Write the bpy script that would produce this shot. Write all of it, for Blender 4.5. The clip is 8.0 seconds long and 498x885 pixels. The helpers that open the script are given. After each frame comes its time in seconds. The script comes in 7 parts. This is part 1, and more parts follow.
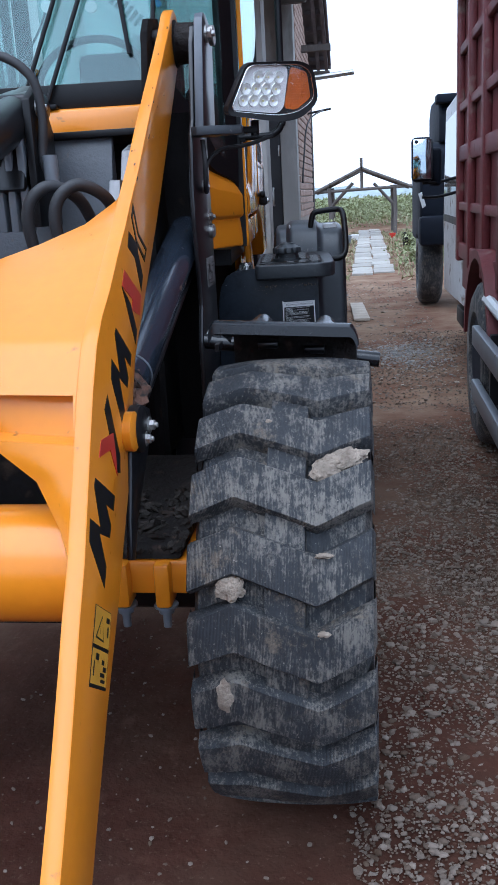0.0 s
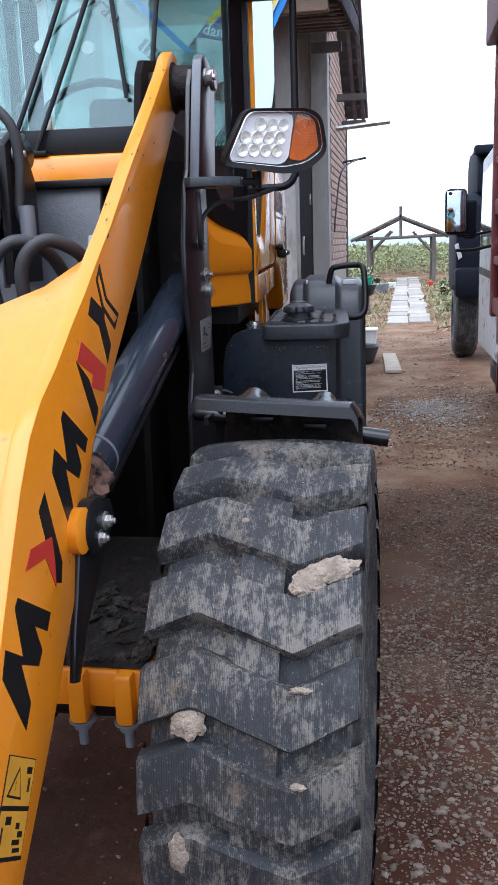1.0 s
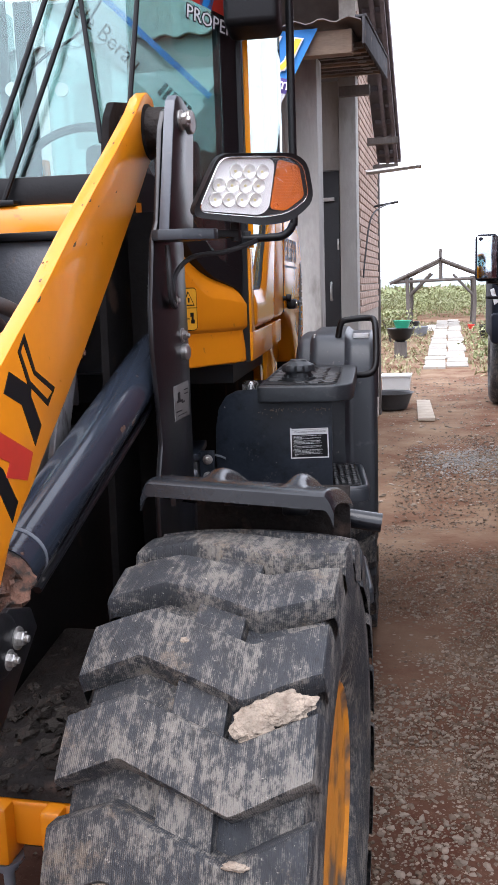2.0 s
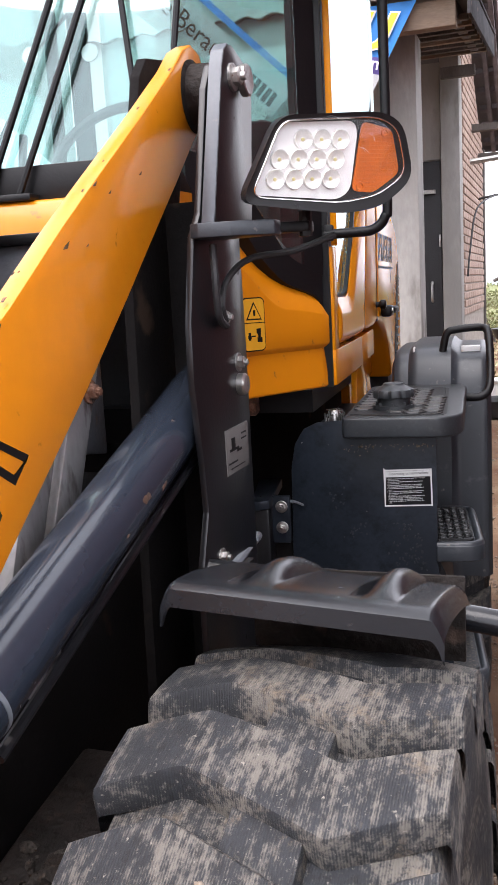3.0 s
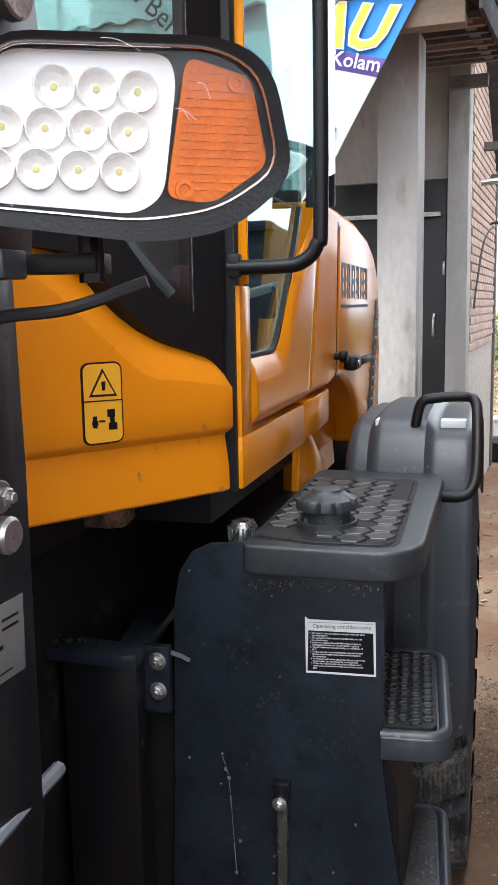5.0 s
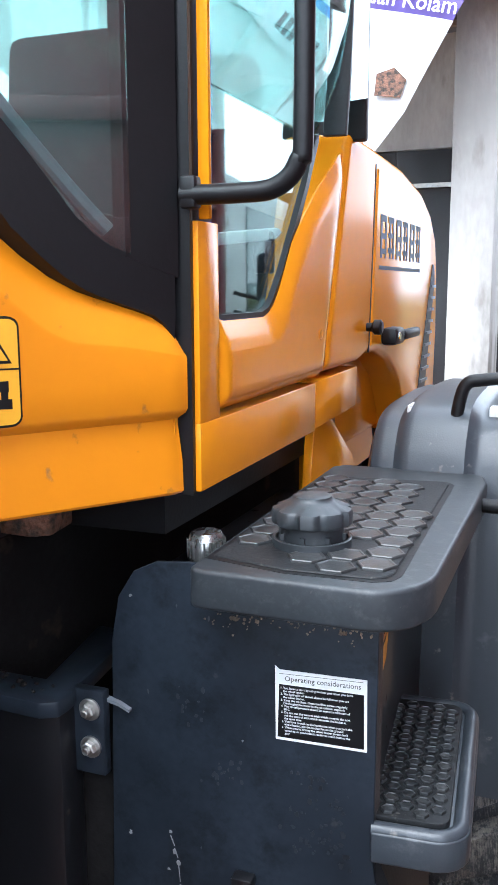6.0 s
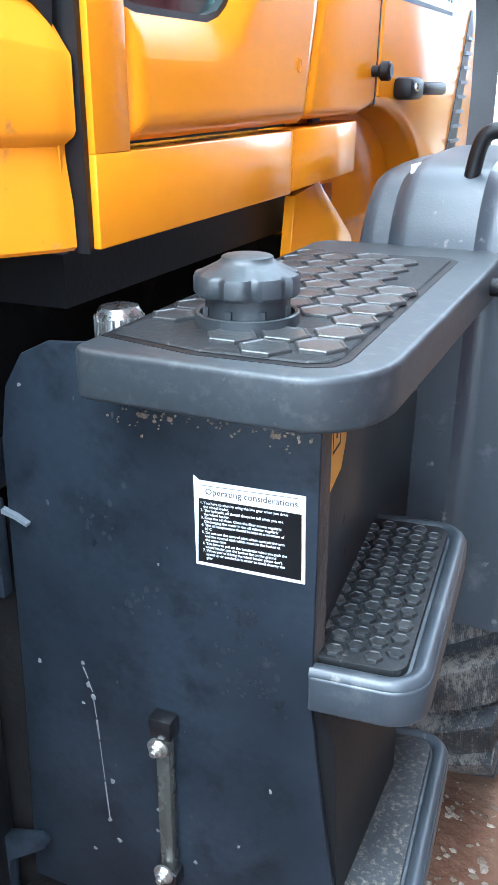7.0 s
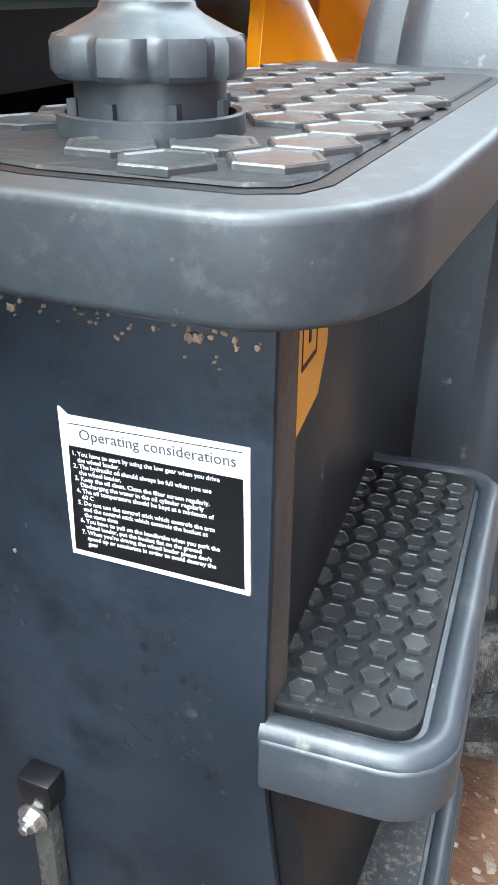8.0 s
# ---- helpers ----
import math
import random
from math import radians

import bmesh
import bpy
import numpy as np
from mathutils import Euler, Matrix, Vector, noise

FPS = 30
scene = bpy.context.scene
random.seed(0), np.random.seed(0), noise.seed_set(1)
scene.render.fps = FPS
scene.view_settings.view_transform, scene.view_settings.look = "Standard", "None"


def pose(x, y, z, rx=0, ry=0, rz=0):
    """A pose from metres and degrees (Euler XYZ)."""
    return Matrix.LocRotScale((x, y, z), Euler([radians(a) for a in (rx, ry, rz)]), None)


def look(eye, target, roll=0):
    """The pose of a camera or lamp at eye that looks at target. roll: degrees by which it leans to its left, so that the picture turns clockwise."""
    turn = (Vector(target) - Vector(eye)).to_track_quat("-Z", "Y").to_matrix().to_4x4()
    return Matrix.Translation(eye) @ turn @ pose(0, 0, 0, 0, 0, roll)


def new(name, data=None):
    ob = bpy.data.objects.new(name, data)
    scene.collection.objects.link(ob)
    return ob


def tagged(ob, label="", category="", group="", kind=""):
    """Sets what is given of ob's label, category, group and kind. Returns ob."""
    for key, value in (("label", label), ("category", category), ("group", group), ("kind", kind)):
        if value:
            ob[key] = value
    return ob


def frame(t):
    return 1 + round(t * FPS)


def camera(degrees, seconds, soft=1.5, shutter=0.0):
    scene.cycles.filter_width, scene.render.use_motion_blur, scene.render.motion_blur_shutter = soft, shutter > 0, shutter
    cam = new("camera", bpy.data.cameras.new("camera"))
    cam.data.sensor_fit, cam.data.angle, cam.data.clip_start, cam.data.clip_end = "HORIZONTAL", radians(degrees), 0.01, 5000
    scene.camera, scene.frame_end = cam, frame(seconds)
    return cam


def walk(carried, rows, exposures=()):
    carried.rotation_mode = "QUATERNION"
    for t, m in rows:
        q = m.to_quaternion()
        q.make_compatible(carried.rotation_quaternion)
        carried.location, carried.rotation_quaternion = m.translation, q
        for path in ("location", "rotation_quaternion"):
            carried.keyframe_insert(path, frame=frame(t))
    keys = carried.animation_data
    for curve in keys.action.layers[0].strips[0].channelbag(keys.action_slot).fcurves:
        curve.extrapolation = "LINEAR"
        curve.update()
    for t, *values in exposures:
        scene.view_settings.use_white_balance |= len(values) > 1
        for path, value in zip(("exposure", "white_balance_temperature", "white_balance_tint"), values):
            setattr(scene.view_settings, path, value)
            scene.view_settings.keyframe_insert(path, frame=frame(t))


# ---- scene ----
cam = camera(31.2, 8.0, soft=1.1)
PATH = [
    (0, (0.434, -0.283, 1.5), (0.164, 1.626, 0.969), -3.2),
    (0.5, (0.459, -0.116, 1.524), (0.125, 1.808, 1.091), -3.3),
    (1, (0.508, 0.025, 1.53), (0.161, 1.945, 1.093), -2.0),
    (1.2, (0.552, 0.084, 1.554), (0.175, 2.001, 1.129), -1.6),
    (2.3, (0.614, 0.414, 1.573), (0.14, 2.328, 1.238), -2.3),
    (2.5, (0.591, 0.482, 1.592), (0.077, 2.383, 1.243), -2.5),
    (3, (0.532, 0.879, 1.58), (-0.118, 2.741, 1.245), -3.2),
    (3.5, (0.499, 1.156, 1.593), (-0.308, 2.957, 1.266), -5.3),
    (4, (0.515, 1.365, 1.626), (-0.324, 3.164, 1.381), -5.4),
    (4.5, (0.523, 1.492, 1.643), (-0.194, 3.338, 1.369), -4.1),
    (5, (0.529, 1.695, 1.644), (-0.141, 3.555, 1.343), -1.0),
    (5.2, (0.533, 1.778, 1.631), (-0.152, 3.632, 1.327), -0.5),
    (6.3, (0.549, 2.237, 1.551), (-0.345, 3.98, 1.147), 0.2),
    (6.5, (0.535, 2.301, 1.503), (-0.367, 4.01, 0.986), 0.5),
    (7, (0.555, 2.418, 1.476), (-0.321, 4.058, 0.739), -0.0),
    (7.5, (0.501, 2.615, 1.414), (-0.365, 4.26, 0.676), 0.4),
    (8, (0.428, 2.762, 1.331), (-0.391, 4.337, 0.409), 0.6),
]
EXPOSURES = [(0, 0.33, 5150, 9), (0.5, 0.66, 5350, 10), (1, 0.75, 5600, 12), (2.5, 1.27, 6350, 17), (3, 1.29, 6500, 17), (3.5, 1.55, 6600, 16), (4, 1.62, 6850, 15), (4.5, 1.6, 6500, 11), (5.2, 1.52, 6150, 8), (6.3, 2.72, 5500, 6), (7, 3.14, 5250, 0), (7.5, 3.06, 5300, -8), (8, 3.35, 5900, 0)]
walk(cam, [(t, look(eye, target, roll)) for t, eye, target, roll in PATH], EXPOSURES)

# ---- world and light ----
world = bpy.data.worlds.new("overcast_sky")
scene.world = world
world.use_nodes = True
wn = world.node_tree.nodes
sky = wn.new("ShaderNodeTexSky")
sky.sky_type, sky.sun_disc = "NISHITA", False
sky.sun_elevation, sky.sun_rotation = radians(62), radians(210)
sky.air_density, sky.dust_density, sky.ozone_density = 1.0, 2.0, 1.0
cloud = wn.new("ShaderNodeMix")  # an even cloud layer before the clear sky
cloud.data_type = "RGBA"
cloud.inputs[0].default_value = 0.88
cloud.inputs[7].default_value = (8.6, 8.9, 9.4, 1)
world.node_tree.links.new(sky.outputs[0], cloud.inputs[6])
world.node_tree.links.new(cloud.outputs[2], wn["Background"].inputs["Color"])
wn["Background"].inputs["Strength"].default_value = 0.135
sun = new("sun", bpy.data.lights.new("sun", "SUN"))
sun.data.energy, sun.data.angle, sun.data.color = 1.9, radians(60), (1.0, 0.97, 0.93)
sun.matrix_world = look((-2.0, -3.5, 7.5), (0.0, 0.0, 0.0))

# ---- materials ----


def surf(name, base, rough=0.5, metal=0.0, var=0.25, scale=6.0, dirt=None, amount=0.3, dscale=9.0, bump=0.15, bscale=120.0,
         coat=0.0, stretch=(1, 1, 1), island=0.0, per_object=0.0, rugged=0.5, spec=0.5, dust=None, shuffle=False):
    """A surface: base colour, varied at two scales, with dirt in patches and fine relief."""
    m = bpy.data.materials.new(name)
    m.use_nodes = True
    n, ln = m.node_tree.nodes, m.node_tree.links
    b = n["Principled BSDF"]
    co = n.new("ShaderNodeTexCoord")
    mp = n.new("ShaderNodeMapping")
    mp.inputs["Scale"].default_value = stretch
    ln.new(co.outputs["Object"], mp.inputs["Vector"])
    if shuffle:
        inf, far = n.new("ShaderNodeObjectInfo"), n.new("ShaderNodeMath")
        far.operation, far.inputs[1].default_value = "MULTIPLY", 40.0
        ln.new(inf.outputs["Random"], far.inputs[0])
        ln.new(far.outputs[0], mp.inputs["Location"])

    def tex(s, detail, rugged=0.5):
        t = n.new("ShaderNodeTexNoise")
        t.inputs["Scale"].default_value, t.inputs["Detail"].default_value, t.inputs["Roughness"].default_value = s, detail, rugged
        ln.new(mp.outputs[0], t.inputs["Vector"])
        return t.outputs["Fac"]

    def mix(fac, a, c, kind="MIX"):
        x = n.new("ShaderNodeMix")
        x.data_type, x.blend_type = "RGBA", kind
        for sock, v in ((x.inputs[0], fac), (x.inputs[6], a), (x.inputs[7], c)):
            if isinstance(v, (int, float)):
                sock.default_value = v
            elif isinstance(v, tuple):
                sock.default_value = (*v, 1)
            else:
                ln.new(v, sock)
        return x.outputs[2]

    def ramp(v, lo, hi):
        r = n.new("ShaderNodeMapRange")
        r.inputs["From Min"].default_value, r.inputs["From Max"].default_value = lo, hi
        ln.new(v, r.inputs["Value"])
        return r.outputs[0]

    big, fine = tex(scale, 4), tex(scale * 11, 6)
    dark = tuple(c * (1 - var) for c in base)
    light = tuple(min(1, c * (1 + var)) for c in base)
    col = mix(ramp(big, 0.3, 0.7), dark, light)
    col = mix(ramp(fine, 0.35, 0.65), col, mix(0.5, col, dark))
    if island or per_object:
        src = n.new("ShaderNodeNewGeometry").outputs["Random Per Island"] if island else n.new("ShaderNodeObjectInfo").outputs["Random"]
        k = island or per_object
        col = mix(src, mix(k, col, (0.02, 0.018, 0.015)), mix(k * 0.5, col, (0.75, 0.7, 0.62)))
    rv = rough
    if dirt:
        d = tex(dscale, 10, rugged)
        mask = ramp(d, 0.72 - amount * 0.5, 0.80 - amount * 0.35 + (rugged - 0.5) * 0.15)
        col = mix(mask, col, dirt)
        rr = n.new("ShaderNodeMix")
        rr.inputs[2].default_value, rr.inputs[3].default_value = rough, 0.85
        ln.new(mask, rr.inputs[0])
        rv = rr.outputs[0]
    if dust:  # a second, broader layer of dust
        col = mix(ramp(tex(dust[2], 9, 0.7), 0.66 - dust[1] * 0.5, 0.80 - dust[1] * 0.3), col, dust[0])
    ln.new(col, b.inputs["Base Color"])
    b.inputs["Specular IOR Level"].default_value = spec
    if isinstance(rv, float):
        rg = n.new("ShaderNodeMapRange")
        rg.inputs["To Min"].default_value, rg.inputs["To Max"].default_value = max(0.02, rough - 0.08), min(1, rough + 0.1)
        ln.new(big, rg.inputs["Value"])
        ln.new(rg.outputs[0], b.inputs["Roughness"])
    else:
        ln.new(rv, b.inputs["Roughness"])
    b.inputs["Metallic"].default_value = metal
    b.inputs["Coat Weight"].default_value = coat
    b.inputs["Coat Roughness"].default_value = 0.12
    if bump:
        bp = n.new("ShaderNodeBump")
        bp.inputs["Strength"].default_value, bp.inputs["Distance"].default_value = bump, 0.01
        ln.new(tex(bscale, 5), bp.inputs["Height"])
        ln.new(bp.outputs[0], b.inputs["Normal"])
    return m


def glass(name, colour, mirrored, rough=0.02, tint=(1, 1, 1)):
    """A thin tinted pane: part clear, part mirror by angle."""
    m = bpy.data.materials.new(name)
    m.use_nodes = True
    n, ln = m.node_tree.nodes, m.node_tree.links
    n.remove(n["Principled BSDF"])
    tr, gl, mx, fr = n.new("ShaderNodeBsdfTransparent"), n.new("ShaderNodeBsdfGlossy"), n.new("ShaderNodeMixShader"), n.new("ShaderNodeLayerWeight")
    tr.inputs[0].default_value = (*colour, 1)
    gl.inputs["Roughness"].default_value = rough
    gl.inputs["Color"].default_value = (*tint, 1)
    pw, rg = n.new("ShaderNodeMath"), n.new("ShaderNodeMapRange")
    pw.operation, pw.inputs[1].default_value = "POWER", 5.0
    rg.inputs["To Min"].default_value, rg.inputs["To Max"].default_value = mirrored, 0.92
    ln.new(fr.outputs["Facing"], pw.inputs[0])
    ln.new(pw.outputs[0], rg.inputs["Value"])
    ln.new(rg.outputs[0], mx.inputs[0])
    ln.new(tr.outputs[0], mx.inputs[1])
    ln.new(gl.outputs[0], mx.inputs[2])
    ln.new(mx.outputs[0], n["Material Output"].inputs[0])
    return m


YELLOW = surf("yellow_paint", (0.71, 0.232, 0.004), 0.30, var=0.06, scale=3, dirt=(0.20, 0.10, 0.04), amount=0.07, dscale=26, bump=0.015, coat=0.3, spec=0.4)
ORANGE = surf("orange_yellow_paint", (0.74, 0.255, 0.005), 0.17, var=0.05, scale=3, bump=0.004, spec=0.15)
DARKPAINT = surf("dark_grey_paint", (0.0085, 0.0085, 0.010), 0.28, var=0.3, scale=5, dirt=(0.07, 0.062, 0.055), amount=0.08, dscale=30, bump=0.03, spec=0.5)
BLACKPAINT = surf("black_paint", (0.006, 0.006, 0.007), 0.45, var=0.2, scale=5, bump=0.05, spec=0.3)
MUDGUARD = surf("black_grey_plastic", (0.013, 0.0145, 0.0175), 0.27, var=0.25, scale=5, dirt=(0.12, 0.11, 0.1), amount=0.10, dscale=45, rugged=0.7, bump=0.04, bscale=300)
TANKPAINT = surf("slate_tank_paint", (0.0168, 0.0218, 0.0302), 0.38, spec=0.2, var=0.35, scale=7, dirt=(0.05, 0.052, 0.055), amount=0.06, dscale=30, dust=((0.0065, 0.008, 0.0105), 0.32, 21), bump=0.018)
PLASTIC = surf("grey_plastic", (0.0245, 0.0290, 0.0335), 0.45, var=0.3, scale=9, dirt=(0.20, 0.18, 0.15), amount=0.13, dscale=60, rugged=0.7, dust=((0.055, 0.058, 0.061), 0.27, 46), bump=0.03, bscale=250)
FENDER = surf("slate_plastic", (0.032, 0.038, 0.046), 0.38, var=0.12, scale=5, dirt=(0.2, 0.19, 0.17), amount=0.10, dscale=40, bump=0.05, bscale=300, dust=((0.09, 0.095, 0.10), 0.2, 11))


def rubber_material():
    """Worn tyre rubber: dust in fine specks and streaks, and the moulded threads that run round the tread."""
    m = surf("dusty_rubber", (0.020, 0.0225, 0.027), 0.62, var=0.35, scale=14, bump=0, rugged=0.8, shuffle=True)
    n, ln = m.node_tree.nodes, m.node_tree.links
    b = n["Principled BSDF"]
    old = b.inputs["Base Color"].links[0].from_socket
    base = next(k for k in n if k.bl_idname == "ShaderNodeMapping")

    def node(kind, **values):
        k = n.new("ShaderNode" + kind)
        for name, v in values.items():
            k.inputs[name].default_value = v
        return k

    def noise_of(scale, stretch, detail, rough):
        mp, tx = node("Mapping", Scale=stretch), node("TexNoise", Scale=scale, Detail=detail, Roughness=rough)
        ln.new(base.outputs[0], mp.inputs["Vector"])
        ln.new(mp.outputs[0], tx.inputs["Vector"])
        return tx.outputs["Fac"]

    def math_of(op, a, c):
        k = n.new("ShaderNodeMath")
        k.operation = op
        for sock, v in zip(k.inputs, (a, c)):
            if isinstance(v, float):
                sock.default_value = v
            else:
                ln.new(v, sock)
        return k.outputs[0]

    def ramp(v, lo, hi, top=1.0):
        k = node("MapRange", **{"From Min": lo, "From Max": hi, "To Max": top})
        ln.new(v, k.inputs["Value"])
        return k.outputs[0]

    def mix(fac, a, colour):
        k = n.new("ShaderNodeMix")
        k.data_type = "RGBA"
        ln.new(fac, k.inputs[0])
        ln.new(a, k.inputs[6])
        k.inputs[7].default_value = (*colour, 1)
        return k.outputs[2]
    wave = node("TexWave", Scale=105.0, Distortion=1.2, Detail=2.0)
    wave.inputs["Detail Scale"].default_value = 0.4
    wave.bands_direction = "X"
    ln.new(base.outputs[0], wave.inputs["Vector"])
    patches = noise_of(11, (1, 1, 0.7), 6, 0.65)
    specks = noise_of(120, (1, 1, 0.55), 10, 0.78)
    streaks = noise_of(60, (1.6, 1, 0.22), 8, 0.7)
    dust = math_of("ADD", math_of("MULTIPLY", patches, 0.55), math_of("ADD", math_of("MULTIPLY", specks, 0.55), math_of("MULTIPLY", streaks, 0.40)))
    dust = math_of("ADD", dust, math_of("MULTIPLY", wave.outputs["Fac"], 0.045))
    col = mix(ramp(dust, 0.765, 0.86, 0.85), old, (0.165, 0.150, 0.130))
    col = mix(ramp(noise_of(9, (1, 1, 1), 12, 0.82), 0.555, 0.66, 0.8), col, (0.185, 0.145, 0.102))
    col = mix(ramp(noise_of(150, (1, 1, 1), 6, 0.7), 0.62, 0.70, 0.8), col, (0.33, 0.30, 0.255))
    col = mix(ramp(noise_of(70, (1, 1, 0.5), 8, 0.75), 0.55, 0.63, 0.85), col, (0.0105, 0.011, 0.0125))
    ln.new(col, b.inputs["Base Color"])
    bp = node("Bump", Strength=0.75, Distance=0.004)
    ln.new(math_of("ADD", math_of("MULTIPLY", specks, 0.9), math_of("MULTIPLY", wave.outputs["Fac"], 0.22)), bp.inputs["Height"])
    ln.new(bp.outputs[0], b.inputs["Normal"])
    return m


RUBBER = rubber_material()
HOSE = surf("black_rubber_hose", (0.026, 0.026, 0.028), 0.55, var=0.2, scale=20, bump=0.1)
STEEL = surf("bare_steel", (0.48, 0.47, 0.45), 0.32, metal=0.9, var=0.2, scale=40, dirt=(0.16, 0.08, 0.04), amount=0.15, dscale=60)
CHROME = surf("chrome", (0.8, 0.8, 0.78), 0.12, metal=1.0, var=0.06, scale=20, bump=0.0)
GREYSTEEL = surf("grey_painted_steel", (0.15, 0.165, 0.185), 0.40, var=0.15, scale=8, dirt=(0.2, 0.12, 0.08), amount=0.12, dscale=25, bump=0.05)
WORN = surf("worn_grey_steel", (0.20, 0.20, 0.205), 0.42, metal=0.3, var=0.25, scale=9, dirt=(0.04, 0.03, 0.025), amount=0.3, dscale=22, bump=0.05, stretch=(1, 1, 0.4))
SLATE = surf("slate_cover_paint", (0.075, 0.082, 0.095), 0.45, var=0.2, scale=4, dirt=(0.16, 0.12, 0.09), amount=0.12, dscale=14, dust=((0.05, 0.05, 0.055), 0.3, 6))
RIMPAINT = surf("dirty_rim_paint", (0.55, 0.20, 0.012), 0.45, var=0.2, scale=6, dirt=(0.10, 0.065, 0.04), amount=0.45, dscale=8)
# Oily mud, its base darkened further for the shade under the arms.
GRIME = surf("oily_mud", (0.013, 0.0095, 0.008), 0.7, var=0.5, scale=14, dirt=(0.06, 0.040, 0.030), amount=0.28, spec=0.25, dscale=18, bump=1.0, bscale=40)
RUST = surf("rusty_grease", (0.16, 0.075, 0.045), 0.7, var=0.5, scale=30, dirt=(0.03, 0.025, 0.02), amount=0.5, dscale=50, bump=0.6)
# Near-black colour carries the deep shade under the cab and behind the tower.
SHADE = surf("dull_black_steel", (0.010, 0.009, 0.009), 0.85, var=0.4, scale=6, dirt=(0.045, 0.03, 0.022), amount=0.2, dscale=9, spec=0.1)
MUD = surf("dried_mud", (0.30, 0.245, 0.19), 0.95, var=0.35, scale=30, dirt=(0.17, 0.13, 0.10), amount=0.35, dscale=45, bump=1.0, bscale=130)
WHITE = surf("white_print", (0.74, 0.74, 0.74), 0.45, var=0.04, scale=10, bump=0.0)
BLACK = surf("black_print", (0.006, 0.006, 0.007), 0.45, spec=0.25, var=0.1, scale=10, bump=0.0)
RED = surf("red_print", (0.52, 0.035, 0.02), 0.4, var=0.08, scale=10, bump=0.0)
SIGNYELLOW = surf("sign_yellow", (0.78, 0.38, 0.02), 0.4, var=0.05, scale=10, bump=0.0)
SILVERFOIL = surf("silver_foil", (0.14, 0.135, 0.13), 0.5, var=0.12, scale=30, bump=0.02)
PANE = glass("tinted_glass", (0.74, 0.845, 0.835), 0.115, tint=(0.86, 1.0, 0.98))
DARKPANE = glass("dark_glass", (0.12, 0.15, 0.15), 0.06)
# Matt near-white: the silver bowl's bright reflections are put into its colour.
REFLECT = surf("silver_reflector", (0.96, 0.96, 0.94), 0.22, metal=0.0, var=0.02, scale=30, bump=0.0)
STUD = surf("worn_stud_rubber", (0.022, 0.0245, 0.0275), 0.32, spec=0.6, var=0.35, scale=30, bump=0.08, per_object=0.05, dust=((0.10, 0.10, 0.10), 0.14, 70), shuffle=True)
# Darker than the studs, for the shade as well as dirt between them.
MATDARK = surf("mat_rubber", (0.0105, 0.0115, 0.013), 0.6, spec=0.3, var=0.3, scale=20, dirt=(0.14, 0.13, 0.115), amount=0.24, dscale=70, rugged=0.7)
DUSTMAT = surf("dusty_mat", (0.022, 0.025, 0.029), 0.6, var=0.3, scale=20, dirt=(0.16, 0.14, 0.11), amount=0.42, dscale=120, rugged=0.7)
AMBER = surf("amber_lens", (0.66, 0.14, 0.002), 0.28, spec=0.3, var=0.2, scale=22, bump=0.2, bscale=300)
CUP = surf("bright_led_cup", (0.95, 0.95, 0.92), 0.14, metal=0.3, var=0.05, scale=60, bump=0.0)
LED = surf("yellow_chip", (0.62, 0.55, 0.25), 0.4, var=0.1, scale=60, bump=0.0)


def cloth(name, colour):
    """Thin cloth that lets half the daylight through."""
    m = surf(name, colour, 0.6, var=0.08, scale=4, bump=0.03)
    n, ln = m.node_tree.nodes, m.node_tree.links
    tl, mx = n.new("ShaderNodeBsdfTranslucent"), n.new("ShaderNodeMixShader")
    tl.inputs[0].default_value = (*colour, 1)
    mx.inputs[0].default_value = 0.5
    ln.new(n["Principled BSDF"].outputs[0], mx.inputs[1])
    ln.new(tl.outputs[0], mx.inputs[2])
    ln.new(mx.outputs[0], n["Material Output"].inputs[0])
    return m


def hazy(name, haze):
    """A clear cover with a bloom of fine scratches."""
    m = bpy.data.materials.new(name)
    m.use_nodes = True
    n, ln = m.node_tree.nodes, m.node_tree.links
    n.remove(n["Principled BSDF"])
    tr, di, gl = n.new("ShaderNodeBsdfTransparent"), n.new("ShaderNodeBsdfDiffuse"), n.new("ShaderNodeBsdfGlossy")
    di.inputs[0].default_value = (0.9, 0.9, 0.9, 1)
    gl.inputs["Roughness"].default_value = 0.05
    tx, rg = n.new("ShaderNodeTexNoise"), n.new("ShaderNodeMapRange")
    tx.inputs["Scale"].default_value, tx.inputs["Detail"].default_value = 35, 8
    rg.inputs["To Min"].default_value, rg.inputs["To Max"].default_value = haze * 0.3, haze * 1.7
    ln.new(tx.outputs["Fac"], rg.inputs["Value"])
    m1, m2, fr = n.new("ShaderNodeMixShader"), n.new("ShaderNodeMixShader"), n.new("ShaderNodeLayerWeight")
    fr.inputs["Blend"].default_value = 0.12
    for a, b in ((rg.outputs[0], m1.inputs[0]), (tr.outputs[0], m1.inputs[1]), (di.outputs[0], m1.inputs[2]), (fr.outputs["Facing"], m2.inputs[0]), (m1.outputs[0], m2.inputs[1]), (gl.outputs[0], m2.inputs[2]), (m2.outputs[0], n["Material Output"].inputs[0])):
        ln.new(a, b)
    return m


TEAL = cloth("teal_banner_cloth", (0.74, 0.82, 0.80))
INTERIOR = surf("cab_interior_plastic", (0.022, 0.024, 0.026), 0.7, var=0.3, scale=6)

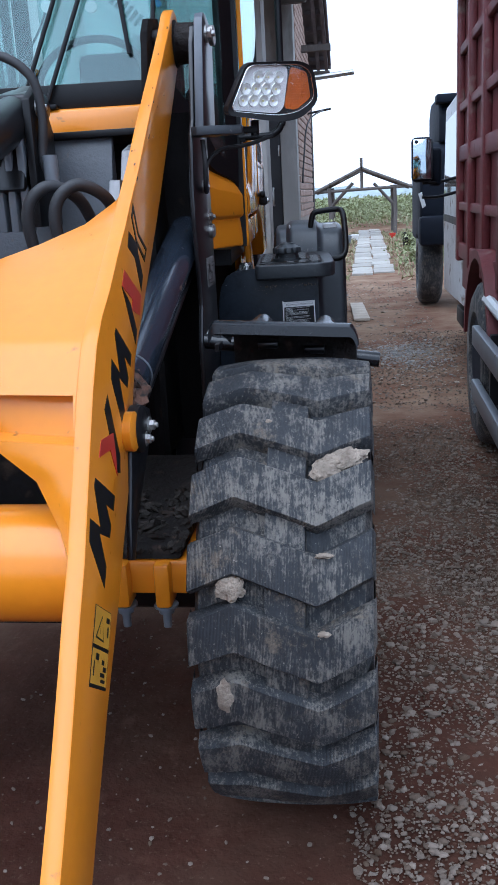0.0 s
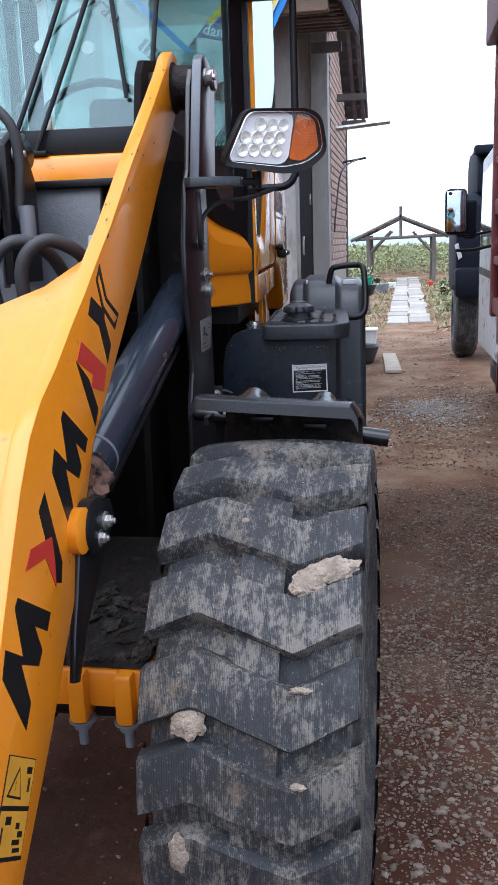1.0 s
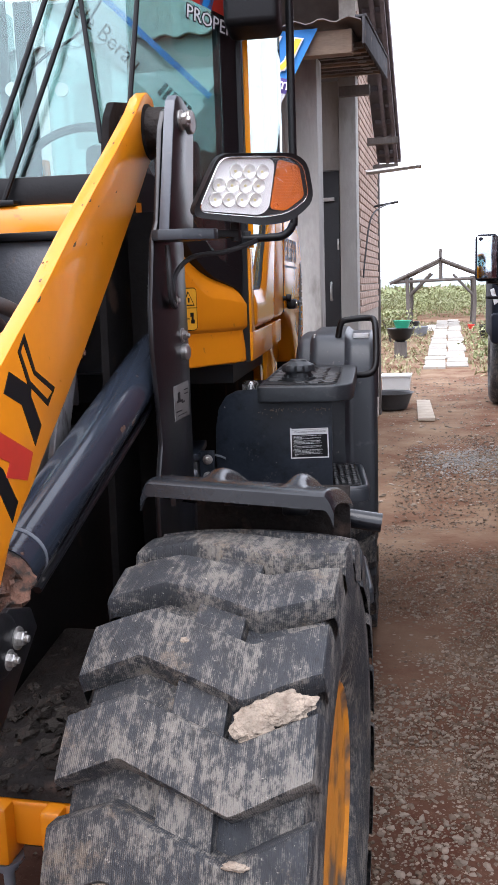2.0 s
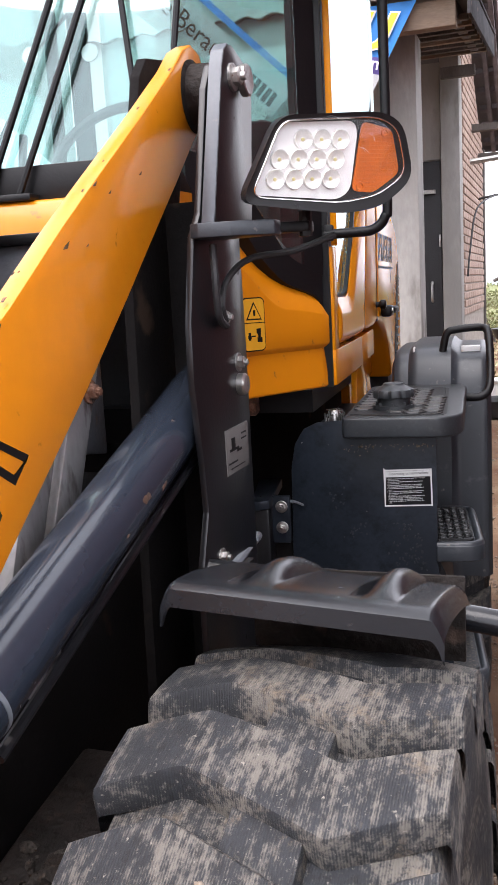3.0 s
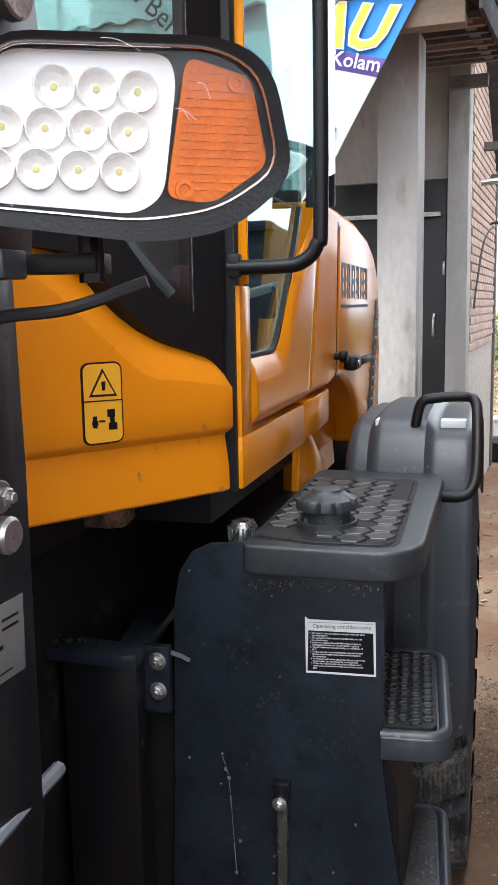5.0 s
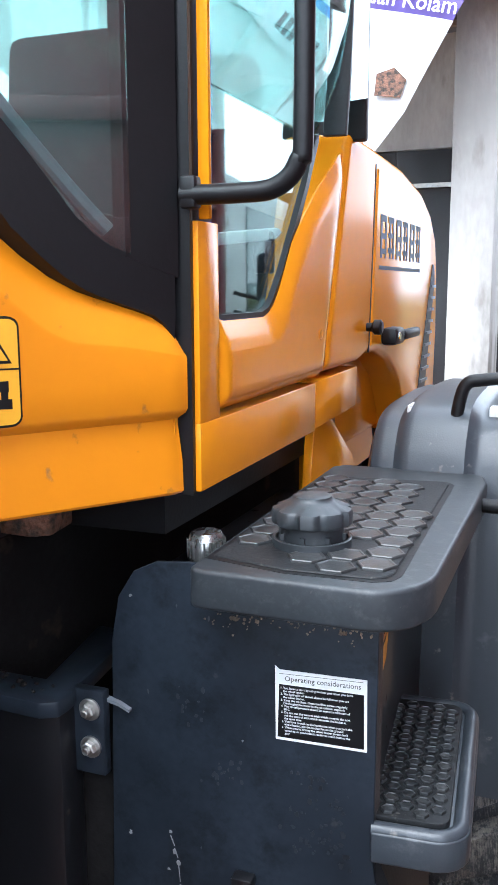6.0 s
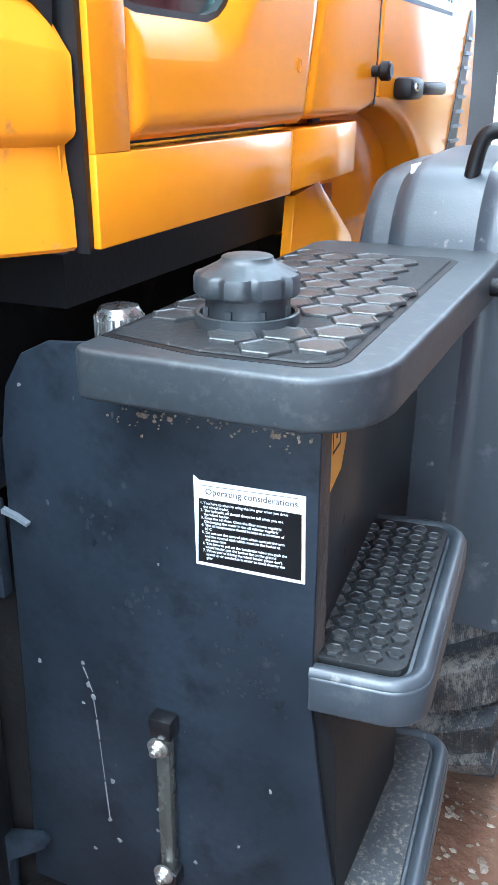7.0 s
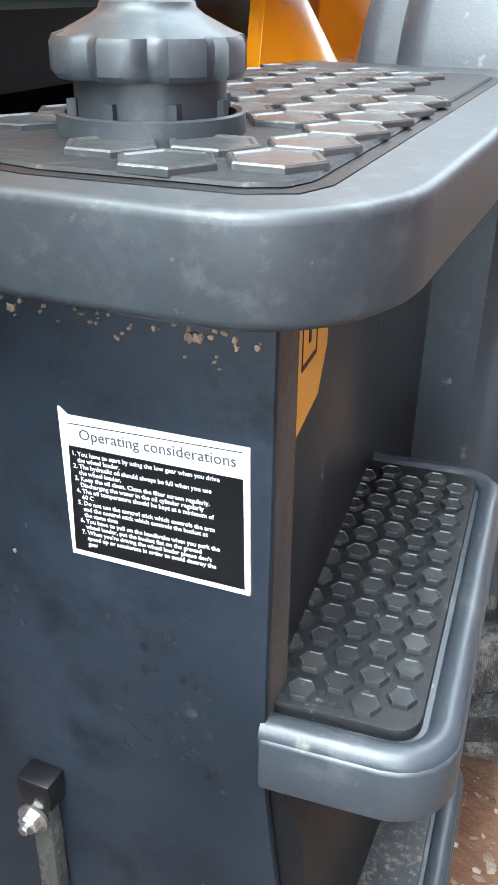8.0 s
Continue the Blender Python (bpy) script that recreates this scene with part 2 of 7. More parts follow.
# Paler than the plate, to put the light on its front edge into colour.
SLATEEDGE = surf("worn_slate_edge", (0.095, 0.105, 0.122), 0.34, var=0.2, scale=10, dirt=(0.16, 0.15, 0.14), amount=0.1, dscale=40, bump=0.04)
BARPAINT = surf("satin_black_tube", (0.008, 0.009, 0.011), 0.22, var=0.3, scale=12, dirt=(0.10, 0.10, 0.10), amount=0.08, dscale=60, bump=0.03)
CONCRETE = surf("grey_render", (0.36, 0.35, 0.33), 0.88, var=0.2, scale=3, dirt=(0.2, 0.19, 0.17), amount=0.3, dscale=7, bump=0.3, bscale=60, stretch=(1, 1, 0.35))
BRICK = surf("red_brick", (0.44, 0.31, 0.25), 0.9, var=0.2, scale=12, dirt=(0.5, 0.44, 0.38), amount=0.25, dscale=14, per_object=0.14)
MORTAR = surf("mortar", (0.40, 0.36, 0.32), 0.95, var=0.2, scale=20)
WOOD = surf("weathered_wood", (0.11, 0.097, 0.088), 0.85, var=0.35, scale=10, stretch=(1, 1, 0.2), bump=0.3)
FLASHING = surf("dark_metal_trim", (0.07, 0.07, 0.075), 0.9, spec=0.05, var=0.3, scale=5, dirt=(0.16, 0.13, 0.11), amount=0.2, dscale=9)
RAWWOOD = surf("pale_timber", (0.22, 0.165, 0.12), 0.85, var=0.35, scale=10, stretch=(0.2, 1, 1), bump=0.3)
BARGE = surf("grey_brown_timber", (0.15, 0.13, 0.135), 0.85, var=0.35, scale=10, bump=0.2)
DARKDOOR = surf("dark_steel_door", (0.016, 0.016, 0.018), 0.4, var=0.2, scale=4)
TILE = surf("dark_roof_tile", (0.12, 0.105, 0.11), 0.7, var=0.3, scale=9, per_object=0.3)
STONE = surf("gravel_stone", (0.120, 0.077, 0.051), 0.95, spec=0.1, var=0.3, scale=25, island=0.34, bump=0.3, bscale=200)
SLAB = surf("concrete_slab", (0.36, 0.335, 0.295), 0.9, var=0.2, scale=5, dirt=(0.3, 0.25, 0.19), amount=0.3, dscale=9, per_object=0.25)
LEAF = surf("leaf", (0.20, 0.235, 0.065), 0.6, var=0.35, scale=0.8, island=0.35, bump=0.0)
# Distance haze is mixed into the colour of the woods.
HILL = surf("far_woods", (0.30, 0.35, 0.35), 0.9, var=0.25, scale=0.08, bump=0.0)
REDPAINT = surf("faded_red_paint", (0.115, 0.020, 0.022), 0.5, var=0.25, scale=4, dirt=(0.17, 0.11, 0.09), amount=0.25, dscale=8)
CABWHITE = surf("dirty_white_paint", (0.55, 0.57, 0.58), 0.4, var=0.12, scale=4, dirt=(0.22, 0.18, 0.15), amount=0.25, dscale=9)
CABDARK = surf("dark_blue_paint", (0.006, 0.009, 0.017), 0.7, spec=0.2, var=0.2, scale=4)
CRATEWHITE = surf("white_plastic", (0.72, 0.72, 0.70), 0.5, var=0.06, scale=8)
GREENPLASTIC = surf("green_plastic", (0.04, 0.42, 0.26), 0.5, var=0.1, scale=8)
BLUEPLASTIC = surf("blue_cloth", (0.02, 0.22, 0.62), 0.6, var=0.1, scale=5, bump=0.0)
PURPLE = surf("purple_cloth", (0.09, 0.06, 0.26), 0.6, var=0.1, scale=5, bump=0.0)
VINYL = cloth("white_vinyl", (0.76, 0.78, 0.79))
LENS = hazy("clear_lens", 0.03)
BANNERYELLOW = surf("yellow_cloth", (0.75, 0.62, 0.05), 0.6, var=0.06, scale=5, bump=0.0)


def ground_material():
    """Damp red earth in the yard that turns dry and pale down the lane, with ragged borders."""
    m = surf("packed_red_earth", (0.050, 0.0175, 0.0115), 0.95, spec=0.08, var=0.4, scale=1.6, dirt=(0.095, 0.048, 0.032), amount=0.30, dscale=5, dust=((0.13, 0.088, 0.06), 0.16, 70), bump=0.8, bscale=34, rugged=0.7)
    n, ln = m.node_tree.nodes, m.node_tree.links
    b = n["Principled BSDF"]
    old = b.inputs["Base Color"].links[0].from_socket
    co, sep, tx, add, rg, mx = (n.new(k) for k in ("ShaderNodeTexCoord", "ShaderNodeSeparateXYZ", "ShaderNodeTexNoise", "ShaderNodeMath", "ShaderNodeMapRange", "ShaderNodeMix"))
    tx.inputs["Scale"].default_value, tx.inputs["Detail"].default_value = 0.9, 8
    ln.new(co.outputs["Object"], sep.inputs[0])
    ln.new(co.outputs["Object"], tx.inputs["Vector"])
    add.operation = "MULTIPLY_ADD"
    add.inputs[1].default_value = 7.0
    ln.new(tx.outputs["Fac"], add.inputs[0])
    ln.new(sep.outputs["Y"], add.inputs[2])
    rg.inputs["From Min"].default_value, rg.inputs["From Max"].default_value = 4.2, 11.0
    ln.new(add.outputs[0], rg.inputs["Value"])
    dry, t2 = n.new("ShaderNodeMix"), n.new("ShaderNodeTexNoise")
    t2.inputs["Scale"].default_value, t2.inputs["Detail"].default_value, t2.inputs["Roughness"].default_value = 1.4, 9, 0.65
    ln.new(co.outputs["Object"], t2.inputs["Vector"])
    dry.data_type = mx.data_type = "RGBA"
    dry.inputs[6].default_value, dry.inputs[7].default_value = (0.125, 0.056, 0.034, 1), (0.26, 0.185, 0.125, 1)
    r2 = n.new("ShaderNodeMapRange")
    r2.inputs["From Min"].default_value, r2.inputs["From Max"].default_value = 0.35, 0.65
    ln.new(t2.outputs["Fac"], r2.inputs["Value"])
    ln.new(r2.outputs[0], dry.inputs[0])
    ln.new(rg.outputs[0], mx.inputs[0])
    ln.new(old, mx.inputs[6])
    ln.new(dry.outputs[2], mx.inputs[7])
    ln.new(mx.outputs[2], b.inputs["Base Color"])
    return m


DIRT = ground_material()

# ---- mesh helpers ----
ORIGIN = {}


def thing(name, x, y, z, label, category, group="", kind=""):
    ob = new(name)
    ob.empty_display_size = 0.2
    ob.location = (x, y, z)
    ORIGIN[ob.name] = Matrix.Translation((x, y, z))
    return tagged(ob, label, category, group, kind)


def finish(name, bm, material, smooth=True):
    bmesh.ops.recalc_face_normals(bm, faces=bm.faces)
    for e in bm.edges:
        e.smooth = len(e.link_faces) == 2 and e.calc_face_angle(0) < 0.62
    for f in bm.faces:
        f.smooth = smooth
    me = bpy.data.meshes.new(name)
    bm.to_mesh(me)
    bm.free()
    me.materials.append(material)
    return me


def hang(ob, parent):
    ob.parent = parent
    if parent.name in ORIGIN:
        ob.matrix_parent_inverse = ORIGIN[parent.name].inverted()
    return ob


def part(name, bm, material, parent=None, label="", smooth=True):
    ob = new(name, finish(name, bm, material, smooth))
    if parent:
        hang(ob, parent)
    return tagged(ob, label)


def whole(name, bm, material, label, category, group="", kind="", smooth=True):
    """A thing of one mesh, its origin at its base."""
    me = finish(name, bm, material, smooth)
    ob = new(name, me)
    return tagged(ob, label, category, group, kind)


def bevel(bm, geom_edges, w, seg=2):
    if w > 0:
        bmesh.ops.bevel(bm, geom=geom_edges, offset=w, segments=seg, affect="EDGES", profile=0.5, clamp_overlap=True)


def prism(bm, axis, poly, a, b, bev=0.0, seg=2, only=None):
    """A 2D outline pulled along an axis. axis x: (y, z) outline; y: (x, z); z: (x, y)."""
    def p3(p, h):
        return {"x": (h, p[0], p[1]), "y": (p[0], h, p[1]), "z": (p[0], p[1], h)}[axis]
    lo = [bm.verts.new(p3(p, a)) for p in poly]
    hi = [bm.verts.new(p3(p, b)) for p in poly]
    fs = [bm.faces.new(lo), bm.faces.new(hi[::-1])]
    k = len(poly)
    for i in range(k):
        fs.append(bm.faces.new((lo[i], hi[i], hi[(i + 1) % k], lo[(i + 1) % k])))
    bmesh.ops.recalc_face_normals(bm, faces=fs)
    if bev:
        es = {e for f in fs for e in f.edges}
        es = [e for e in es if e.calc_face_angle(0) > 0.3]
        bevel(bm, es, bev, seg)
    return bm


def box(bm, x0, x1, y0, y1, z0, z1, bev=0.0, seg=2):
    return prism(bm, "z", [(x0, y0), (x1, y0), (x1, y1), (x0, y1)], z0, z1, bev, seg)


def B(*a, **k):
    return box(bmesh.new(), *a, **k)


def P(*a, **k):
    return prism(bmesh.new(), *a, **k)


def tube(bm, pts, r, n=12, r2=None):
    pts = [Vector(p) for p in pts]
    rings = []
    side = None
    for i, p in enumerate(pts):
        d = (pts[min(i + 1, len(pts) - 1)] - pts[max(i - 1, 0)]).normalized()
        if side is None:
            side = d.orthogonal().normalized()
        side = (side - d * side.dot(d)).normalized()
        up = d.cross(side)
        rr = r if r2 is None else r + (r2 - r) * i / (len(pts) - 1)
        rings.append([bm.verts.new(p + rr * (math.cos(a) * side + math.sin(a) * up)) for a in (2 * math.pi * j / n for j in range(n))])
    for a, b in zip(rings, rings[1:]):
        for j in range(n):
            bm.faces.new((a[j], a[(j + 1) % n], b[(j + 1) % n], b[j]))
    bm.faces.new(rings[0][::-1])
    bm.faces.new(rings[-1])
    return bm


def curve(pts, steps=8):
    """Points of a smooth line through pts."""
    pts = [Vector(p) for p in pts]
    out = []
    for i in range(len(pts) - 1):
        p0, p1, p2, p3 = pts[max(i - 1, 0)], pts[i], pts[i + 1], pts[min(i + 2, len(pts) - 1)]
        for k in range(steps):
            t = k / steps
            out.append(0.5 * (2 * p1 + (p2 - p0) * t + (2 * p0 - 5 * p1 + 4 * p2 - p3) * t * t + (3 * p1 - p0 - 3 * p2 + p3) * t ** 3))
    return out + [pts[-1]]


def lathe(bm, centre, axis, profile, n=32):
    """Turns (along, radius) pairs round an axis through centre."""
    c, d = Vector(centre), Vector(axis).normalized()
    s = d.orthogonal().normalized()
    u = d.cross(s)
    rings = []
    for h, r in profile:
        rings.append([bm.verts.new(c + d * h + r * (math.cos(a) * s + math.sin(a) * u)) for a in (2 * math.pi * j / n for j in range(n))])
    for a, b in zip(rings, rings[1:]):
        for j in range(n):
            bm.faces.new((a[j], a[(j + 1) % n], b[(j + 1) % n], b[j]))
    if profile[0][1] > 1e-4:
        bm.faces.new(rings[0][::-1])
    if profile[-1][1] > 1e-4:
        bm.faces.new(rings[-1])
    bmesh.ops.remove_doubles(bm, verts=[v for r in (rings[0], rings[-1]) for v in r], dist=1e-5)
    return bm


def bolt(parent, p, d, r=0.011, name="bolt", material=None):
    """A washer with a hexagon head that stands out along d."""
    bm = bmesh.new()
    lathe(bm, p, d, [(0, r * 1.5), (r * 0.3, r * 1.5), (r * 0.35, r * 1.4)], 16)
    lathe(bm, p, d, [(r * 0.3, r), (r * 1.0, r), (r * 1.15, r * 0.8)], 6)
    lathe(bm, p, d, [(r * 1.1, r * 0.5), (r * 1.6, r * 0.5), (r * 1.7, r * 0.4)], 10)
    return part(name, bm, material or STEEL, parent, smooth=False)


def sheet(bm, rows):
    """A skin over rows of equally many points."""
    vs = [[bm.verts.new(p) for p in row] for row in rows]
    for a, b in zip(vs, vs[1:]):
        for j in range(len(a) - 1):
            bm.faces.new((a[j], a[j + 1], b[j + 1], b[j]))
    return bm


def thicken(bm, t):
    bmesh.ops.recalc_face_normals(bm, faces=bm.faces)
    bmesh.ops.solidify(bm, geom=bm.faces[:], thickness=t)
    return bm


def lettering(name, text, size, m, material, parent, label="", depth=0.0006, shear=0.0, bold=0.0):
    """Words in the built-in font as a mesh, at the pose m."""
    cu = bpy.data.curves.new(name, "FONT")
    cu.body, cu.size, cu.extrude, cu.shear, cu.offset, cu.resolution_u = text, size, depth, shear, bold, 2
    tmp = new(name, cu)
    me = bpy.data.meshes.new_from_object(tmp)
    bpy.data.objects.remove(tmp)
    bpy.data.curves.remove(cu)
    me.materials.clear()
    me.materials.append(material)
    me.transform(m)
    me.name = name
    ob = new(name, me)
    hang(ob, parent)
    return tagged(ob, label)


def hexagon(r, h):
    """A six-sided tread stud with a corner to the side: chamfered rim round a slightly hollow top."""
    bm = bmesh.new()
    rings = [[bm.verts.new((q * r * math.cos(a), q * r * math.sin(a), z)) for a in (k * math.pi / 3 for k in range(6))] for z, q in ((0, 1.0), (h * 0.75, 0.985), (h, 0.945), (h, 0.86), (h * 0.78, 0.80))]
    for a, b in zip(rings, rings[1:]):
        for k in range(6):
            bm.faces.new((a[k], a[(k + 1) % 6], b[(k + 1) % 6], b[k]))
    bm.faces.new(rings[-1])
    return finish("hex_stud", bm, STUD, False)


# ---- ground ----


def ground():
    def axis(dense0, dense1, step, lo, hi):
        v = list(np.arange(dense0, dense1 + 1e-6, step))
        s = step
        while v[-1] < hi:
            s *= 1.5
            v.append(v[-1] + s)
        s = step
        while v[0] > lo:
            s *= 1.5
            v.insert(0, v[0] - s)
        return v
    xs, ys = axis(-2.0, 3.0, 0.06, -500, 500), axis(-0.6, 8.0, 0.06, -300, 900)
    verts, faces = [], []
    for y in ys:
        for x in xs:
            near = max(0.0, 1 - max(abs(x - 0.5), abs(y - 6)) / 40)
            z = 0.018 * noise.noise(Vector((x * 1.3, y * 1.3, 0))) + 0.007 * noise.noise(Vector((x * 6, y * 6, 3)))
            verts.append((x, y, z * near - 0.01))
    w = len(xs)
    for j in range(len(ys) - 1):
        for i in range(w - 1):
            faces.append((j * w + i, j * w + i + 1, (j + 1) * w + i + 1, (j + 1) * w + i))
    me = bpy.data.meshes.new("ground")
    me.from_pydata(verts, [], faces)
    for p in me.polygons:
        p.use_smooth = True
    me.materials.append(DIRT)
    tagged(new("ground", me), "packed red-brown earth yard strewn with grey gravel", "ground", kind="structure")


ground()


def stones(name, spots, label, flat=0.55, material=STONE):
    """Broken stones, each a bent icosahedron, joined."""
    bm = bmesh.new()
    bmesh.ops.create_icosphere(bm, subdivisions=1, radius=1)
    base = np.array([v.co[:] for v in bm.verts])
    tri = np.array([[v.index for v in f.verts] for f in bm.faces])
    bm.free()
    rng = np.random.default_rng(5)
    vs, fs = [], []
    for k, (x, y, r) in enumerate(spots):
        a = rng.uniform(0, 6.28)
        sc = np.array([rng.uniform(0.7, 1.35), rng.uniform(0.6, 1.0), flat * rng.uniform(0.6, 1.3)]) * r
        p = base * (1 + rng.uniform(-0.28, 0.28, (len(base), 1))) * sc
        c, s = math.cos(a), math.sin(a)
        p = p @ np.array([[c, s, 0], [-s, c, 0], [0, 0, 1]])
        vs.append(p + (x, y, 0.15 * r - 0.006))
        fs.append(tri + k * len(base))
    me = bpy.data.meshes.new(name)
    me.from_pydata(np.concatenate(vs).tolist(), [], np.concatenate(fs).tolist())
    me.materials.append(material)
    return tagged(new(name, me), label, "gravel", kind="stuff")


def gravel_spots():
    rng = np.random.default_rng(11)
    out = []
    while len(out) < 46000:
        x, y = rng.uniform(-0.7, 2.3), rng.uniform(-0.5, 9.5)
        d = noise.noise(Vector((x * 1.6, y * 1.2, 8))) * 0.5 + 0.5
        edge = (0.36 if y < 2.9 else 0.22) + 0.08 * noise.noise(Vector((x * 3, y * 3, 1)))
        keep = (0.75 if x > edge else 0.025) * (1.0 if y < 4.0 else 0.55 if y < 6.0 else 0.3) * (0.25 + 1.2 * d)
        keep *= min(1.0, max(0.0, (2.1 - x + 0.5 * d) / 0.9)) * min(1.0, max(0.06, (y + 0.5 - 0.9 * d) / 0.9))
        if rng.uniform() < keep:
            out.append((x, y, min((0.015 if y < 2.9 else 0.012) if x > edge else 0.007, 0.0026 + rng.exponential(0.0032))))
    # grit between the stones
    for k in range(24000):
        x, y = (rng.uniform(0.38, 1.3), rng.uniform(0.3, 3.2)) if k % 2 else (rng.uniform(0.2, 1.0), rng.uniform(2.9, 6.0))
        out.append((x, y, rng.uniform(0.002, 0.0048)))
    return out


stones("gravel", gravel_spots(), "loose grey-brown broken gravel on red earth")
stones("far_gravel", [(r.uniform(-0.1, 1.2), r.uniform(6.5, 15), 0.004 + abs(r.gauss(0, 0.008))) for r in [random.Random(3)] for _ in range(1600)],
       "scattered stones and clods on bare earth", 0.4, surf("tan_clod", (0.24, 0.18, 0.13), 0.95, island=0.45, scale=20))
# a spread of grey chippings
stones("chippings", [(0.75 + r.gauss(0, 0.2), 8.2 + r.gauss(0, 0.4), 0.004 + abs(r.gauss(0, 0.006))) for r in [random.Random(4)] for _ in range(1500)],
       "patch of pale grey stone chippings", 0.5, surf("pale_chippings", (0.24, 0.23, 0.22), 0.9, island=0.35, scale=20))

# ---- garden path, field and far distance ----
path = tagged(new("pavement"), "cracked pale concrete slab path with grass edges", "path", kind="structure")


def slabs():
    r = random.Random(7)
    shapes = []
    for s in range(4):
        bm = bmesh.new()
        w, h = 0.198, 0.43
        prism(bm, "z", [(-w + r.uniform(0, .02), -h), (w, -h + r.uniform(0, .03)), (w - r.uniform(0, .02), h), (-w, h - r.uniform(0, .04))], -0.03, 0.014, 0.005, 1)
        shapes.append(finish("slab", bm, SLAB, False))
    y = 16.9
    while y < 36:
        for i in (0, 1):
            o = new("slab", r.choice(shapes))
            o.matrix_basis = pose(0.34 + 0.40 * i + r.uniform(-.03, .03), y + r.uniform(-.03, .03) + 0.3 * i, r.uniform(-.008, .008), r.uniform(-1, 1), r.uniform(-1, 1), r.uniform(-2, 2))
            hang(o, path)
        y += 0.87


slabs()


def blades(name, count, place, size, label, category, material, width=0.35, seed=2):
    """Leaves: folded quads, each at its own tilt; place gives a point at random."""
    r = random.Random(seed)
    vs, fs = [], []
    for i in range(count):
        p = Vector(place(r))
        s = size * r.uniform(0.5, 1.4)
        q = Euler((r.uniform(-1.2, 1.2), r.uniform(-1.2, 1.2), r.uniform(0, 6.3))).to_matrix()
        for c in ((0, -width, 0), (1, 0, 0.15), (0, width, 0), (-1, 0, 0.15)):
            vs.append(p + q @ (Vector(c) * s))
        k = 4 * i
        fs.append((k, k + 1, k + 2, k + 3))
    me = bpy.data.meshes.new(name)
    me.from_pydata(vs, [], fs)
    me.materials.append(material)
    return tagged(new(name, me), label, category, kind="stuff")


def verge(r):
    y = r.uniform(15, 33)
    x = r.choice((r.uniform(-3.5, 0.13), r.uniform(0.96, 4.5)))
    return (x, y, r.uniform(0, 0.08))


blades("grass", 9000, verge, 0.07, "dry yellow-green grass beside the slab path", "grass", surf("dry_grass", (0.27, 0.25, 0.10), 0.9, island=0.4, scale=2, bump=0), 0.2)


def hedge(r):
    x = r.uniform(-14, 16)
    y = r.uniform(37, 44)
    top = 0.95 + 0.4 * noise.noise(Vector((x * 0.7, y * 0.4, 0))) + 0.3 * noise.noise(Vector((x * 2.1, y, 4)))
    return (x, y, top * r.random() ** 0.6)


blades("hedge", 70000, hedge, 0.05, "overgrown green shrubs behind the shelter", "shrubs", LEAF, 0.5, 3)
blades("field", 7000, lambda r: (r.uniform(-30, 40), r.uniform(46, 90), r.uniform(0, 0.9)), 0.3, "pale green scrub far behind", "scrub",
       surf("pale_scrub", (0.20, 0.24, 0.09), 0.9, island=0.3, scale=0.5, bump=0), 0.5, 5)


def hill(name, y, x0, x1, h, rough, seed, label):
    bm = bmesh.new()
    rows = []
    for d, k in ((0, 0), (6, 0.75), (14, 1.0), (30, 0.0)):
        row = []
        for i in range(90):
            x = x0 + (x1 - x0) * i / 89
            e = math.sin(math.pi * i / 89) ** 0.4
            z = (h * (0.7 + 0.5 * noise.noise(Vector((x * 0.03, seed, 0)))) + rough * noise.noise(Vector((x * 0.5, seed, d)))) * k * e
            row.append((x, y + d, max(0, z) - 0.3))
        rows.append(row)
    whole(name, sheet(bm, rows), HILL, label, "hill", kind="structure")


hill("backdrop", 190, -160, 190, 3.6, 1.4, 2.0, "low wooded ridge on the horizon, haze in its colour")


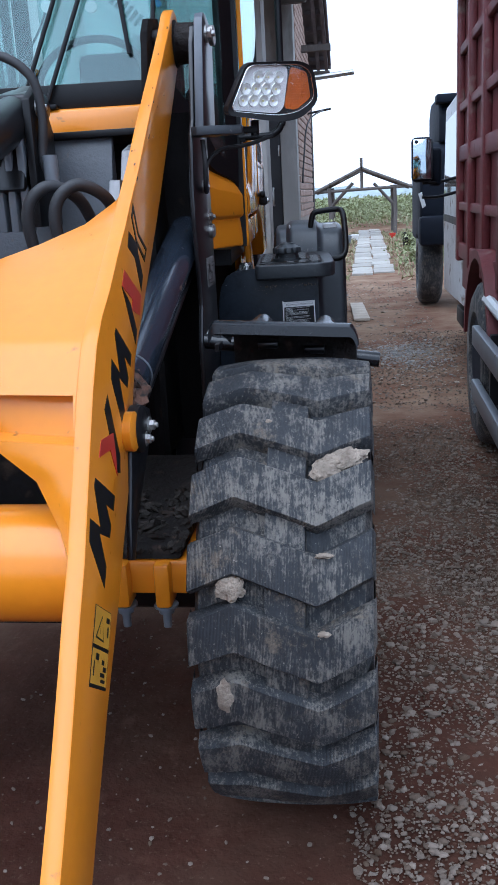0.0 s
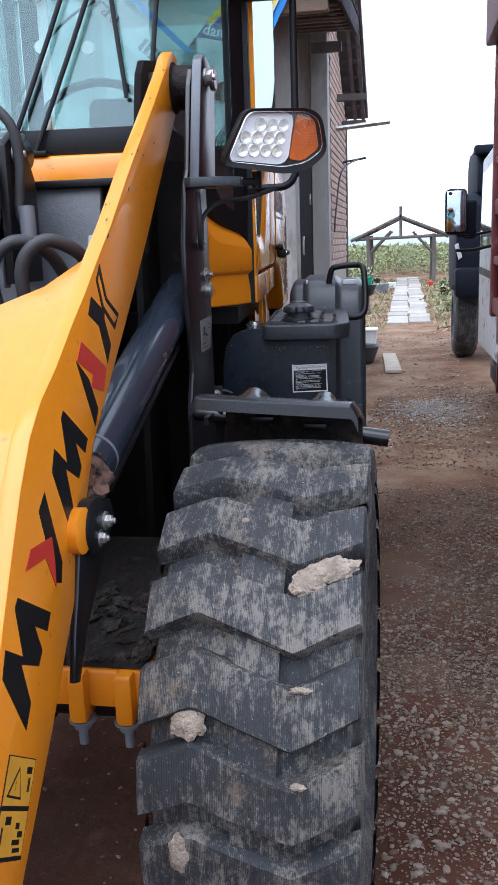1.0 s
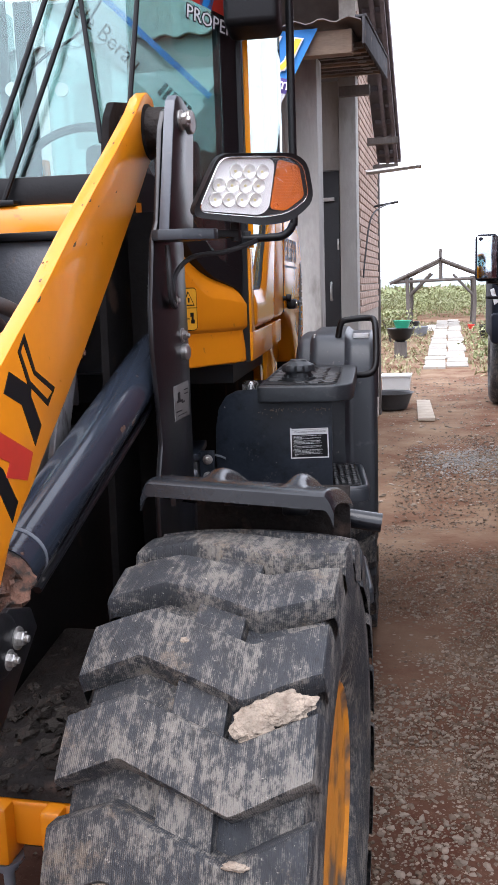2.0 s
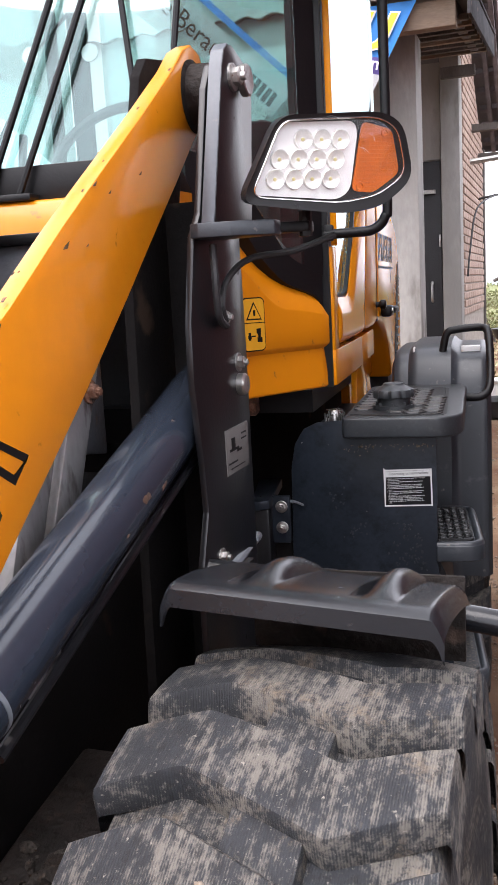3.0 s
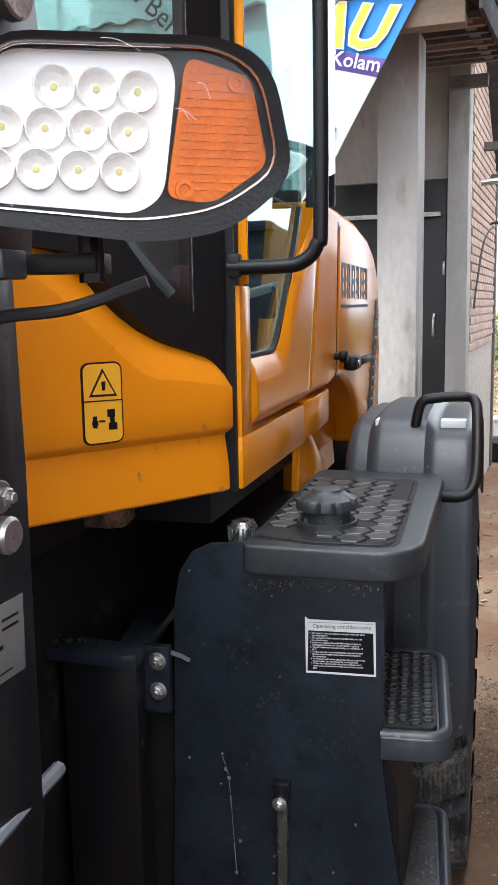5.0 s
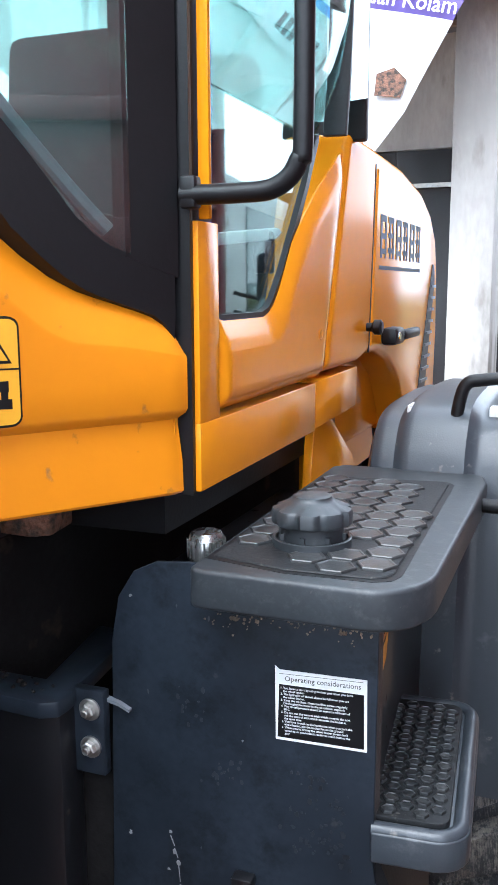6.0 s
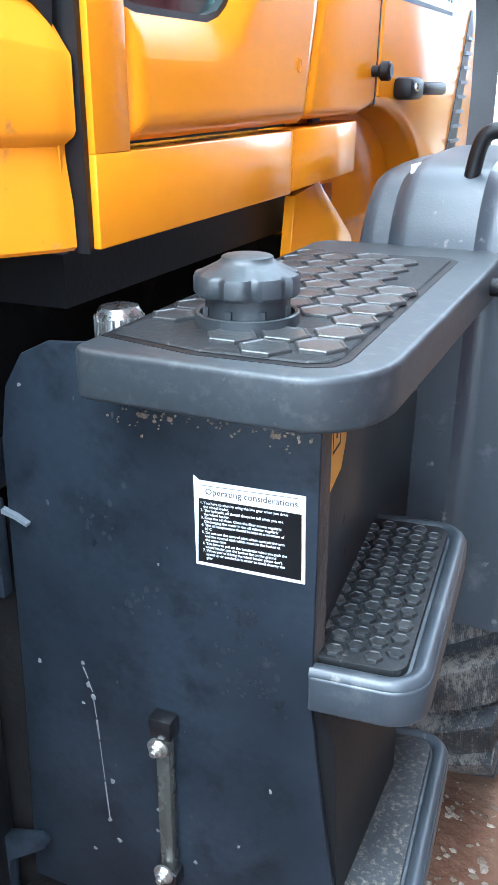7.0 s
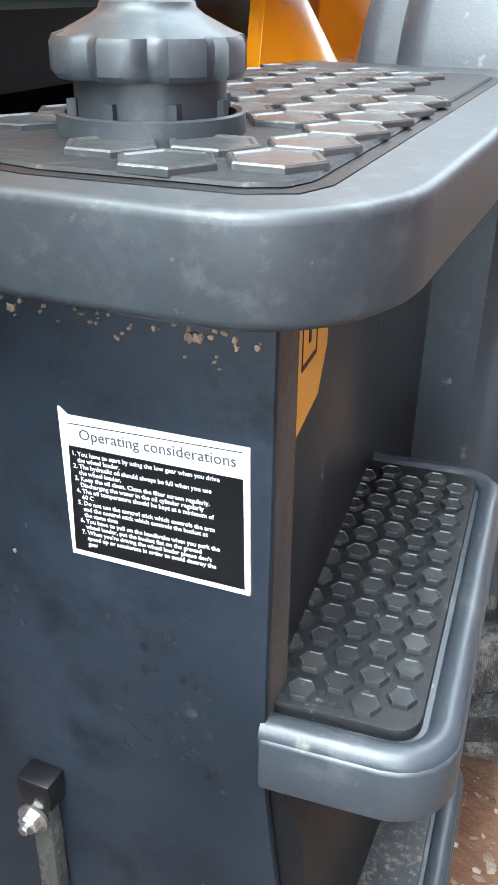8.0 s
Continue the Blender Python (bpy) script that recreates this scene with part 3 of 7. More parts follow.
def shelter():
    """An open shelter of poles with a half-stripped gable roof."""
    t = thing("shelter", 0.4, 30, 0, "open pole shelter with half-stripped grey gable roof", "shelter")
    for x, y in ((-0.75, 30), (1.35, 30), (-0.75, 33), (1.35, 33)):
        part("post", tube(bmesh.new(), [(x, y, -0.05), (x + 0.03, y, 0.8), (x, y, 1.62)], 0.06, 8), WOOD, t)
    for y in (30, 33):
        part("tie_beam", tube(bmesh.new(), [(-1.25, y, 1.50), (1.9, y, 1.56)], 0.05, 8), WOOD, t)
        part("rafter", tube(bmesh.new(), [(-1.3, y - .05, 1.46), (0.3, y - .05, 2.18)], 0.05, 8), WOOD, t)
        part("rafter", tube(bmesh.new(), [(0.25, y - .05, 2.2), (1.95, y - .05, 1.5)], 0.05, 8), WOOD, t)
        part("king_post", tube(bmesh.new(), [(0.3, y, 1.5), (0.3, y, 2.5 if y == 30 else 2.2)], 0.045, 8), WOOD, t)
        part("strut", tube(bmesh.new(), [(-0.75, y, 1.0), (0.0, y, 1.75)], 0.035, 8), WOOD, t)
        part("strut", tube(bmesh.new(), [(1.35, y, 1.0), (0.7, y, 1.7)], 0.035, 8), WOOD, t)
    for k in range(4):
        f = k / 3
        part("purlin", tube(bmesh.new(), [(0.3 + 1.6 * f, 29.7, 2.2 - 0.66 * f), (0.3 + 1.6 * f, 33.4, 2.2 - 0.66 * f)], 0.03, 6), WOOD, t)
        part("purlin", tube(bmesh.new(), [(0.3 - 1.5 * f, 29.7, 2.2 - 0.68 * f), (0.3 - 1.5 * f, 33.4, 2.2 - 0.68 * f)], 0.03, 6), WOOD, t)
    for x0, x1, y0, y1 in ((0.35, 1.9, 31.2, 33.4), (-1.35, -0.5, 30.4, 33.4)):
        bm = bmesh.new()
        s = -0.42 if x0 > 0 else 0.45
        rows = []
        for j in range(2):
            y = (y0, y1)[j]
            rows.append([(x0 + (x1 - x0) * i / 24, y, (2.24 + s * (x0 + (x1 - x0) * i / 24 - 0.3)) + 0.015 * math.sin(i * 1.6)) for i in range(25)])
        part("roof_sheet", thicken(sheet(bm, rows), 0.006), GREYSTEEL, t, "corrugated grey roofing sheet")


shelter()

# ---- the building beside the yard ----


def roof_z(y):
    return 4.03 - 0.538 * (y - 9.24)


def building():
    t = thing("building", -2.0, 9.0, 0, "unfinished building of grey render and bare red brick", "building")
    part("pillar", B(-0.56, -0.325, 7.0, 7.25, -0.05, 3.16, 0.008), CONCRETE, t, "rendered concrete pillar")
    part("pillar", B(-0.35, -0.20, 8.5, 8.72, -0.05, 3.34, 0.008), CONCRETE, t, "rendered concrete pillar")
    d = part("door", B(-1.3, -0.36, 8.54, 8.58, 0.0, 2.54, 0.004), DARKDOOR, t, "closed dark steel door")
    part("door_handle", tube(bmesh.new(), curve([(-0.44, 8.54, 1.56), (-0.44, 8.50, 1.55), (-0.44, 8.50, 1.42), (-0.44, 8.54, 1.41)], 4), 0.011, 8), STEEL, d)
    part("hinge", B(-0.38, -0.365, 8.52, 8.54, 1.85, 1.95, 0.002), STEEL, d)
    part("wall", B(-3.5, -0.36, 8.56, 8.70, 2.55, 3.30), CONCRETE, t, "rendered panel over the door")
    part("wall", B(-3.5, -1.31, 8.56, 8.70, -0.05, 2.54), DARKDOOR, t, "dark shutter wall under the porch")
    part("shutter_bar", B(-3.4, -0.40, 8.50, 8.53, 2.28, 2.31), STEEL, t)
    part("wall", P("x", [(8.725, -0.05), (8.725, roof_z(8.725) - 0.16), (11.0, roof_z(11.0) - 0.16), (11.0, -0.05)], -0.36, -0.212), MORTAR, t, "brick gable wall")
    part("wall", B(-3.6, -0.36, 10.85, 11.0, -0.05, 2.9), CONCRETE, t)
    part("corner_post", B(-0.36, -0.19, 11.0, 11.12, -0.05, 2.92, 0.006), WOOD, t, "weathered timber corner post")
    # porch roof on its beam
    part("beam", B(-2.6, -0.03, 6.60, 6.70, 3.06, 3.21, 0.004), RAWWOOD, t, "pale timber beam under the porch roof")
    bm = bmesh.new()
    rows = [[(-2.6 + 2.64 * i / 66, y, z + 0.014 * math.sin(i * 1.4)) for i in range(67)] for y, z in ((6.5, 3.25), (8.7, 3.47))]
    part("roof", thicken(sheet(bm, rows), 0.006), TILE, t, "corrugated porch roof")
    part("fascia", P("x", [(6.52, 3.09), (8.68, 3.31), (8.68, 3.47), (6.52, 3.26)], 0.045, 0.065, 0.002), FLASHING, t, "grey metal edge trim")
    part("fascia_lip", P("x", [(6.52, 3.255), (8.68, 3.475), (8.68, 3.49), (6.52, 3.27)], 0.0, 0.075, 0.002), FLASHING, t)
    for k in range(4):
        part("rafter", P("x", [(6.72, 3.15), (8.55, 3.33), (8.55, 3.42), (6.72, 3.24)], -2.2 + 0.7 * k, -2.14 + 0.7 * k), WOOD, t)
    for k in range(8):
        z = 3.10 + 0.022 * k * 1.05
        part("batten", B(-2.5, 0.02, 6.86 + 0.225 * k, 6.90 + 0.225 * k, z + 0.05, z + 0.085), RAWWOOD if k % 3 == 1 else WOOD, t)
    part("brace", B(-0.32, -0.06, 8.3, 8.36, 3.12, 3.2), WOOD, t)
    # main roof, falling away to the back, with its overhang at the gable
    part("roof", P("x", [(8.15, roof_z(8.15)), (11.2, roof_z(11.2)), (11.22, roof_z(11.2) + 0.05), (8.15, roof_z(8.15) + 0.06), (7.2, roof_z(8.15) - 0.45), (7.2, roof_z(8.15) - 0.50)], -3.4, 0.02), TILE, t, "dark main roof seen from below")
    part("barge_board", P("x", [(8.15, roof_z(8.15) - 0.03), (11.2, roof_z(11.2) - 0.03), (11.22, roof_z(11.2) + 0.07), (8.15, roof_z(8.15) + 0.09)], 0.021, 0.046, 0.003), BARGE, t, "weathered barge board")
    part("eave_board", B(-3.4, 0.046, 11.221, 11.25, roof_z(11.2) - 0.06, roof_z(11.2) + 0.06), BARGE, t)
    for k in range(13):
        y = 8.25 + 0.235 * k
        part("batten", P("x", [(y, roof_z(y) - 0.05), (y + 0.05, roof_z(y + 0.05) - 0.05), (y + 0.05, roof_z(y + 0.05) - 0.002), (y, roof_z(y) - 0.002)], -0.20, 0.018), BARGE, t)
    for x in (-0.10, -0.005):
        part("rafter", P("x", [(8.2, roof_z(8.2) - 0.11), (11.15, roof_z(11.15) - 0.11), (11.15, roof_z(11.15) - 0.052), (8.2, roof_z(8.2) - 0.052)], x - 0.02, x + 0.02), BARGE, t)
    ti = bmesh.new()
    prism(ti, "x", [(-0.13, 0.0), (0.13, 0.0), (0.13, 0.014), (-0.13, 0.034)], -0.12, 0.12, 0.003, 1)
    shared = finish("roof_tile", ti, TILE, False)
    for j in range(13):
        for k in range(3):
            o = new("roof_tile", shared)
            y = 8.28 + 0.228 * j
            o.matrix_basis = pose(-0.075 - 0.245 * k, y, roof_z(y) + 0.065, -28.3, 0, 0)
            hang(o, t)
    # beam ends and the pole that stick out of the wall
    part("beam_end", B(-0.25, 0.10, 9.6, 9.7, 2.90, 2.96), WOOD, t)
    part("beam_end", B(-0.25, 0.06, 10.3, 10.4, 2.74, 2.79), WOOD, t)
    part("pole", tube(bmesh.new(), [(-0.3, 9.4, 2.60), (0.33, 9.5, 2.66)], 0.026, 8), STEEL, t, "thin pole sticking out of the wall")
    part("pipe", tube(bmesh.new(), [(-0.22, 10.4, 2.36), (0.06, 10.4, 2.40)], 0.012, 8), HOSE, t)
    part("cable", tube(bmesh.new(), curve([(-0.02, 10.38, 2.39), (-0.14, 9.4, 2.2), (-0.17, 8.95, 1.8), (-0.18, 8.85, 1.6)], 6), 0.008, 6), HOSE, t)
    # the printed banner that hangs from the porch: an upright triangle
    b = thing("banner", -0.5, 6.56, 2.4, "hanging vinyl banner, blue, white and purple, with yellow letters", "banner")

    def strip(z0, z1, x0a, x0b, x1a, x1b, n=6):
        """A piece between two slanting lines: lower from z0[0] to z0[1], upper from z1[0] to z1[1]."""
        rows = []
        for k in range(4):
            v = k / 3
            xa, xb = x0a + (x1a - x0a) * v, x0b + (x1b - x0b) * v
            rows.append([(xa + (xb - xa) * i / n, 6.57 + 0.012 * math.sin(4 * i / n + v * 2), (z0[0] + (z0[1] - z0[0]) * i / n) * (1 - v) + (z1[0] + (z1[1] - z1[0]) * i / n) * v) for i in range(n + 1)])
        return thicken(sheet(bmesh.new(), rows), 0.002)
    part("cloth", strip((2.15, 2.43), (2.95, 2.824), -0.95, -0.70, -0.95, -0.475), VINYL, b, "white lower part")
    part("cloth", strip((2.95, 2.824), (3.05, 2.909), -0.95, -0.475, -0.95, -0.427), PURPLE, b, "purple band")
    part("cloth", strip((3.05, 2.909), (3.22, 3.22), -0.95, -0.427, -0.95, -0.25), BLUEPLASTIC, b, "blue upper part")
    lettering("inscription", "dan Kolam", 0.105, pose(-0.90, 6.545, 2.955, 90, 14, 0), WHITE, b, "white lettering", bold=0.001)
    lettering("inscription", "AU", 0.30, pose(-0.86, 6.545, 3.03, 90, 10, 0), WHITE, b, "white letter outline", shear=0.35, bold=0.016)
    lettering("inscription", "AU", 0.30, pose(-0.86, 6.541, 3.03, 90, 10, 0), BANNERYELLOW, b, "yellow lettering", shear=0.35, bold=0.006)
    part("picture", P("y", [(-0.85, 2.52), (-0.72, 2.50), (-0.69, 2.58), (-0.75, 2.64), (-0.84, 2.62)], 6.55, 6.555), RUST, b, "printed brown picture")
    # bricks of the gable wall
    bm = bmesh.new()
    box(bm, -0.012, 0.012, -0.1, 0.1, -0.028, 0.028, 0.004, 1)
    brick = finish("brick", bm, BRICK, False)
    n, z, rest = 0, 1.3, bmesh.new()
    while z < 4.2:
        y = 8.84 + (0.1 if round((z - 1.3) / 0.068) % 2 else 0)
        while y < 10.9 and z < roof_z(y) - 0.26:
            if n < 300:
                o = new("brick", brick)
                o.matrix_basis = pose(-0.209, y, z)
                hang(o, t)
            else:
                box(rest, -0.221, -0.197, y - 0.1, y + 0.1, z - 0.028, z + 0.028)
            y += 0.212
            n += 1
        z += 0.068
    if rest.verts:
        tagged(part("brickwork", rest, BRICK, t, "upper courses of bare brick"), kind="stuff")
    else:
        rest.free()


building()


def awning():
    """The sloping printed tarpaulin behind the cab."""
    b = thing("tarpaulin", -1.1, 6.5, 2.2, "pale teal printed tarpaulin slung behind the loader", "tarpaulin")
    m = look((-1.52, 6.55, 3.10), (-1.52, 7.55, 3.10)) @ Matrix.Rotation(radians(-44), 4, "Z")
    bm = bmesh.new()
    rows = [[m @ Vector((-1.9 + 0.22 * i, -1.3 + 0.68 * j, 0.03 * math.sin(i * 0.9 + j))) for i in range(12)] for j in range(4)]
    part("cloth", thicken(sheet(bm, rows), 0.002), TEAL, b)
    bm = bmesh.new()
    rows = [[m @ Vector((-1.3 + 0.17 * i, -0.08 + 0.2 * j, 0.03 * math.sin(i * 0.9 + j) + 0.05)) for i in range(12)] for j in range(2)]
    part("band", thicken(sheet(bm, rows), 0.002), VINYL, b, "white band")
    for e in (-1.3, 0.55):
        part("cord", tube(bmesh.new(), [m @ Vector((e, 0.7, 0.0)), Vector(((m @ Vector((e, 0.7, 0))).x, 6.72, 3.3))], 0.006, 6), HOSE, b)
    lettering("inscription", "Lele Berau", 0.16, m @ pose(-0.62, -0.04, 0.09), BLACK, b, "black lettering")
    for k in range(6):
        bm = bmesh.new()
        x = 0.28 + 0.045 * k
        sheet(bm, [[m @ Vector((x, -0.04, 0.09)), m @ Vector((x + 0.03, -0.04, 0.09))], [m @ Vector((x, 0.05, 0.09)), m @ Vector((x + 0.03, 0.05, 0.09))]])
        part("bar", thicken(bm, 0.001), BLACK, b)
    bm = bmesh.new()
    sheet(bm, [[m @ Vector((-1.3 + 0.17 * i, 0.16 + 0.04 * j, 0.06 + 0.03 * math.sin(i * 0.9))) for i in range(12)] for j in range(2)])
    part("stripe", thicken(bm, 0.002), BLUEPLASTIC, b, "blue stripe")


awning()

# ---- trucks on the other side of the lane ----


def wheel_of(parent, x0, x1, y, r, rim_r, name="wheel"):
    s = 1 if x1 > x0 else -1
    w = abs(x1 - x0)
    c = (x0, y, r)
    bm = bmesh.new()
    lathe(bm, c, (s, 0, 0), [(0.03, rim_r), (0.0, rim_r + 0.03), (0.0, r - 0.08), (0.03, r - 0.02), (0.06, r), (w - 0.06, r), (w - 0.03, r - 0.02), (w, r - 0.08), (w, rim_r), (w - 0.05, rim_r - 0.02)], 40)
    t = part(name, bm, RUBBER, parent, "dusty truck tyre")
    bm = bmesh.new()
    lathe(bm, c, (s, 0, 0), [(0.02, rim_r + 0.01), (0.05, rim_r - 0.03), (0.12, rim_r - 0.06), (0.13, 0.12), (0.06, 0.1), (0.05, 0.0)], 32)
    part("rim", bm, CABDARK, t, "dark steel rim")
    for k in range(8):
        a = k * math.pi / 4
        bm = bmesh.new()
        lathe(bm, (x0 + s * 0.095, y + 0.2 * math.cos(a), r + 0.2 * math.sin(a)), (-s, 0, 0), [(0.0, 0.04), (0.014, 0.04), (0.016, 0.03), (0.005, 0.02), (0.005, 0.0)], 12)
        part("hand_hole", bm, GREYSTEEL, t)
    return t


def red_truck():
    t = thing("tipper_truck", 1.9, 5.0, 0, "parked tipper truck with faded dark red ribbed body", "truck")
    x = 1.10
    part("side_panel", B(x + 0.05, x + 0.09, 2.2, 6.85, 0.98, 2.95, 0.004), REDPAINT, t)
    for y in (2.3, 3.05, 3.8, 4.5, 5.2, 5.95, 6.68):
        part("rib", B(x, x + 0.05, y, y + 0.11, 0.95, 2.98, 0.012), REDPAINT, t)
    for z in (0.98, 1.32, 1.66, 2.0, 2.38, 2.85):
        part("rail", B(x + 0.012, x + 0.05, 2.2, 6.8, z, z + 0.06 + (0.05 if z in (1.66, 0.98) else 0), 0.01), REDPAINT, t)
    # Upper part is unseen, added to keep sky out of the cab's reflections.
    part("top_board", B(x - 0.06, x + 0.05, 2.2, 6.85, 2.80, 3.62, 0.012), REDPAINT, t, "faded red top board, raised unseen to darken reflections")
    part("end_panel", B(x + 0.09, 3.2, 6.79, 6.85, 0.98, 2.95), REDPAINT, t)
    part("bed", B(x + 0.09, 3.2, 2.2, 6.79, 0.98, 1.06), REDPAINT, t)
    part("side_panel", B(3.2, 3.24, 2.2, 6.85, 0.98, 2.95), REDPAINT, t)
    for y0, y1 in ((2.2, 4.42), (5.68, 6.85)):
        part("skirt", B(x + 0.06, x + 0.09, y0, y1, 0.74, 0.98, 0.004), REDPAINT, t)
    part("mudguard", P("x", [(5.05 + 0.62 * math.cos(a), 0.52 + 0.62 * math.sin(a)) for a in np.linspace(0.1, 3.0, 12)] + [(5.05 + 0.57 * math.cos(a), 0.52 + 0.57 * math.sin(a)) for a in np.linspace(3.0, 0.1, 12)], x - 0.05, x + 0.35), REDPAINT, t, "arched red mudguard")
    wheel_of(t, x - 0.05, x + 0.22, 5.05, 0.48, 0.27)
    wheel_of(t, x + 0.85, x + 0.60, 5.05, 0.48, 0.27)
    wheel_of(t, x + 2.0, x + 1.75, 5.05, 0.48, 0.27)
    part("chassis_rail", B(x + 0.55, x + 0.63, 2.2, 9.0, 0.62, 0.85), BLACKPAINT, t)
    part("chassis_rail", B(x + 1.35, x + 1.43, 2.2, 9.0, 0.62, 0.85), BLACKPAINT, t)
    for y in (2.6, 3.6, 4.3):
        part("guard_stay", B(x - 0.055, x + 0.3, y, y + 0.05, 0.40, 0.76), BLACKPAINT, t)
    for z in (0.34, 0.64):
        part("side_guard", B(x - 0.10, x - 0.055, 2.4, 4.75, z, z + 0.11, 0.01), GREYSTEEL, t, "scuffed grey side guard rail")
    part("strap", tube(bmesh.new(), curve([(x, 4.9, 0.86), (x - 0.03, 4.6, 0.9), (x, 4.2, 0.85), (x - 0.02, 3.8, 0.9)], 6), 0.03, 8), CABWHITE, t, "dirty rope hanging on the body")
    # cab
    cab = P("x", [(7.05, 0.55), (8.75, 0.5), (8.85, 1.2), (8.6, 2.2), (7.05, 2.25)], x + 0.075, x + 2.0, 0.05, 3)
    part("cab", cab, CABWHITE, t, "dirty white truck cab")
    part("cab_window", P("x", [(7.4, 1.45), (8.6, 1.4), (8.45, 2.05), (7.4, 2.08)], x + 0.065, x + 0.077), DARKPANE, t)
    part("stripe", B(x + 0.065, x + 0.0745, 7.1, 8.7, 1.18, 1.24), BLACKPAINT, t)
    m = part("mirror", B(0.785, 0.945, 6.98, 7.06, 1.535, 1.865, 0.035, 4), CABDARK, t, "dark door mirror housing")
    mg = part("mirror_glass", B(0.797, 0.933, 6.962, 6.978, 1.555, 1.85, 0.002), surf("mirror_face", (0.45, 0.52, 0.57), 0.06, metal=1.0, bump=0), m)
    mg.data.transform(Matrix.Translation((0.865, 6.975, 1.70)) @ Matrix.Rotation(radians(-5), 4, "Z") @ Matrix.Rotation(radians(-7), 4, "X") @ Matrix.Translation((-0.865, -6.975, -1.70)))
    part("mirror", B(0.92, 1.02, 7.08, 7.16, 1.5, 1.79, 0.03, 3), CABDARK, t, "dark door mirror housing")
    for z in (1.42, 1.53):
        part("mirror_arm", tube(bmesh.new(), curve([(0.87, 7.04, z), (1.0, 7.1, z), (1.2, 7.16, z + 0.04)], 5), 0.012, 8), BLACKPAINT, t)
    part("step", B(x + 0.1, x + 0.3, 7.2, 7.7, 0.35, 0.5, 0.02), BLACKPAINT, t)


red_truck()


def dark_truck():
    t = thing("lorry", 2.2, 12.0, 0, "parked lorry with dark cab and dusty front wheel", "truck")
    x = 1.09
    cab = P("x", [(11.3, 0.80), (13.2, 0.80), (13.2, 2.02), (11.5, 2.02), (11.3, 1.9)], x, x + 2.1, 0.05, 3)
    part("cab", cab, CABDARK, t, "dark blue-black lorry cab")
    part("cab_top", P("x", [(11.4, 2.0), (13.2, 2.0), (13.2, 2.42), (12.9, 2.58), (11.6, 2.58), (11.4, 2.3)], x + 0.24, x + 1.9, 0.05, 3), CABDARK, t)
    part("visor", B(x + 0.2, x + 1.95, 11.3, 11.6, 2.46, 2.56, 0.02), CABDARK, t)
    part("bumper", B(x - 0.02, x + 2.1, 11.05, 11.3, 0.80, 1.15, 0.05), CABDARK, t)
    part("edge_trim", P("y", [(x - 0.03, 1.42), (x + 0.01, 1.44), (x + 0.06, 1.28), (x + 0.02, 1.25)], 11.03, 11.1), CABWHITE, t, "white edge trim")
    wheel_of(t, x + 0.0, x + 0.30, 11.9, 0.50, 0.26)


dark_truck()

# ---- odds and ends in the yard ----


def clutter():
    t = thing("crate", -0.07, 12.2, 0, "white plastic crate standing on bare earth", "crate")
    part("body", P("y", [(-0.24, 0.0), (0.09, 0.0), (0.11, 0.32), (-0.26, 0.32)], 12.08, 12.36, 0.015), CRATEWHITE, t)
    part("rim", B(-0.275, 0.125, 12.06, 12.38, 0.315, 0.345, 0.006), CRATEWHITE, t)
    whole("plank", P("z", [(0.195, 11.98), (0.363, 11.97), (0.456, 10.42), (0.268, 10.39)], 0.0, 0.035, 0.004), surf("pale_plank", (0.42, 0.36, 0.29), 0.9, var=0.2, scale=8), "pale sawn plank lying on the earth", "plank")
    t = thing("basin", -0.1, 11.4, 0, "black plastic basin lying on the ground", "basin")
    bm = bmesh.new()
    lathe(bm, (-0.1, 11.4, 0.0), (0, 0, 1), [(0, 0.18), (0.01, 0.2), (0.2, 0.27), (0.205, 0.29), (0.19, 0.25), (0.03, 0.18), (0.03, 0.0)], 28)
    part("bowl", bm, HOSE, t)
    t = thing("tub", -0.4, 19, 0.5, "green plastic tub on a low stand", "tub")
    bm = bmesh.new()
    lathe(bm, (-0.35, 19, 0.6), (0, 0, 1), [(0, 0.12), (0.14, 0.18), (0.15, 0.195), (0.13, 0.165), (0.02, 0.11), (0.02, 0)], 24)
    part("bowl", bm, GREENPLASTIC, t)
    bm = bmesh.new()
    lathe(bm, (-0.38, 19, 0.3), (0, 0, 1), [(0, 0.05), (0.1, 0.2), (0.29, 0.28), (0.3, 0.2), (0.3, 0)], 24)
    part("pan", bm, BLACKPAINT, t, "black pan under the tub")
    part("stand", P("z", [(-0.5, 18.85), (-0.26, 18.85), (-0.26, 19.15), (-0.5, 19.15)], 0, 0.32), WOOD, t)
    for x, y, r, mt in ((-0.55, 27, 0.3, BLACKPAINT), (0.05, 28.5, 0.14, CRATEWHITE), (1.25, 29.2, 0.11, RED), (1.6, 24.0, 0.3, BLACKPAINT), (-0.2, 26, 0.22, GREYSTEEL)):
        bm = bmesh.new()
        lathe(bm, (x, y, 0), (0, 0, 1), [(0, r * 0.7), (r * 1.2, r), (r * 1.25, r * 0.95), (r * 0.3, r * 0.6), (r * 0.3, 0)], 20)
        whole("bucket", bm, mt, "plastic bucket set down beside the path", "bucket", "buckets by the path")


clutter()


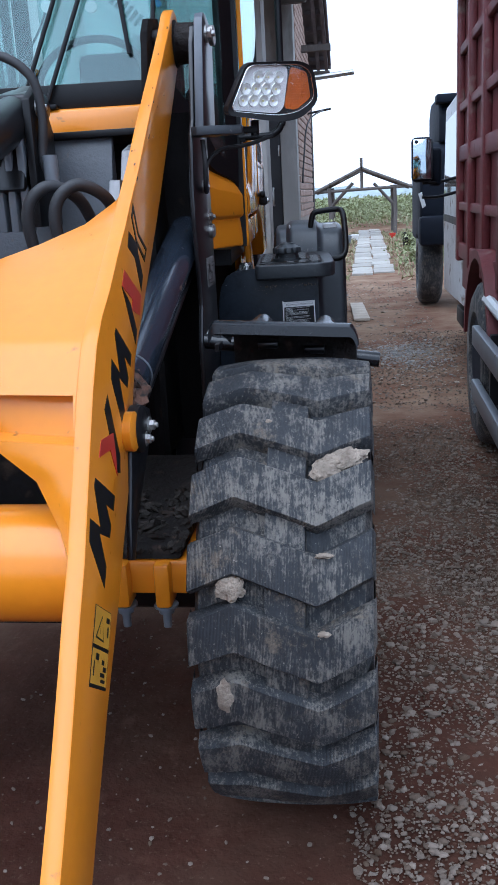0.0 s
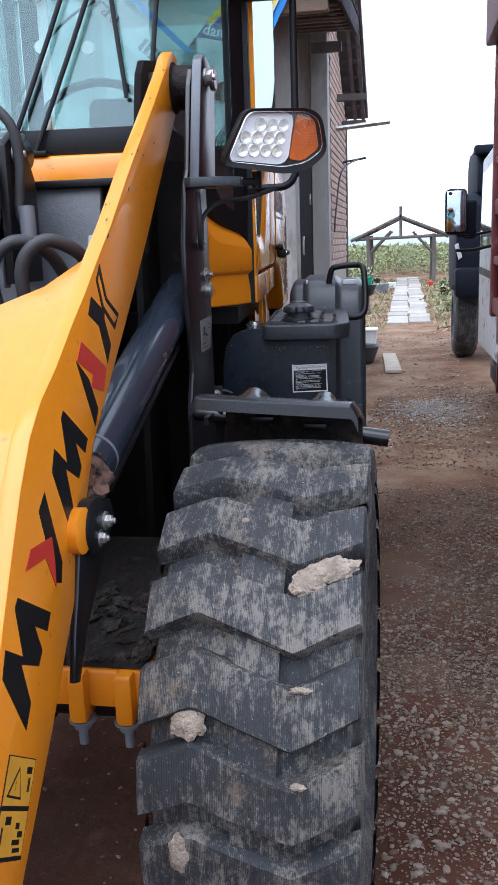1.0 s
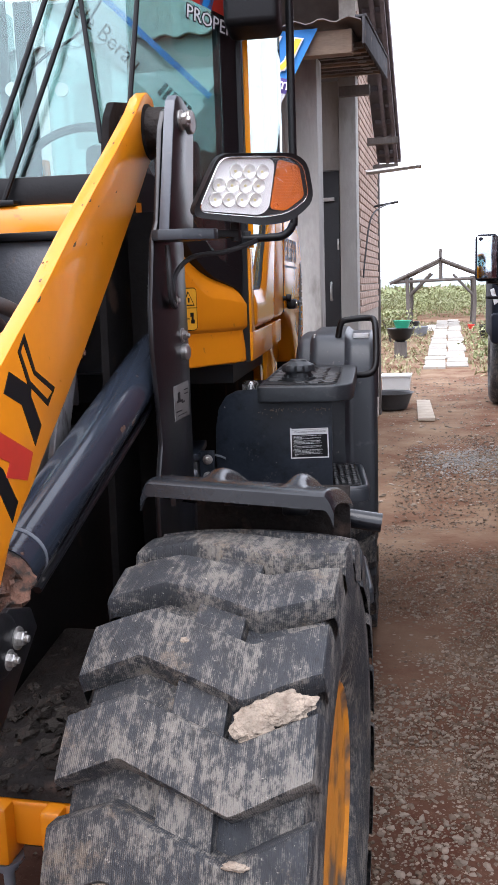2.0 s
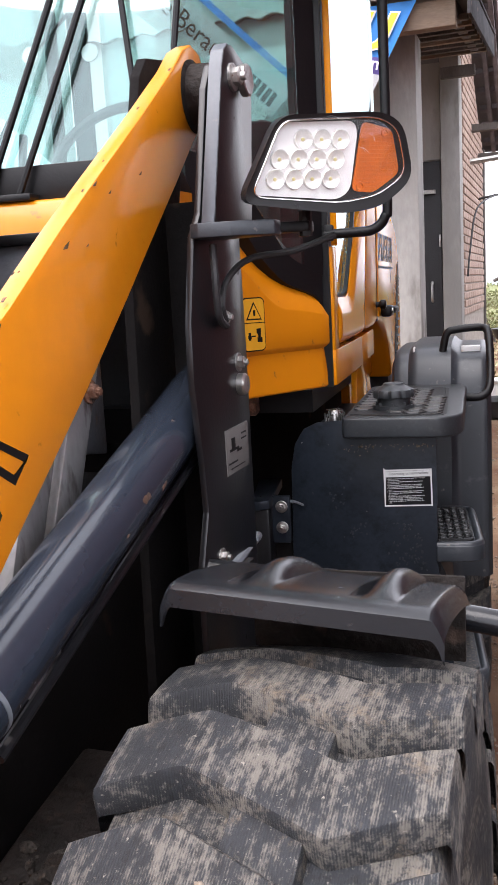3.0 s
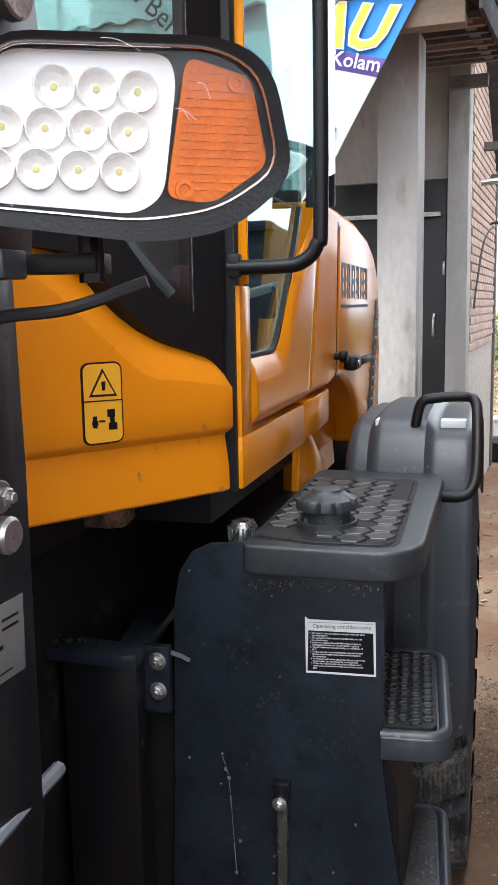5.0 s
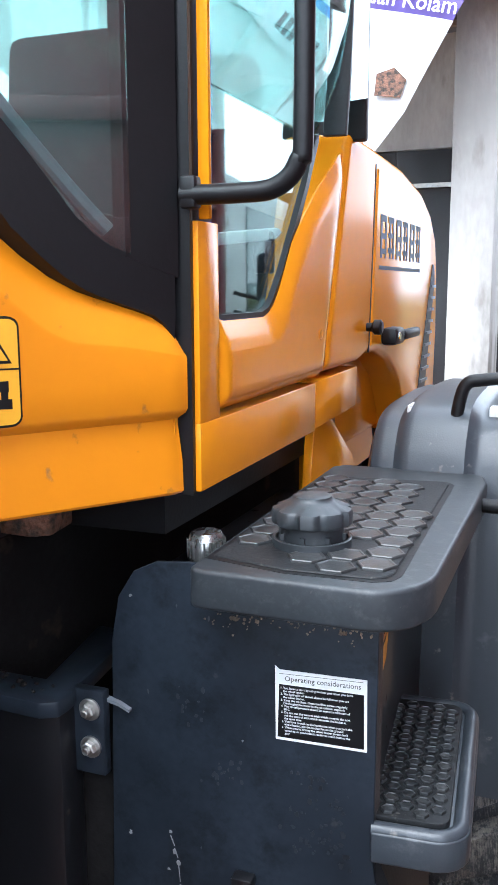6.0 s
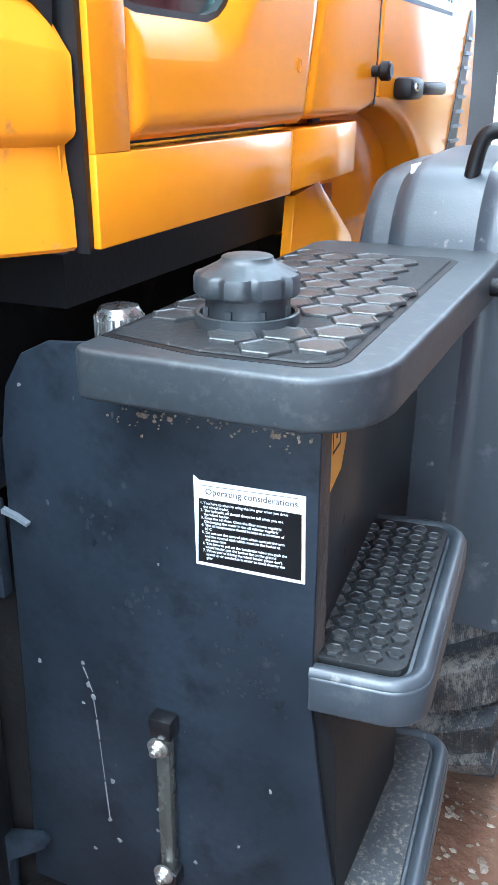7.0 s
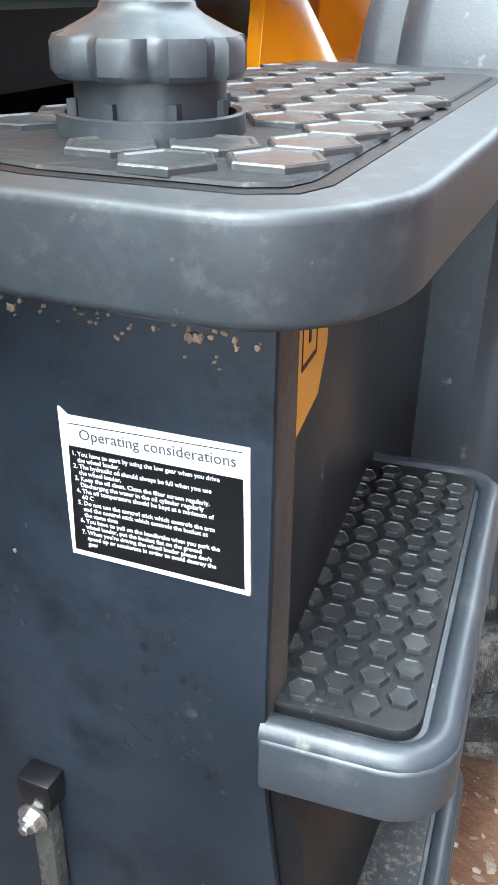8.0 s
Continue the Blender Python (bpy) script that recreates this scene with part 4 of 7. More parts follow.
def potted(x, y, h, n, seed, name="bush"):
    t = thing(name, x, y, 0, "leafy green bush beside the slab path", "bush", "bushes by the path")
    r = random.Random(seed)
    for k in range(5):
        a = r.uniform(0, 6.3)
        part("stem", tube(bmesh.new(), [(x, y, -0.03), (x + 0.1 * math.cos(a), y + 0.1 * math.sin(a), h * 0.4), (x + 0.3 * math.cos(a), y + 0.3 * math.sin(a), h * 0.8)], 0.02, 6, 0.006), WOOD, t)
    ob = blades("crown", n, lambda q: (x + q.gauss(0, 0.28), y + q.gauss(0, 0.28), h * (0.2 + 0.8 * q.random())), 0.042, "", "", LEAF, 0.5, seed)
    del ob["kind"]
    hang(ob, t)


potted(1.75, 20.5, 0.55, 1500, 1)
potted(1.6, 17.8, 0.4, 1000, 2)
potted(-0.9, 24, 0.8, 1500, 3)
potted(2.1, 25, 0.9, 1500, 4)

# ---- the wheel loader ----
MID = -0.52
L = thing("wheel_loader", MID, 3.2, 0, "yellow and dark grey compact wheel loader with dusty tyres", "wheel loader")


def mirror(x):
    return 2 * MID - x


TYRE_R, AXLE_Z = 0.556, 0.553


def tyre(cx, cy, parent, flip=False, mud=False, phase=0.0, name="tyre"):
    """A lugged loader tyre: carcass turned round the axle, sharp chevron lugs, tie blocks in the grooves."""
    R, half, n = TYRE_R, 0.186, 22
    c = (cx, cy, AXLE_Z)
    bm = bmesh.new()
    prof = [(-0.135, 0.262), (-0.168, 0.30), (-0.188, 0.38), (-0.186, 0.46), (-0.172, R - 0.055), (-0.10, R - 0.044), (0, R - 0.040),
            (0.10, R - 0.044), (0.172, R - 0.055), (0.186, 0.46), (0.188, 0.38), (0.168, 0.30), (0.135, 0.262)]
    lathe(bm, c, (1, 0, 0), prof, 88)
    knots = [(0.0, 0.027), (0.06, 0.036), (0.12, 0.045), (0.18, 0.054), (0.232, 0.062), (0.25, 0.063), (0.272, 0.0615), (0.34, 0.0515), (0.42, 0.0395), (0.5, 0.0285),
             (0.58, 0.0175), (0.64, 0.0085), (0.688, 0.0015), (0.705, 0.0), (0.722, 0.002), (0.78, 0.013), (0.85, 0.0275), (0.92, 0.042), (1.0, 0.058)]
    t = part(name, bm, RUBBER, parent, "dusty black loader tyre with chevron lugs")

    def block(name, line, low_of, upr_of, top, foot, shoulders):
        rows = []
        for u, off in line:
            x = -half + 2 * half * u
            crown = top - 0.014 * abs(2 * u - 1) ** 2.5
            low, upr = (off + low_of) / R, (off + upr_of) / R
            ring = []
            for a, r in ((low - 0.010, foot), (low, crown - 0.0045), (low + 0.006, crown), (low * 0.7 + upr * 0.3, crown), (low * 0.4 + upr * 0.6, crown), (upr - 0.007, crown), (upr, crown - 0.0045), (upr + 0.020, foot)):
                ring.append((-x if flip else x, -r * math.cos(a), r * math.sin(a)))
            rows.append(ring)
        for e, sd in ((0, -1), (-1, 1)):
            src = rows[e]
            for dx, drop in ((0.003, 0.006), (0.008, 0.07)) if shoulders else ((0.004, 0.03),):
                ring = []
                for p in src:
                    v = Vector((0, p[1], p[2]))
                    v *= (v.length - drop) / v.length if drop < 0.05 else (R - 0.095) / v.length
                    ring.append((src[0][0] + (sd * dx if not flip else -sd * dx), v.y, v.z))
                rows = [ring] + rows if e == 0 else rows + [ring]
        return finish(name, sheet(bmesh.new(), rows), RUBBER)
    lug = block("lug", knots, -0.0525, 0.0475, R, R - 0.05, True)
    tie = block("tie_block", [(u, o) for u, o in knots if 0.41 < u < 0.65], 0.040, 0.112, R - 0.020, R - 0.045, False)
    for k in range(n):
        for shared in (lug, tie):
            o = new(shared.name.split(".")[0], shared)
            o.matrix_basis = Matrix.Translation(c) @ Matrix.Rotation(-phase - 2 * math.pi * k / n, 4, "X")
            hang(o, t)
    s = -1 if flip else 1
    bm = bmesh.new()
    lathe(bm, c, (s, 0, 0), [(0.150, 0.275), (0.158, 0.268), (0.150, 0.255), (0.10, 0.24), (0.02, 0.235), (0.02, 0.16), (0.07, 0.13), (0.08, 0.0)], 40)
    lathe(bm, c, (-s, 0, 0), [(0.150, 0.275), (0.158, 0.268), (0.150, 0.255), (0.10, 0.24), (0.0, 0.235)], 40)
    part("rim", bm, RIMPAINT, t, "yellow steel rim")
    for k in range(8):
        a = k * math.pi / 4
        bolt(t, (cx + s * 0.075, cy + 0.1 * math.cos(a), AXLE_Z + 0.1 * math.sin(a)), (s, 0, 0), 0.012, "wheel_nut")
    if mud:
        # clods of dried mud pressed between the lugs
        for u, ang, w, h, slope, deep in ((0.845, 0.866, 0.052, 0.024, 0.30, 0.017), (0.745, 0.818, 0.028, 0.026, -0.1, 0.017), (0.235, 0.362, 0.030, 0.024, 0.0, 0.016), (0.19, -0.046, 0.016, 0.034, 0.0, 0.004), (0.745, 0.478, 0.017, 0.006, 0.0, 0.003),
                                         (0.74, 0.199, 0.012, 0.006, 0.0, 0.003), (0.42, 1.04, 0.008, 0.006, 0.0, 0.002)):
            bm = bmesh.new()
            bmesh.ops.create_icosphere(bm, subdivisions=4, radius=1)
            rr = R - deep
            m = Matrix.Translation((cx - half + 2 * half * u, cy - rr * math.cos(ang), AXLE_Z + rr * math.sin(ang))) @ Matrix.Rotation(-ang, 4, "X") @ Matrix.Rotation(-slope, 4, "Y")
            for v in bm.verts:
                q = v.co * 2.3 + Vector((u * 9, 0, 0))
                k = 1 + 0.35 * noise.noise(q) + 0.16 * noise.noise(q * 3.1) + 0.07 * noise.noise(q * 8)
                v.co = m @ Vector((v.co.x * w * k, v.co.y * min(0.011, 0.5 * w) * (0.75 + 0.25 * k), v.co.z * h * k))
            part("mud_clod", bm, MUD, t, "pale dried mud clod")
    return t


tyre(0.247, 1.85, L, mud=True, phase=0.1037)
tyre(mirror(0.247), 1.85, L, flip=True)
part("axle", tube(bmesh.new(), [(mirror(0.1), 1.85, AXLE_Z), (0.1, 1.85, AXLE_Z)], 0.09, 16), BLACKPAINT, L)
# front axle housing with its saddle
part("axle_saddle", P("x", [(1.66, 0.58), (1.66, 0.67), (2.1, 0.67), (2.1, 0.58)], -0.27, 0.0, 0.01), YELLOW, L, "yellow axle mounting pad")
for x in (-0.168, -0.066):
    part("pad_rib", B(x - 0.020, x + 0.020, 1.63, 1.70, 0.555, 0.67, 0.010), YELLOW, L)
    bm = bmesh.new()
    lathe(bm, (x, 1.66, 0.556), (0, 0, -1), [(0.0, 0.030), (0.006, 0.030), (0.006, 0.019), (0.022, 0.019), (0.024, 0.011), (0.060, 0.010), (0.062, 0.0)], 12)
    part("stud", bm, GREYSTEEL, L, "dusty stud with nut and washer")
part("grease_mud", P("x", [(1.66, 0.67), (1.68, 0.70), (1.85, 0.72), (2.0, 0.75), (2.2, 0.78), (2.2, 0.67)], -0.28, -0.02, 0.01), GRIME, L, "mud-caked frame ledge")
DEBRIS = surf("muddy_debris", (0.018, 0.013, 0.0105), 0.85, var=0.5, scale=30, dirt=(0.09, 0.062, 0.047), amount=0.22, dscale=45, island=0.10, bump=0.8, bscale=150, spec=0.2)

def lumps(count, x0, x1, y0, y1, zf, size, seed):
    """Broken clods of mud heaped on a ledge, joined."""
    r = random.Random(seed)
    bm = bmesh.new()
    for k in range(count):
        c = Vector((r.uniform(x0, x1), r.uniform(y0, y1), 0))
        e = size * min(2.6, 0.35 + r.expovariate(1.6))
        c.z = zf(c.y) + e * 0.25
        turn = Matrix.Rotation(r.uniform(0, 6.3), 3, "Z") @ Matrix.Rotation(r.uniform(-0.6, 0.6), 3, "X")
        span = Vector((r.uniform(0.7, 1.5), r.uniform(0.6, 1.1), r.uniform(0.35, 0.8)))
        for v in bmesh.ops.create_icosphere(bm, subdivisions=2, radius=1)["verts"]:
            w = 1 + 0.55 * noise.noise(v.co * 1.6 + Vector((k * 3.1, 0, 0))) + 0.35 * noise.noise(v.co * 4.2 + Vector((0, k * 1.7, 0)))
            v.co = c + turn @ Vector((v.co.x * span.x, v.co.y * span.y, v.co.z * span.z)) * e * w
    return bm


tagged(part("mud", lumps(260, -0.27, -0.02, 1.665, 1.98, lambda y: 0.69 + 0.17 * (y - 1.68), 0.0085, 4), DEBRIS, L, "clods of oily mud on the frame ledge"), kind="stuff")
# front frame and tower


def arm_in(y):
    """How far the slanting lift arm lies inside its forward end."""
    return 0.015 - 0.052 * (y - 1.12)


def skew(bm, sg=1):
    for v in bm.verts:
        v.co.x += sg * arm_in(v.co.y)
    return bm


for s in (0, 1):
    f = mirror if s else (lambda v: v)
    sg = -1 if s else 1
    out, inn = f(-0.042), f(-0.055)
    outline = [(2.25, 1.10), (2.292, 1.20), (2.286, 1.28), (2.262, 1.43), (2.266, 1.53), (2.303, 1.675), (2.338, 1.715), (2.40, 1.93), (2.43, 1.975), (2.48, 1.99),
               (2.53, 1.975), (2.55, 1.93), (2.535, 1.70), (2.541, 1.47), (2.538, 1.05), (2.5, 0.75), (2.25, 0.75)]
    tp = part("tower_plate", P("x", outline, min(out, inn), max(out, inn), 0.003), DARKPAINT, L, "dark grey loader tower plate")
    ip = [(2.30, 0.75), (2.33, 1.65), (2.42, 1.97), (2.455, 2.008), (2.575, 2.028), (2.61, 2.0), (2.614, 1.93), (2.555, 1.70), (2.54, 0.75)]
    a, b = f(-0.175), f(-0.195)
    part("tower_plate", P("x", ip, min(a, b), max(a, b), 0.003), SHADE, L, "inner tower plate, near-black for the shade behind the tower")
    part("tower_back", B(min(f(-0.17), f(-0.06)), max(f(-0.17), f(-0.06)), 2.48, 2.50, 0.75, 1.75), SHADE, L)
    # thick outer cheek above the bracket, its front edge coloured paler as if lit
    cheek = [(2.332, 1.695), (2.412, 1.965), (2.426, 1.994), (2.447, 2.009), (2.472, 2.011), (2.545, 1.990), (2.561, 1.972), (2.567, 1.93), (2.546, 1.80), (2.530, 1.695)]
    ck = part("cheek_plate", P("x", cheek, min(f(-0.040), f(-0.0135)), max(f(-0.040), f(-0.0135)), 0.003), DARKPAINT, L, "thick dark grey cheek plate")
    part("worn_edge", P("x", [(2.3305, 1.697), (2.4105, 1.965), (2.4245, 1.995), (2.446, 2.0105), (2.448, 2.0095), (2.428, 1.993), (2.414, 1.964), (2.334, 1.697)], min(f(-0.0385), f(-0.015)), max(f(-0.0385), f(-0.015)), 0.0005), SLATEEDGE, ck, "front edge paled as if lit")
    # pivot pin of the lift arm
    bm = tube(bmesh.new(), [(f(-0.21), 2.503, 1.957), (f(-0.05), 2.503, 1.957)], 0.028, 20)
    part("pivot_pin", bm, BLACKPAINT, L)
    bm = bmesh.new()
    lathe(bm, (f(-0.0135), 2.503, 1.957), (sg, 0, 0), [(0, 0.016), (0.004, 0.016), (0.004, 0.028), (0.016, 0.028), (0.018, 0.025), (0.0165, 0.0)], 24)
    part("pin_head", bm, STEEL, L, "worn steel pin head")
    bolt(L, (f(-0.0135), 2.458, 1.955), (sg, 0, 0), 0.016)
    for y, z, r in ((2.415, 1.535, 0.012), (2.486, 1.447, 0.012), (2.34, 1.105, 0.011)):
        bolt(L, (f(-0.042), y, z), (sg, 0, 0), r)
    bm = bmesh.new()
    lathe(bm, (f(-0.042), 2.486, 1.405), (sg, 0, 0), [(0, 0.021), (0.012, 0.021), (0.016, 0.017)], 20)
    part("pin_head", bm, STEEL, L)
    # lift arm: a thick plate with its boss
    arm = [(2.42, 1.972), (2.258, 1.868), (2.042, 1.735), (1.95, 1.677), (1.797, 1.575), (1.66, 1.494), (1.593, 1.452), (1.513, 1.408), (1.401, 1.340), (1.32, 1.300), (1.262, 1.255), (1.205, 1.185),
           (1.145, 1.092), (1.092, 1.008), (1.042, 0.930), (0.98, 0.855), (0.929, 0.785), (0.875, 0.714), (0.813, 0.634), (0.747, 0.556), (0.62, 0.40), (0.45, 0.19), (0.60, 0.10), (0.80, 0.335), (0.95, 0.495),
           (1.088, 0.634), (1.17, 0.706), (1.25, 0.778), (1.32, 0.852), (1.41, 0.940), (1.53, 1.112), (1.58, 1.176), (1.63, 1.212), (1.69, 1.250), (1.75, 1.293), (1.85, 1.362), (1.97, 1.446), (2.15, 1.580),
           (2.25, 1.658), (2.34, 1.727), (2.414, 1.783), (2.51, 1.860), (2.575, 1.905), (2.605, 1.955), (2.605, 2.0), (2.58, 2.032), (2.53, 2.040), (2.48, 2.018)]
    ap = part("lift_arm", skew(P("x", arm, min(f(-0.058), f(-0.090)), max(f(-0.058), f(-0.090)), 0.003), sg), YELLOW, L, "yellow steel lift arm with chipped edges")
    bm = bmesh.new()
    lathe(bm, (f(-0.118), 2.525, 1.945), (sg, 0, 0), [(0, 0.066), (0.006, 0.066), (0.010, 0.058), (0.060, 0.055), (0.062, 0.04)], 28)
    part("boss", bm, GRIME, ap, "greasy black pivot boss")
    bm = bmesh.new()
    lathe(bm, (f(-0.075), 1.428, 1.052), (sg, 0, 0), [(0, 0.041), (0.034, 0.041), (0.037, 0.036), (0.037, 0.0)], 28)
    part("boss", bm, YELLOW, ap, "yellow cylinder boss")
    # lift cylinder
    e0, e1 = Vector((f(-0.115), 1.56, 1.075)), Vector((f(-0.115), 2.50, 1.41))
    d = (e1 - e0).normalized()
    cyl = part("lift_cylinder", tube(bmesh.new(), [e0 + d * 0.085, e1 - d * 0.02], 0.053, 36), surf("slate_blue_paint", (0.020, 0.026, 0.038), 0.20, var=0.12, scale=8, dirt=(0.2, 0.12, 0.07), amount=0.05, dscale=30, coat=0.5, bump=0.015) if not s else DARKPAINT, L, "slate grey hydraulic cylinder")
    part("gland_ring", tube(bmesh.new(), [e0 + d * 0.135, e0 + d * 0.142], 0.0545, 36), GREYSTEEL, cyl)
    part("gland", tube(bmesh.new(), [e0 + d * 0.055, e0 + d * 0.086], 0.050, 24), RUST, cyl, "rusty cylinder end")
    for yc, zc, e in ((2.092, 1.272, 0.013), (2.16, 1.28, 0.011), (2.02, 1.235, 0.006)):
        spot = bmesh.new()
        bmesh.ops.create_icosphere(spot, subdivisions=3, radius=1)
        c = e0 + d * ((Vector((e0.x, yc, zc)) - e0).dot(d))
        out_dir = (Vector((e0.x + sg * 0.042, yc, zc)) - c)
        out_dir = (out_dir - d * out_dir.dot(d)).normalized()
        side_dir = d.cross(out_dir)
        for v in spot.verts:
            k = 1 + 0.5 * noise.noise(v.co * 1.7 + Vector((yc * 9, 0, 0)))
            v.co = c + d * v.co.x * e * k + side_dir * v.co.y * e * 0.8 * k + out_dir * (0.0526 + v.co.z * 0.0012 - 0.0022 * v.co.y ** 2)
        part("rust_patch", spot, RUST, cyl, "small rusty chip in the paint")
    lump = bmesh.new()
    bmesh.ops.create_icosphere(lump, subdivisions=4, radius=1)
    for v in lump.verts:
        k = 1 + 0.35 * noise.noise(v.co * 2.2) + 0.28 * noise.noise(v.co * 5.5) + 0.12 * noise.noise(v.co * 13)
        v.co = e0 + d * (0.055 + 0.040 * v.co.y * k) + Vector((v.co.x * 0.055 * k, 0.3 * v.co.z * 0.05 * k, v.co.z * 0.052 * k - 0.006))
    part("grease", lump, RUST, cyl, "rust-brown clotted grease")
    part("rod", tube(bmesh.new(), [e0, e0 + d * 0.12], 0.026, 16), CHROME, cyl)
    part("pipe", tube(bmesh.new(), [e0 + d * 0.12 + Vector((sg * 0.03, 0.02, -0.06)), e1 + Vector((sg * 0.03, 0.0, -0.07))], 0.008, 8), DARKPAINT, cyl)
    bm = bmesh.new()
    lathe(bm, (f(-0.060), 1.475, 1.045), (sg, 0, 0), [(0, 0.050), (0.022, 0.050), (0.027, 0.042), (0.027, 0.0)], 24)
    part("cylinder_eye", bm, BLACKPAINT, cyl)
    bolt(L, (f(-0.034), 1.515, 1.043), (sg, 0, 0), 0.012)
    bolt(L, (f(-0.036), 1.486, 1.020), (sg, 0, 0), 0.011)
    # brace beside the arm
    part("link_plate", P("x", [(1.44, 1.06), (1.53, 1.085), (1.60, 1.06), (1.617, 1.02), (1.55, 0.967), (1.486, 0.916), (1.43, 0.865), (1.38, 0.79), (1.355, 0.80), (1.375, 0.88), (1.40, 0.94)], min(f(-0.050), f(-0.062)), max(f(-0.050), f(-0.062)), 0.003), DARKPAINT, L, "dark bracket plate at the cylinder end")

for pts in ([(2.31, 1.66), (2.247, 1.515), (2.123, 1.244), (2.012, 1.0), (1.938, 1.0), (2.033, 1.211), (2.127, 1.419), (2.23, 1.64)], [(2.16, 1.56), (2.082, 1.383), (1.997, 1.189), (1.914, 1.0), (1.84, 1.0), (1.92, 1.189), (2.0, 1.383), (2.08, 1.56)]):
    part("frame_rib", P("x", pts, -0.23, -0.20, 0.003), WORN, L, "worn grey frame rib")
bolt(L, (-0.20, 2.185, 1.43), (1, 0, 0), 0.014, material=RUST)
part("front_frame", P("x", [(1.75, 0.45), (1.95, 0.95), (2.22, 1.12), (2.34, 1.2), (2.62, 1.2), (2.7, 0.45)], mirror(-0.30), -0.30, 0.01), SHADE, L, "front frame, near-black for its shade")
part("front_cover", P("x", [(2.30, 1.30), (2.40, 1.69), (2.42, 1.69), (2.42, 1.28)], mirror(-0.30), -0.30, 0.004), SLATE, L, "grey sloping cover plate")
part("cover_lip", B(mirror(-0.2), -0.2, 2.38, 2.75, 1.69, 1.71, 0.004), BLACKPAINT, L)
part("front_cover", P("x", [(1.95, 1.05), (2.30, 1.30), (2.32, 1.28), (1.97, 1.03)], mirror(-0.30), -0.30, 0.004), SLATE, L)
# Shade-coloured, and tall enough to block the view out under the cab.
part("belly", B(mirror(-0.36), -0.36, 2.75, 5.3, 0.42, 1.22, 0.02), SHADE, L, "chassis under the cab, near-black for its shade")


def web_plate():
    """The sheet that joins both arms, following their top edge."""
    prof = [(1.80, 1.56), (1.73, 1.512), (1.66, 1.465), (1.60, 1.429), (1.50, 1.369), (1.42, 1.321), (1.325, 1.264), (1.260, 1.182), (1.257, 1.177), (1.218, 1.108), (1.215, 1.103), (1.176, 1.032), (1.130, 0.962), (1.085, 0.893), (1.043, 0.824)]
    edge = [1.775, 1.69, 1.613, 1.553, 1.455, 1.37, 1.272, 1.203, 1.200, 1.158, 1.155, 1.108, 1.063, 1.012, 0.958]
    reach = [0.0, 0.02, 0.08, 0.17, 0.36, 0.41, 0.41, 0.41, 0.41, 0.21, 0.20, 0.092, 0.045, 0.017, 0.005]
    for s in (0, 1):
        f = mirror if s else (lambda v: v)
        rows = []
        for (y, z), ye, r in zip(prof, edge, reach):
            dip = 0.034 if 1.104 < z < 1.179 else 0.0
            rows.append([(f(arm_in(ye) - 0.084 - r * u), ye + (y - ye) * u + (dip if i > 2 else 0), z - 0.004) for i, u in enumerate((0.0, 0.015, 0.03, 0.045, 0.3, 0.65, 1.0))])
        # round the outline off with finer rows
        fine = []
        for j in range(len(rows) - 1):
            for k in range(4):
                t = k / 4
                fine.append([tuple(Vector(a).lerp(Vector(b), t)) for a, b in zip(rows[j], rows[j + 1])])
        fine.append(rows[-1])
        part("web_plate", thicken(sheet(bmesh.new(), fine), 0.014), YELLOW, L, "yellow web plate between the arms")


web_plate()
part("torque_tube", tube(bmesh.new(), [(mirror(-0.105), 1.24, 0.845), (-0.105, 1.24, 0.845)], 0.112, 40), YELLOW, L, "yellow cross tube between the arms")
# tilt linkage in the middle
part("tilt_cylinder", tube(bmesh.new(), [(-0.52, 1.25, 1.45), (-0.52, 2.35, 1.78)], 0.06, 24), DARKPAINT, L)
part("rocker", P("x", [(2.1, 1.55), (2.2, 1.8), (2.34, 1.83), (2.36, 1.5)], -0.57, -0.47, 0.01), DARKPAINT, L)
part("rocker_plate", P("x", [(2.12, 1.45), (2.13, 1.78), (2.22, 1.83), (2.30, 1.70), (2.30, 1.45)], -0.462, -0.44, 0.004), BLACKPAINT, L)
for k in range(3):
    part("channel", B(-0.56 + 0.035 * k, -0.54 + 0.035 * k, 2.12, 2.16, 1.44, 1.72, 0.003), GREYSTEEL, L)
bolt(L, (-0.438, 2.18, 1.76), (1, 0, 0), 0.016)
# hydraulic hoses
part("hose", tube(bmesh.new(), curve([(-0.80, 2.2, 1.90), (-0.55, 2.15, 1.90), (-0.44, 2.15, 1.84), (-0.42, 2.16, 1.74), (-0.43, 2.16, 1.63), (-0.41, 2.15, 1.58)], 8), 0.0125, 12), HOSE, L, "black hydraulic hose")
part("hose_end", tube(bmesh.new(), [(-0.41, 2.155, 1.635), (-0.407, 2.15, 1.56)], 0.02, 12), GREYSTEEL, L)
for x in (-0.335, -0.265):
    part("hose", tube(bmesh.new(), curve([(x - 0.05, 1.92, 1.36), (x - 0.06, 1.9, 1.46), (x - 0.045, 1.9, 1.52), (x, 1.92, 1.55), (x + 0.05, 1.97, 1.52), (x + 0.065, 2.03, 1.46)], 8), 0.0155, 14), HOSE, L, "thick looped hydraulic hose")
part("hose_block", B(-0.42, -0.26, 1.88, 1.98, 1.30, 1.36, 0.008), DARKPAINT, L)
bolt(L, (-0.50, 2.02, 1.14), (0, -0.8, 0.6), 0.016)

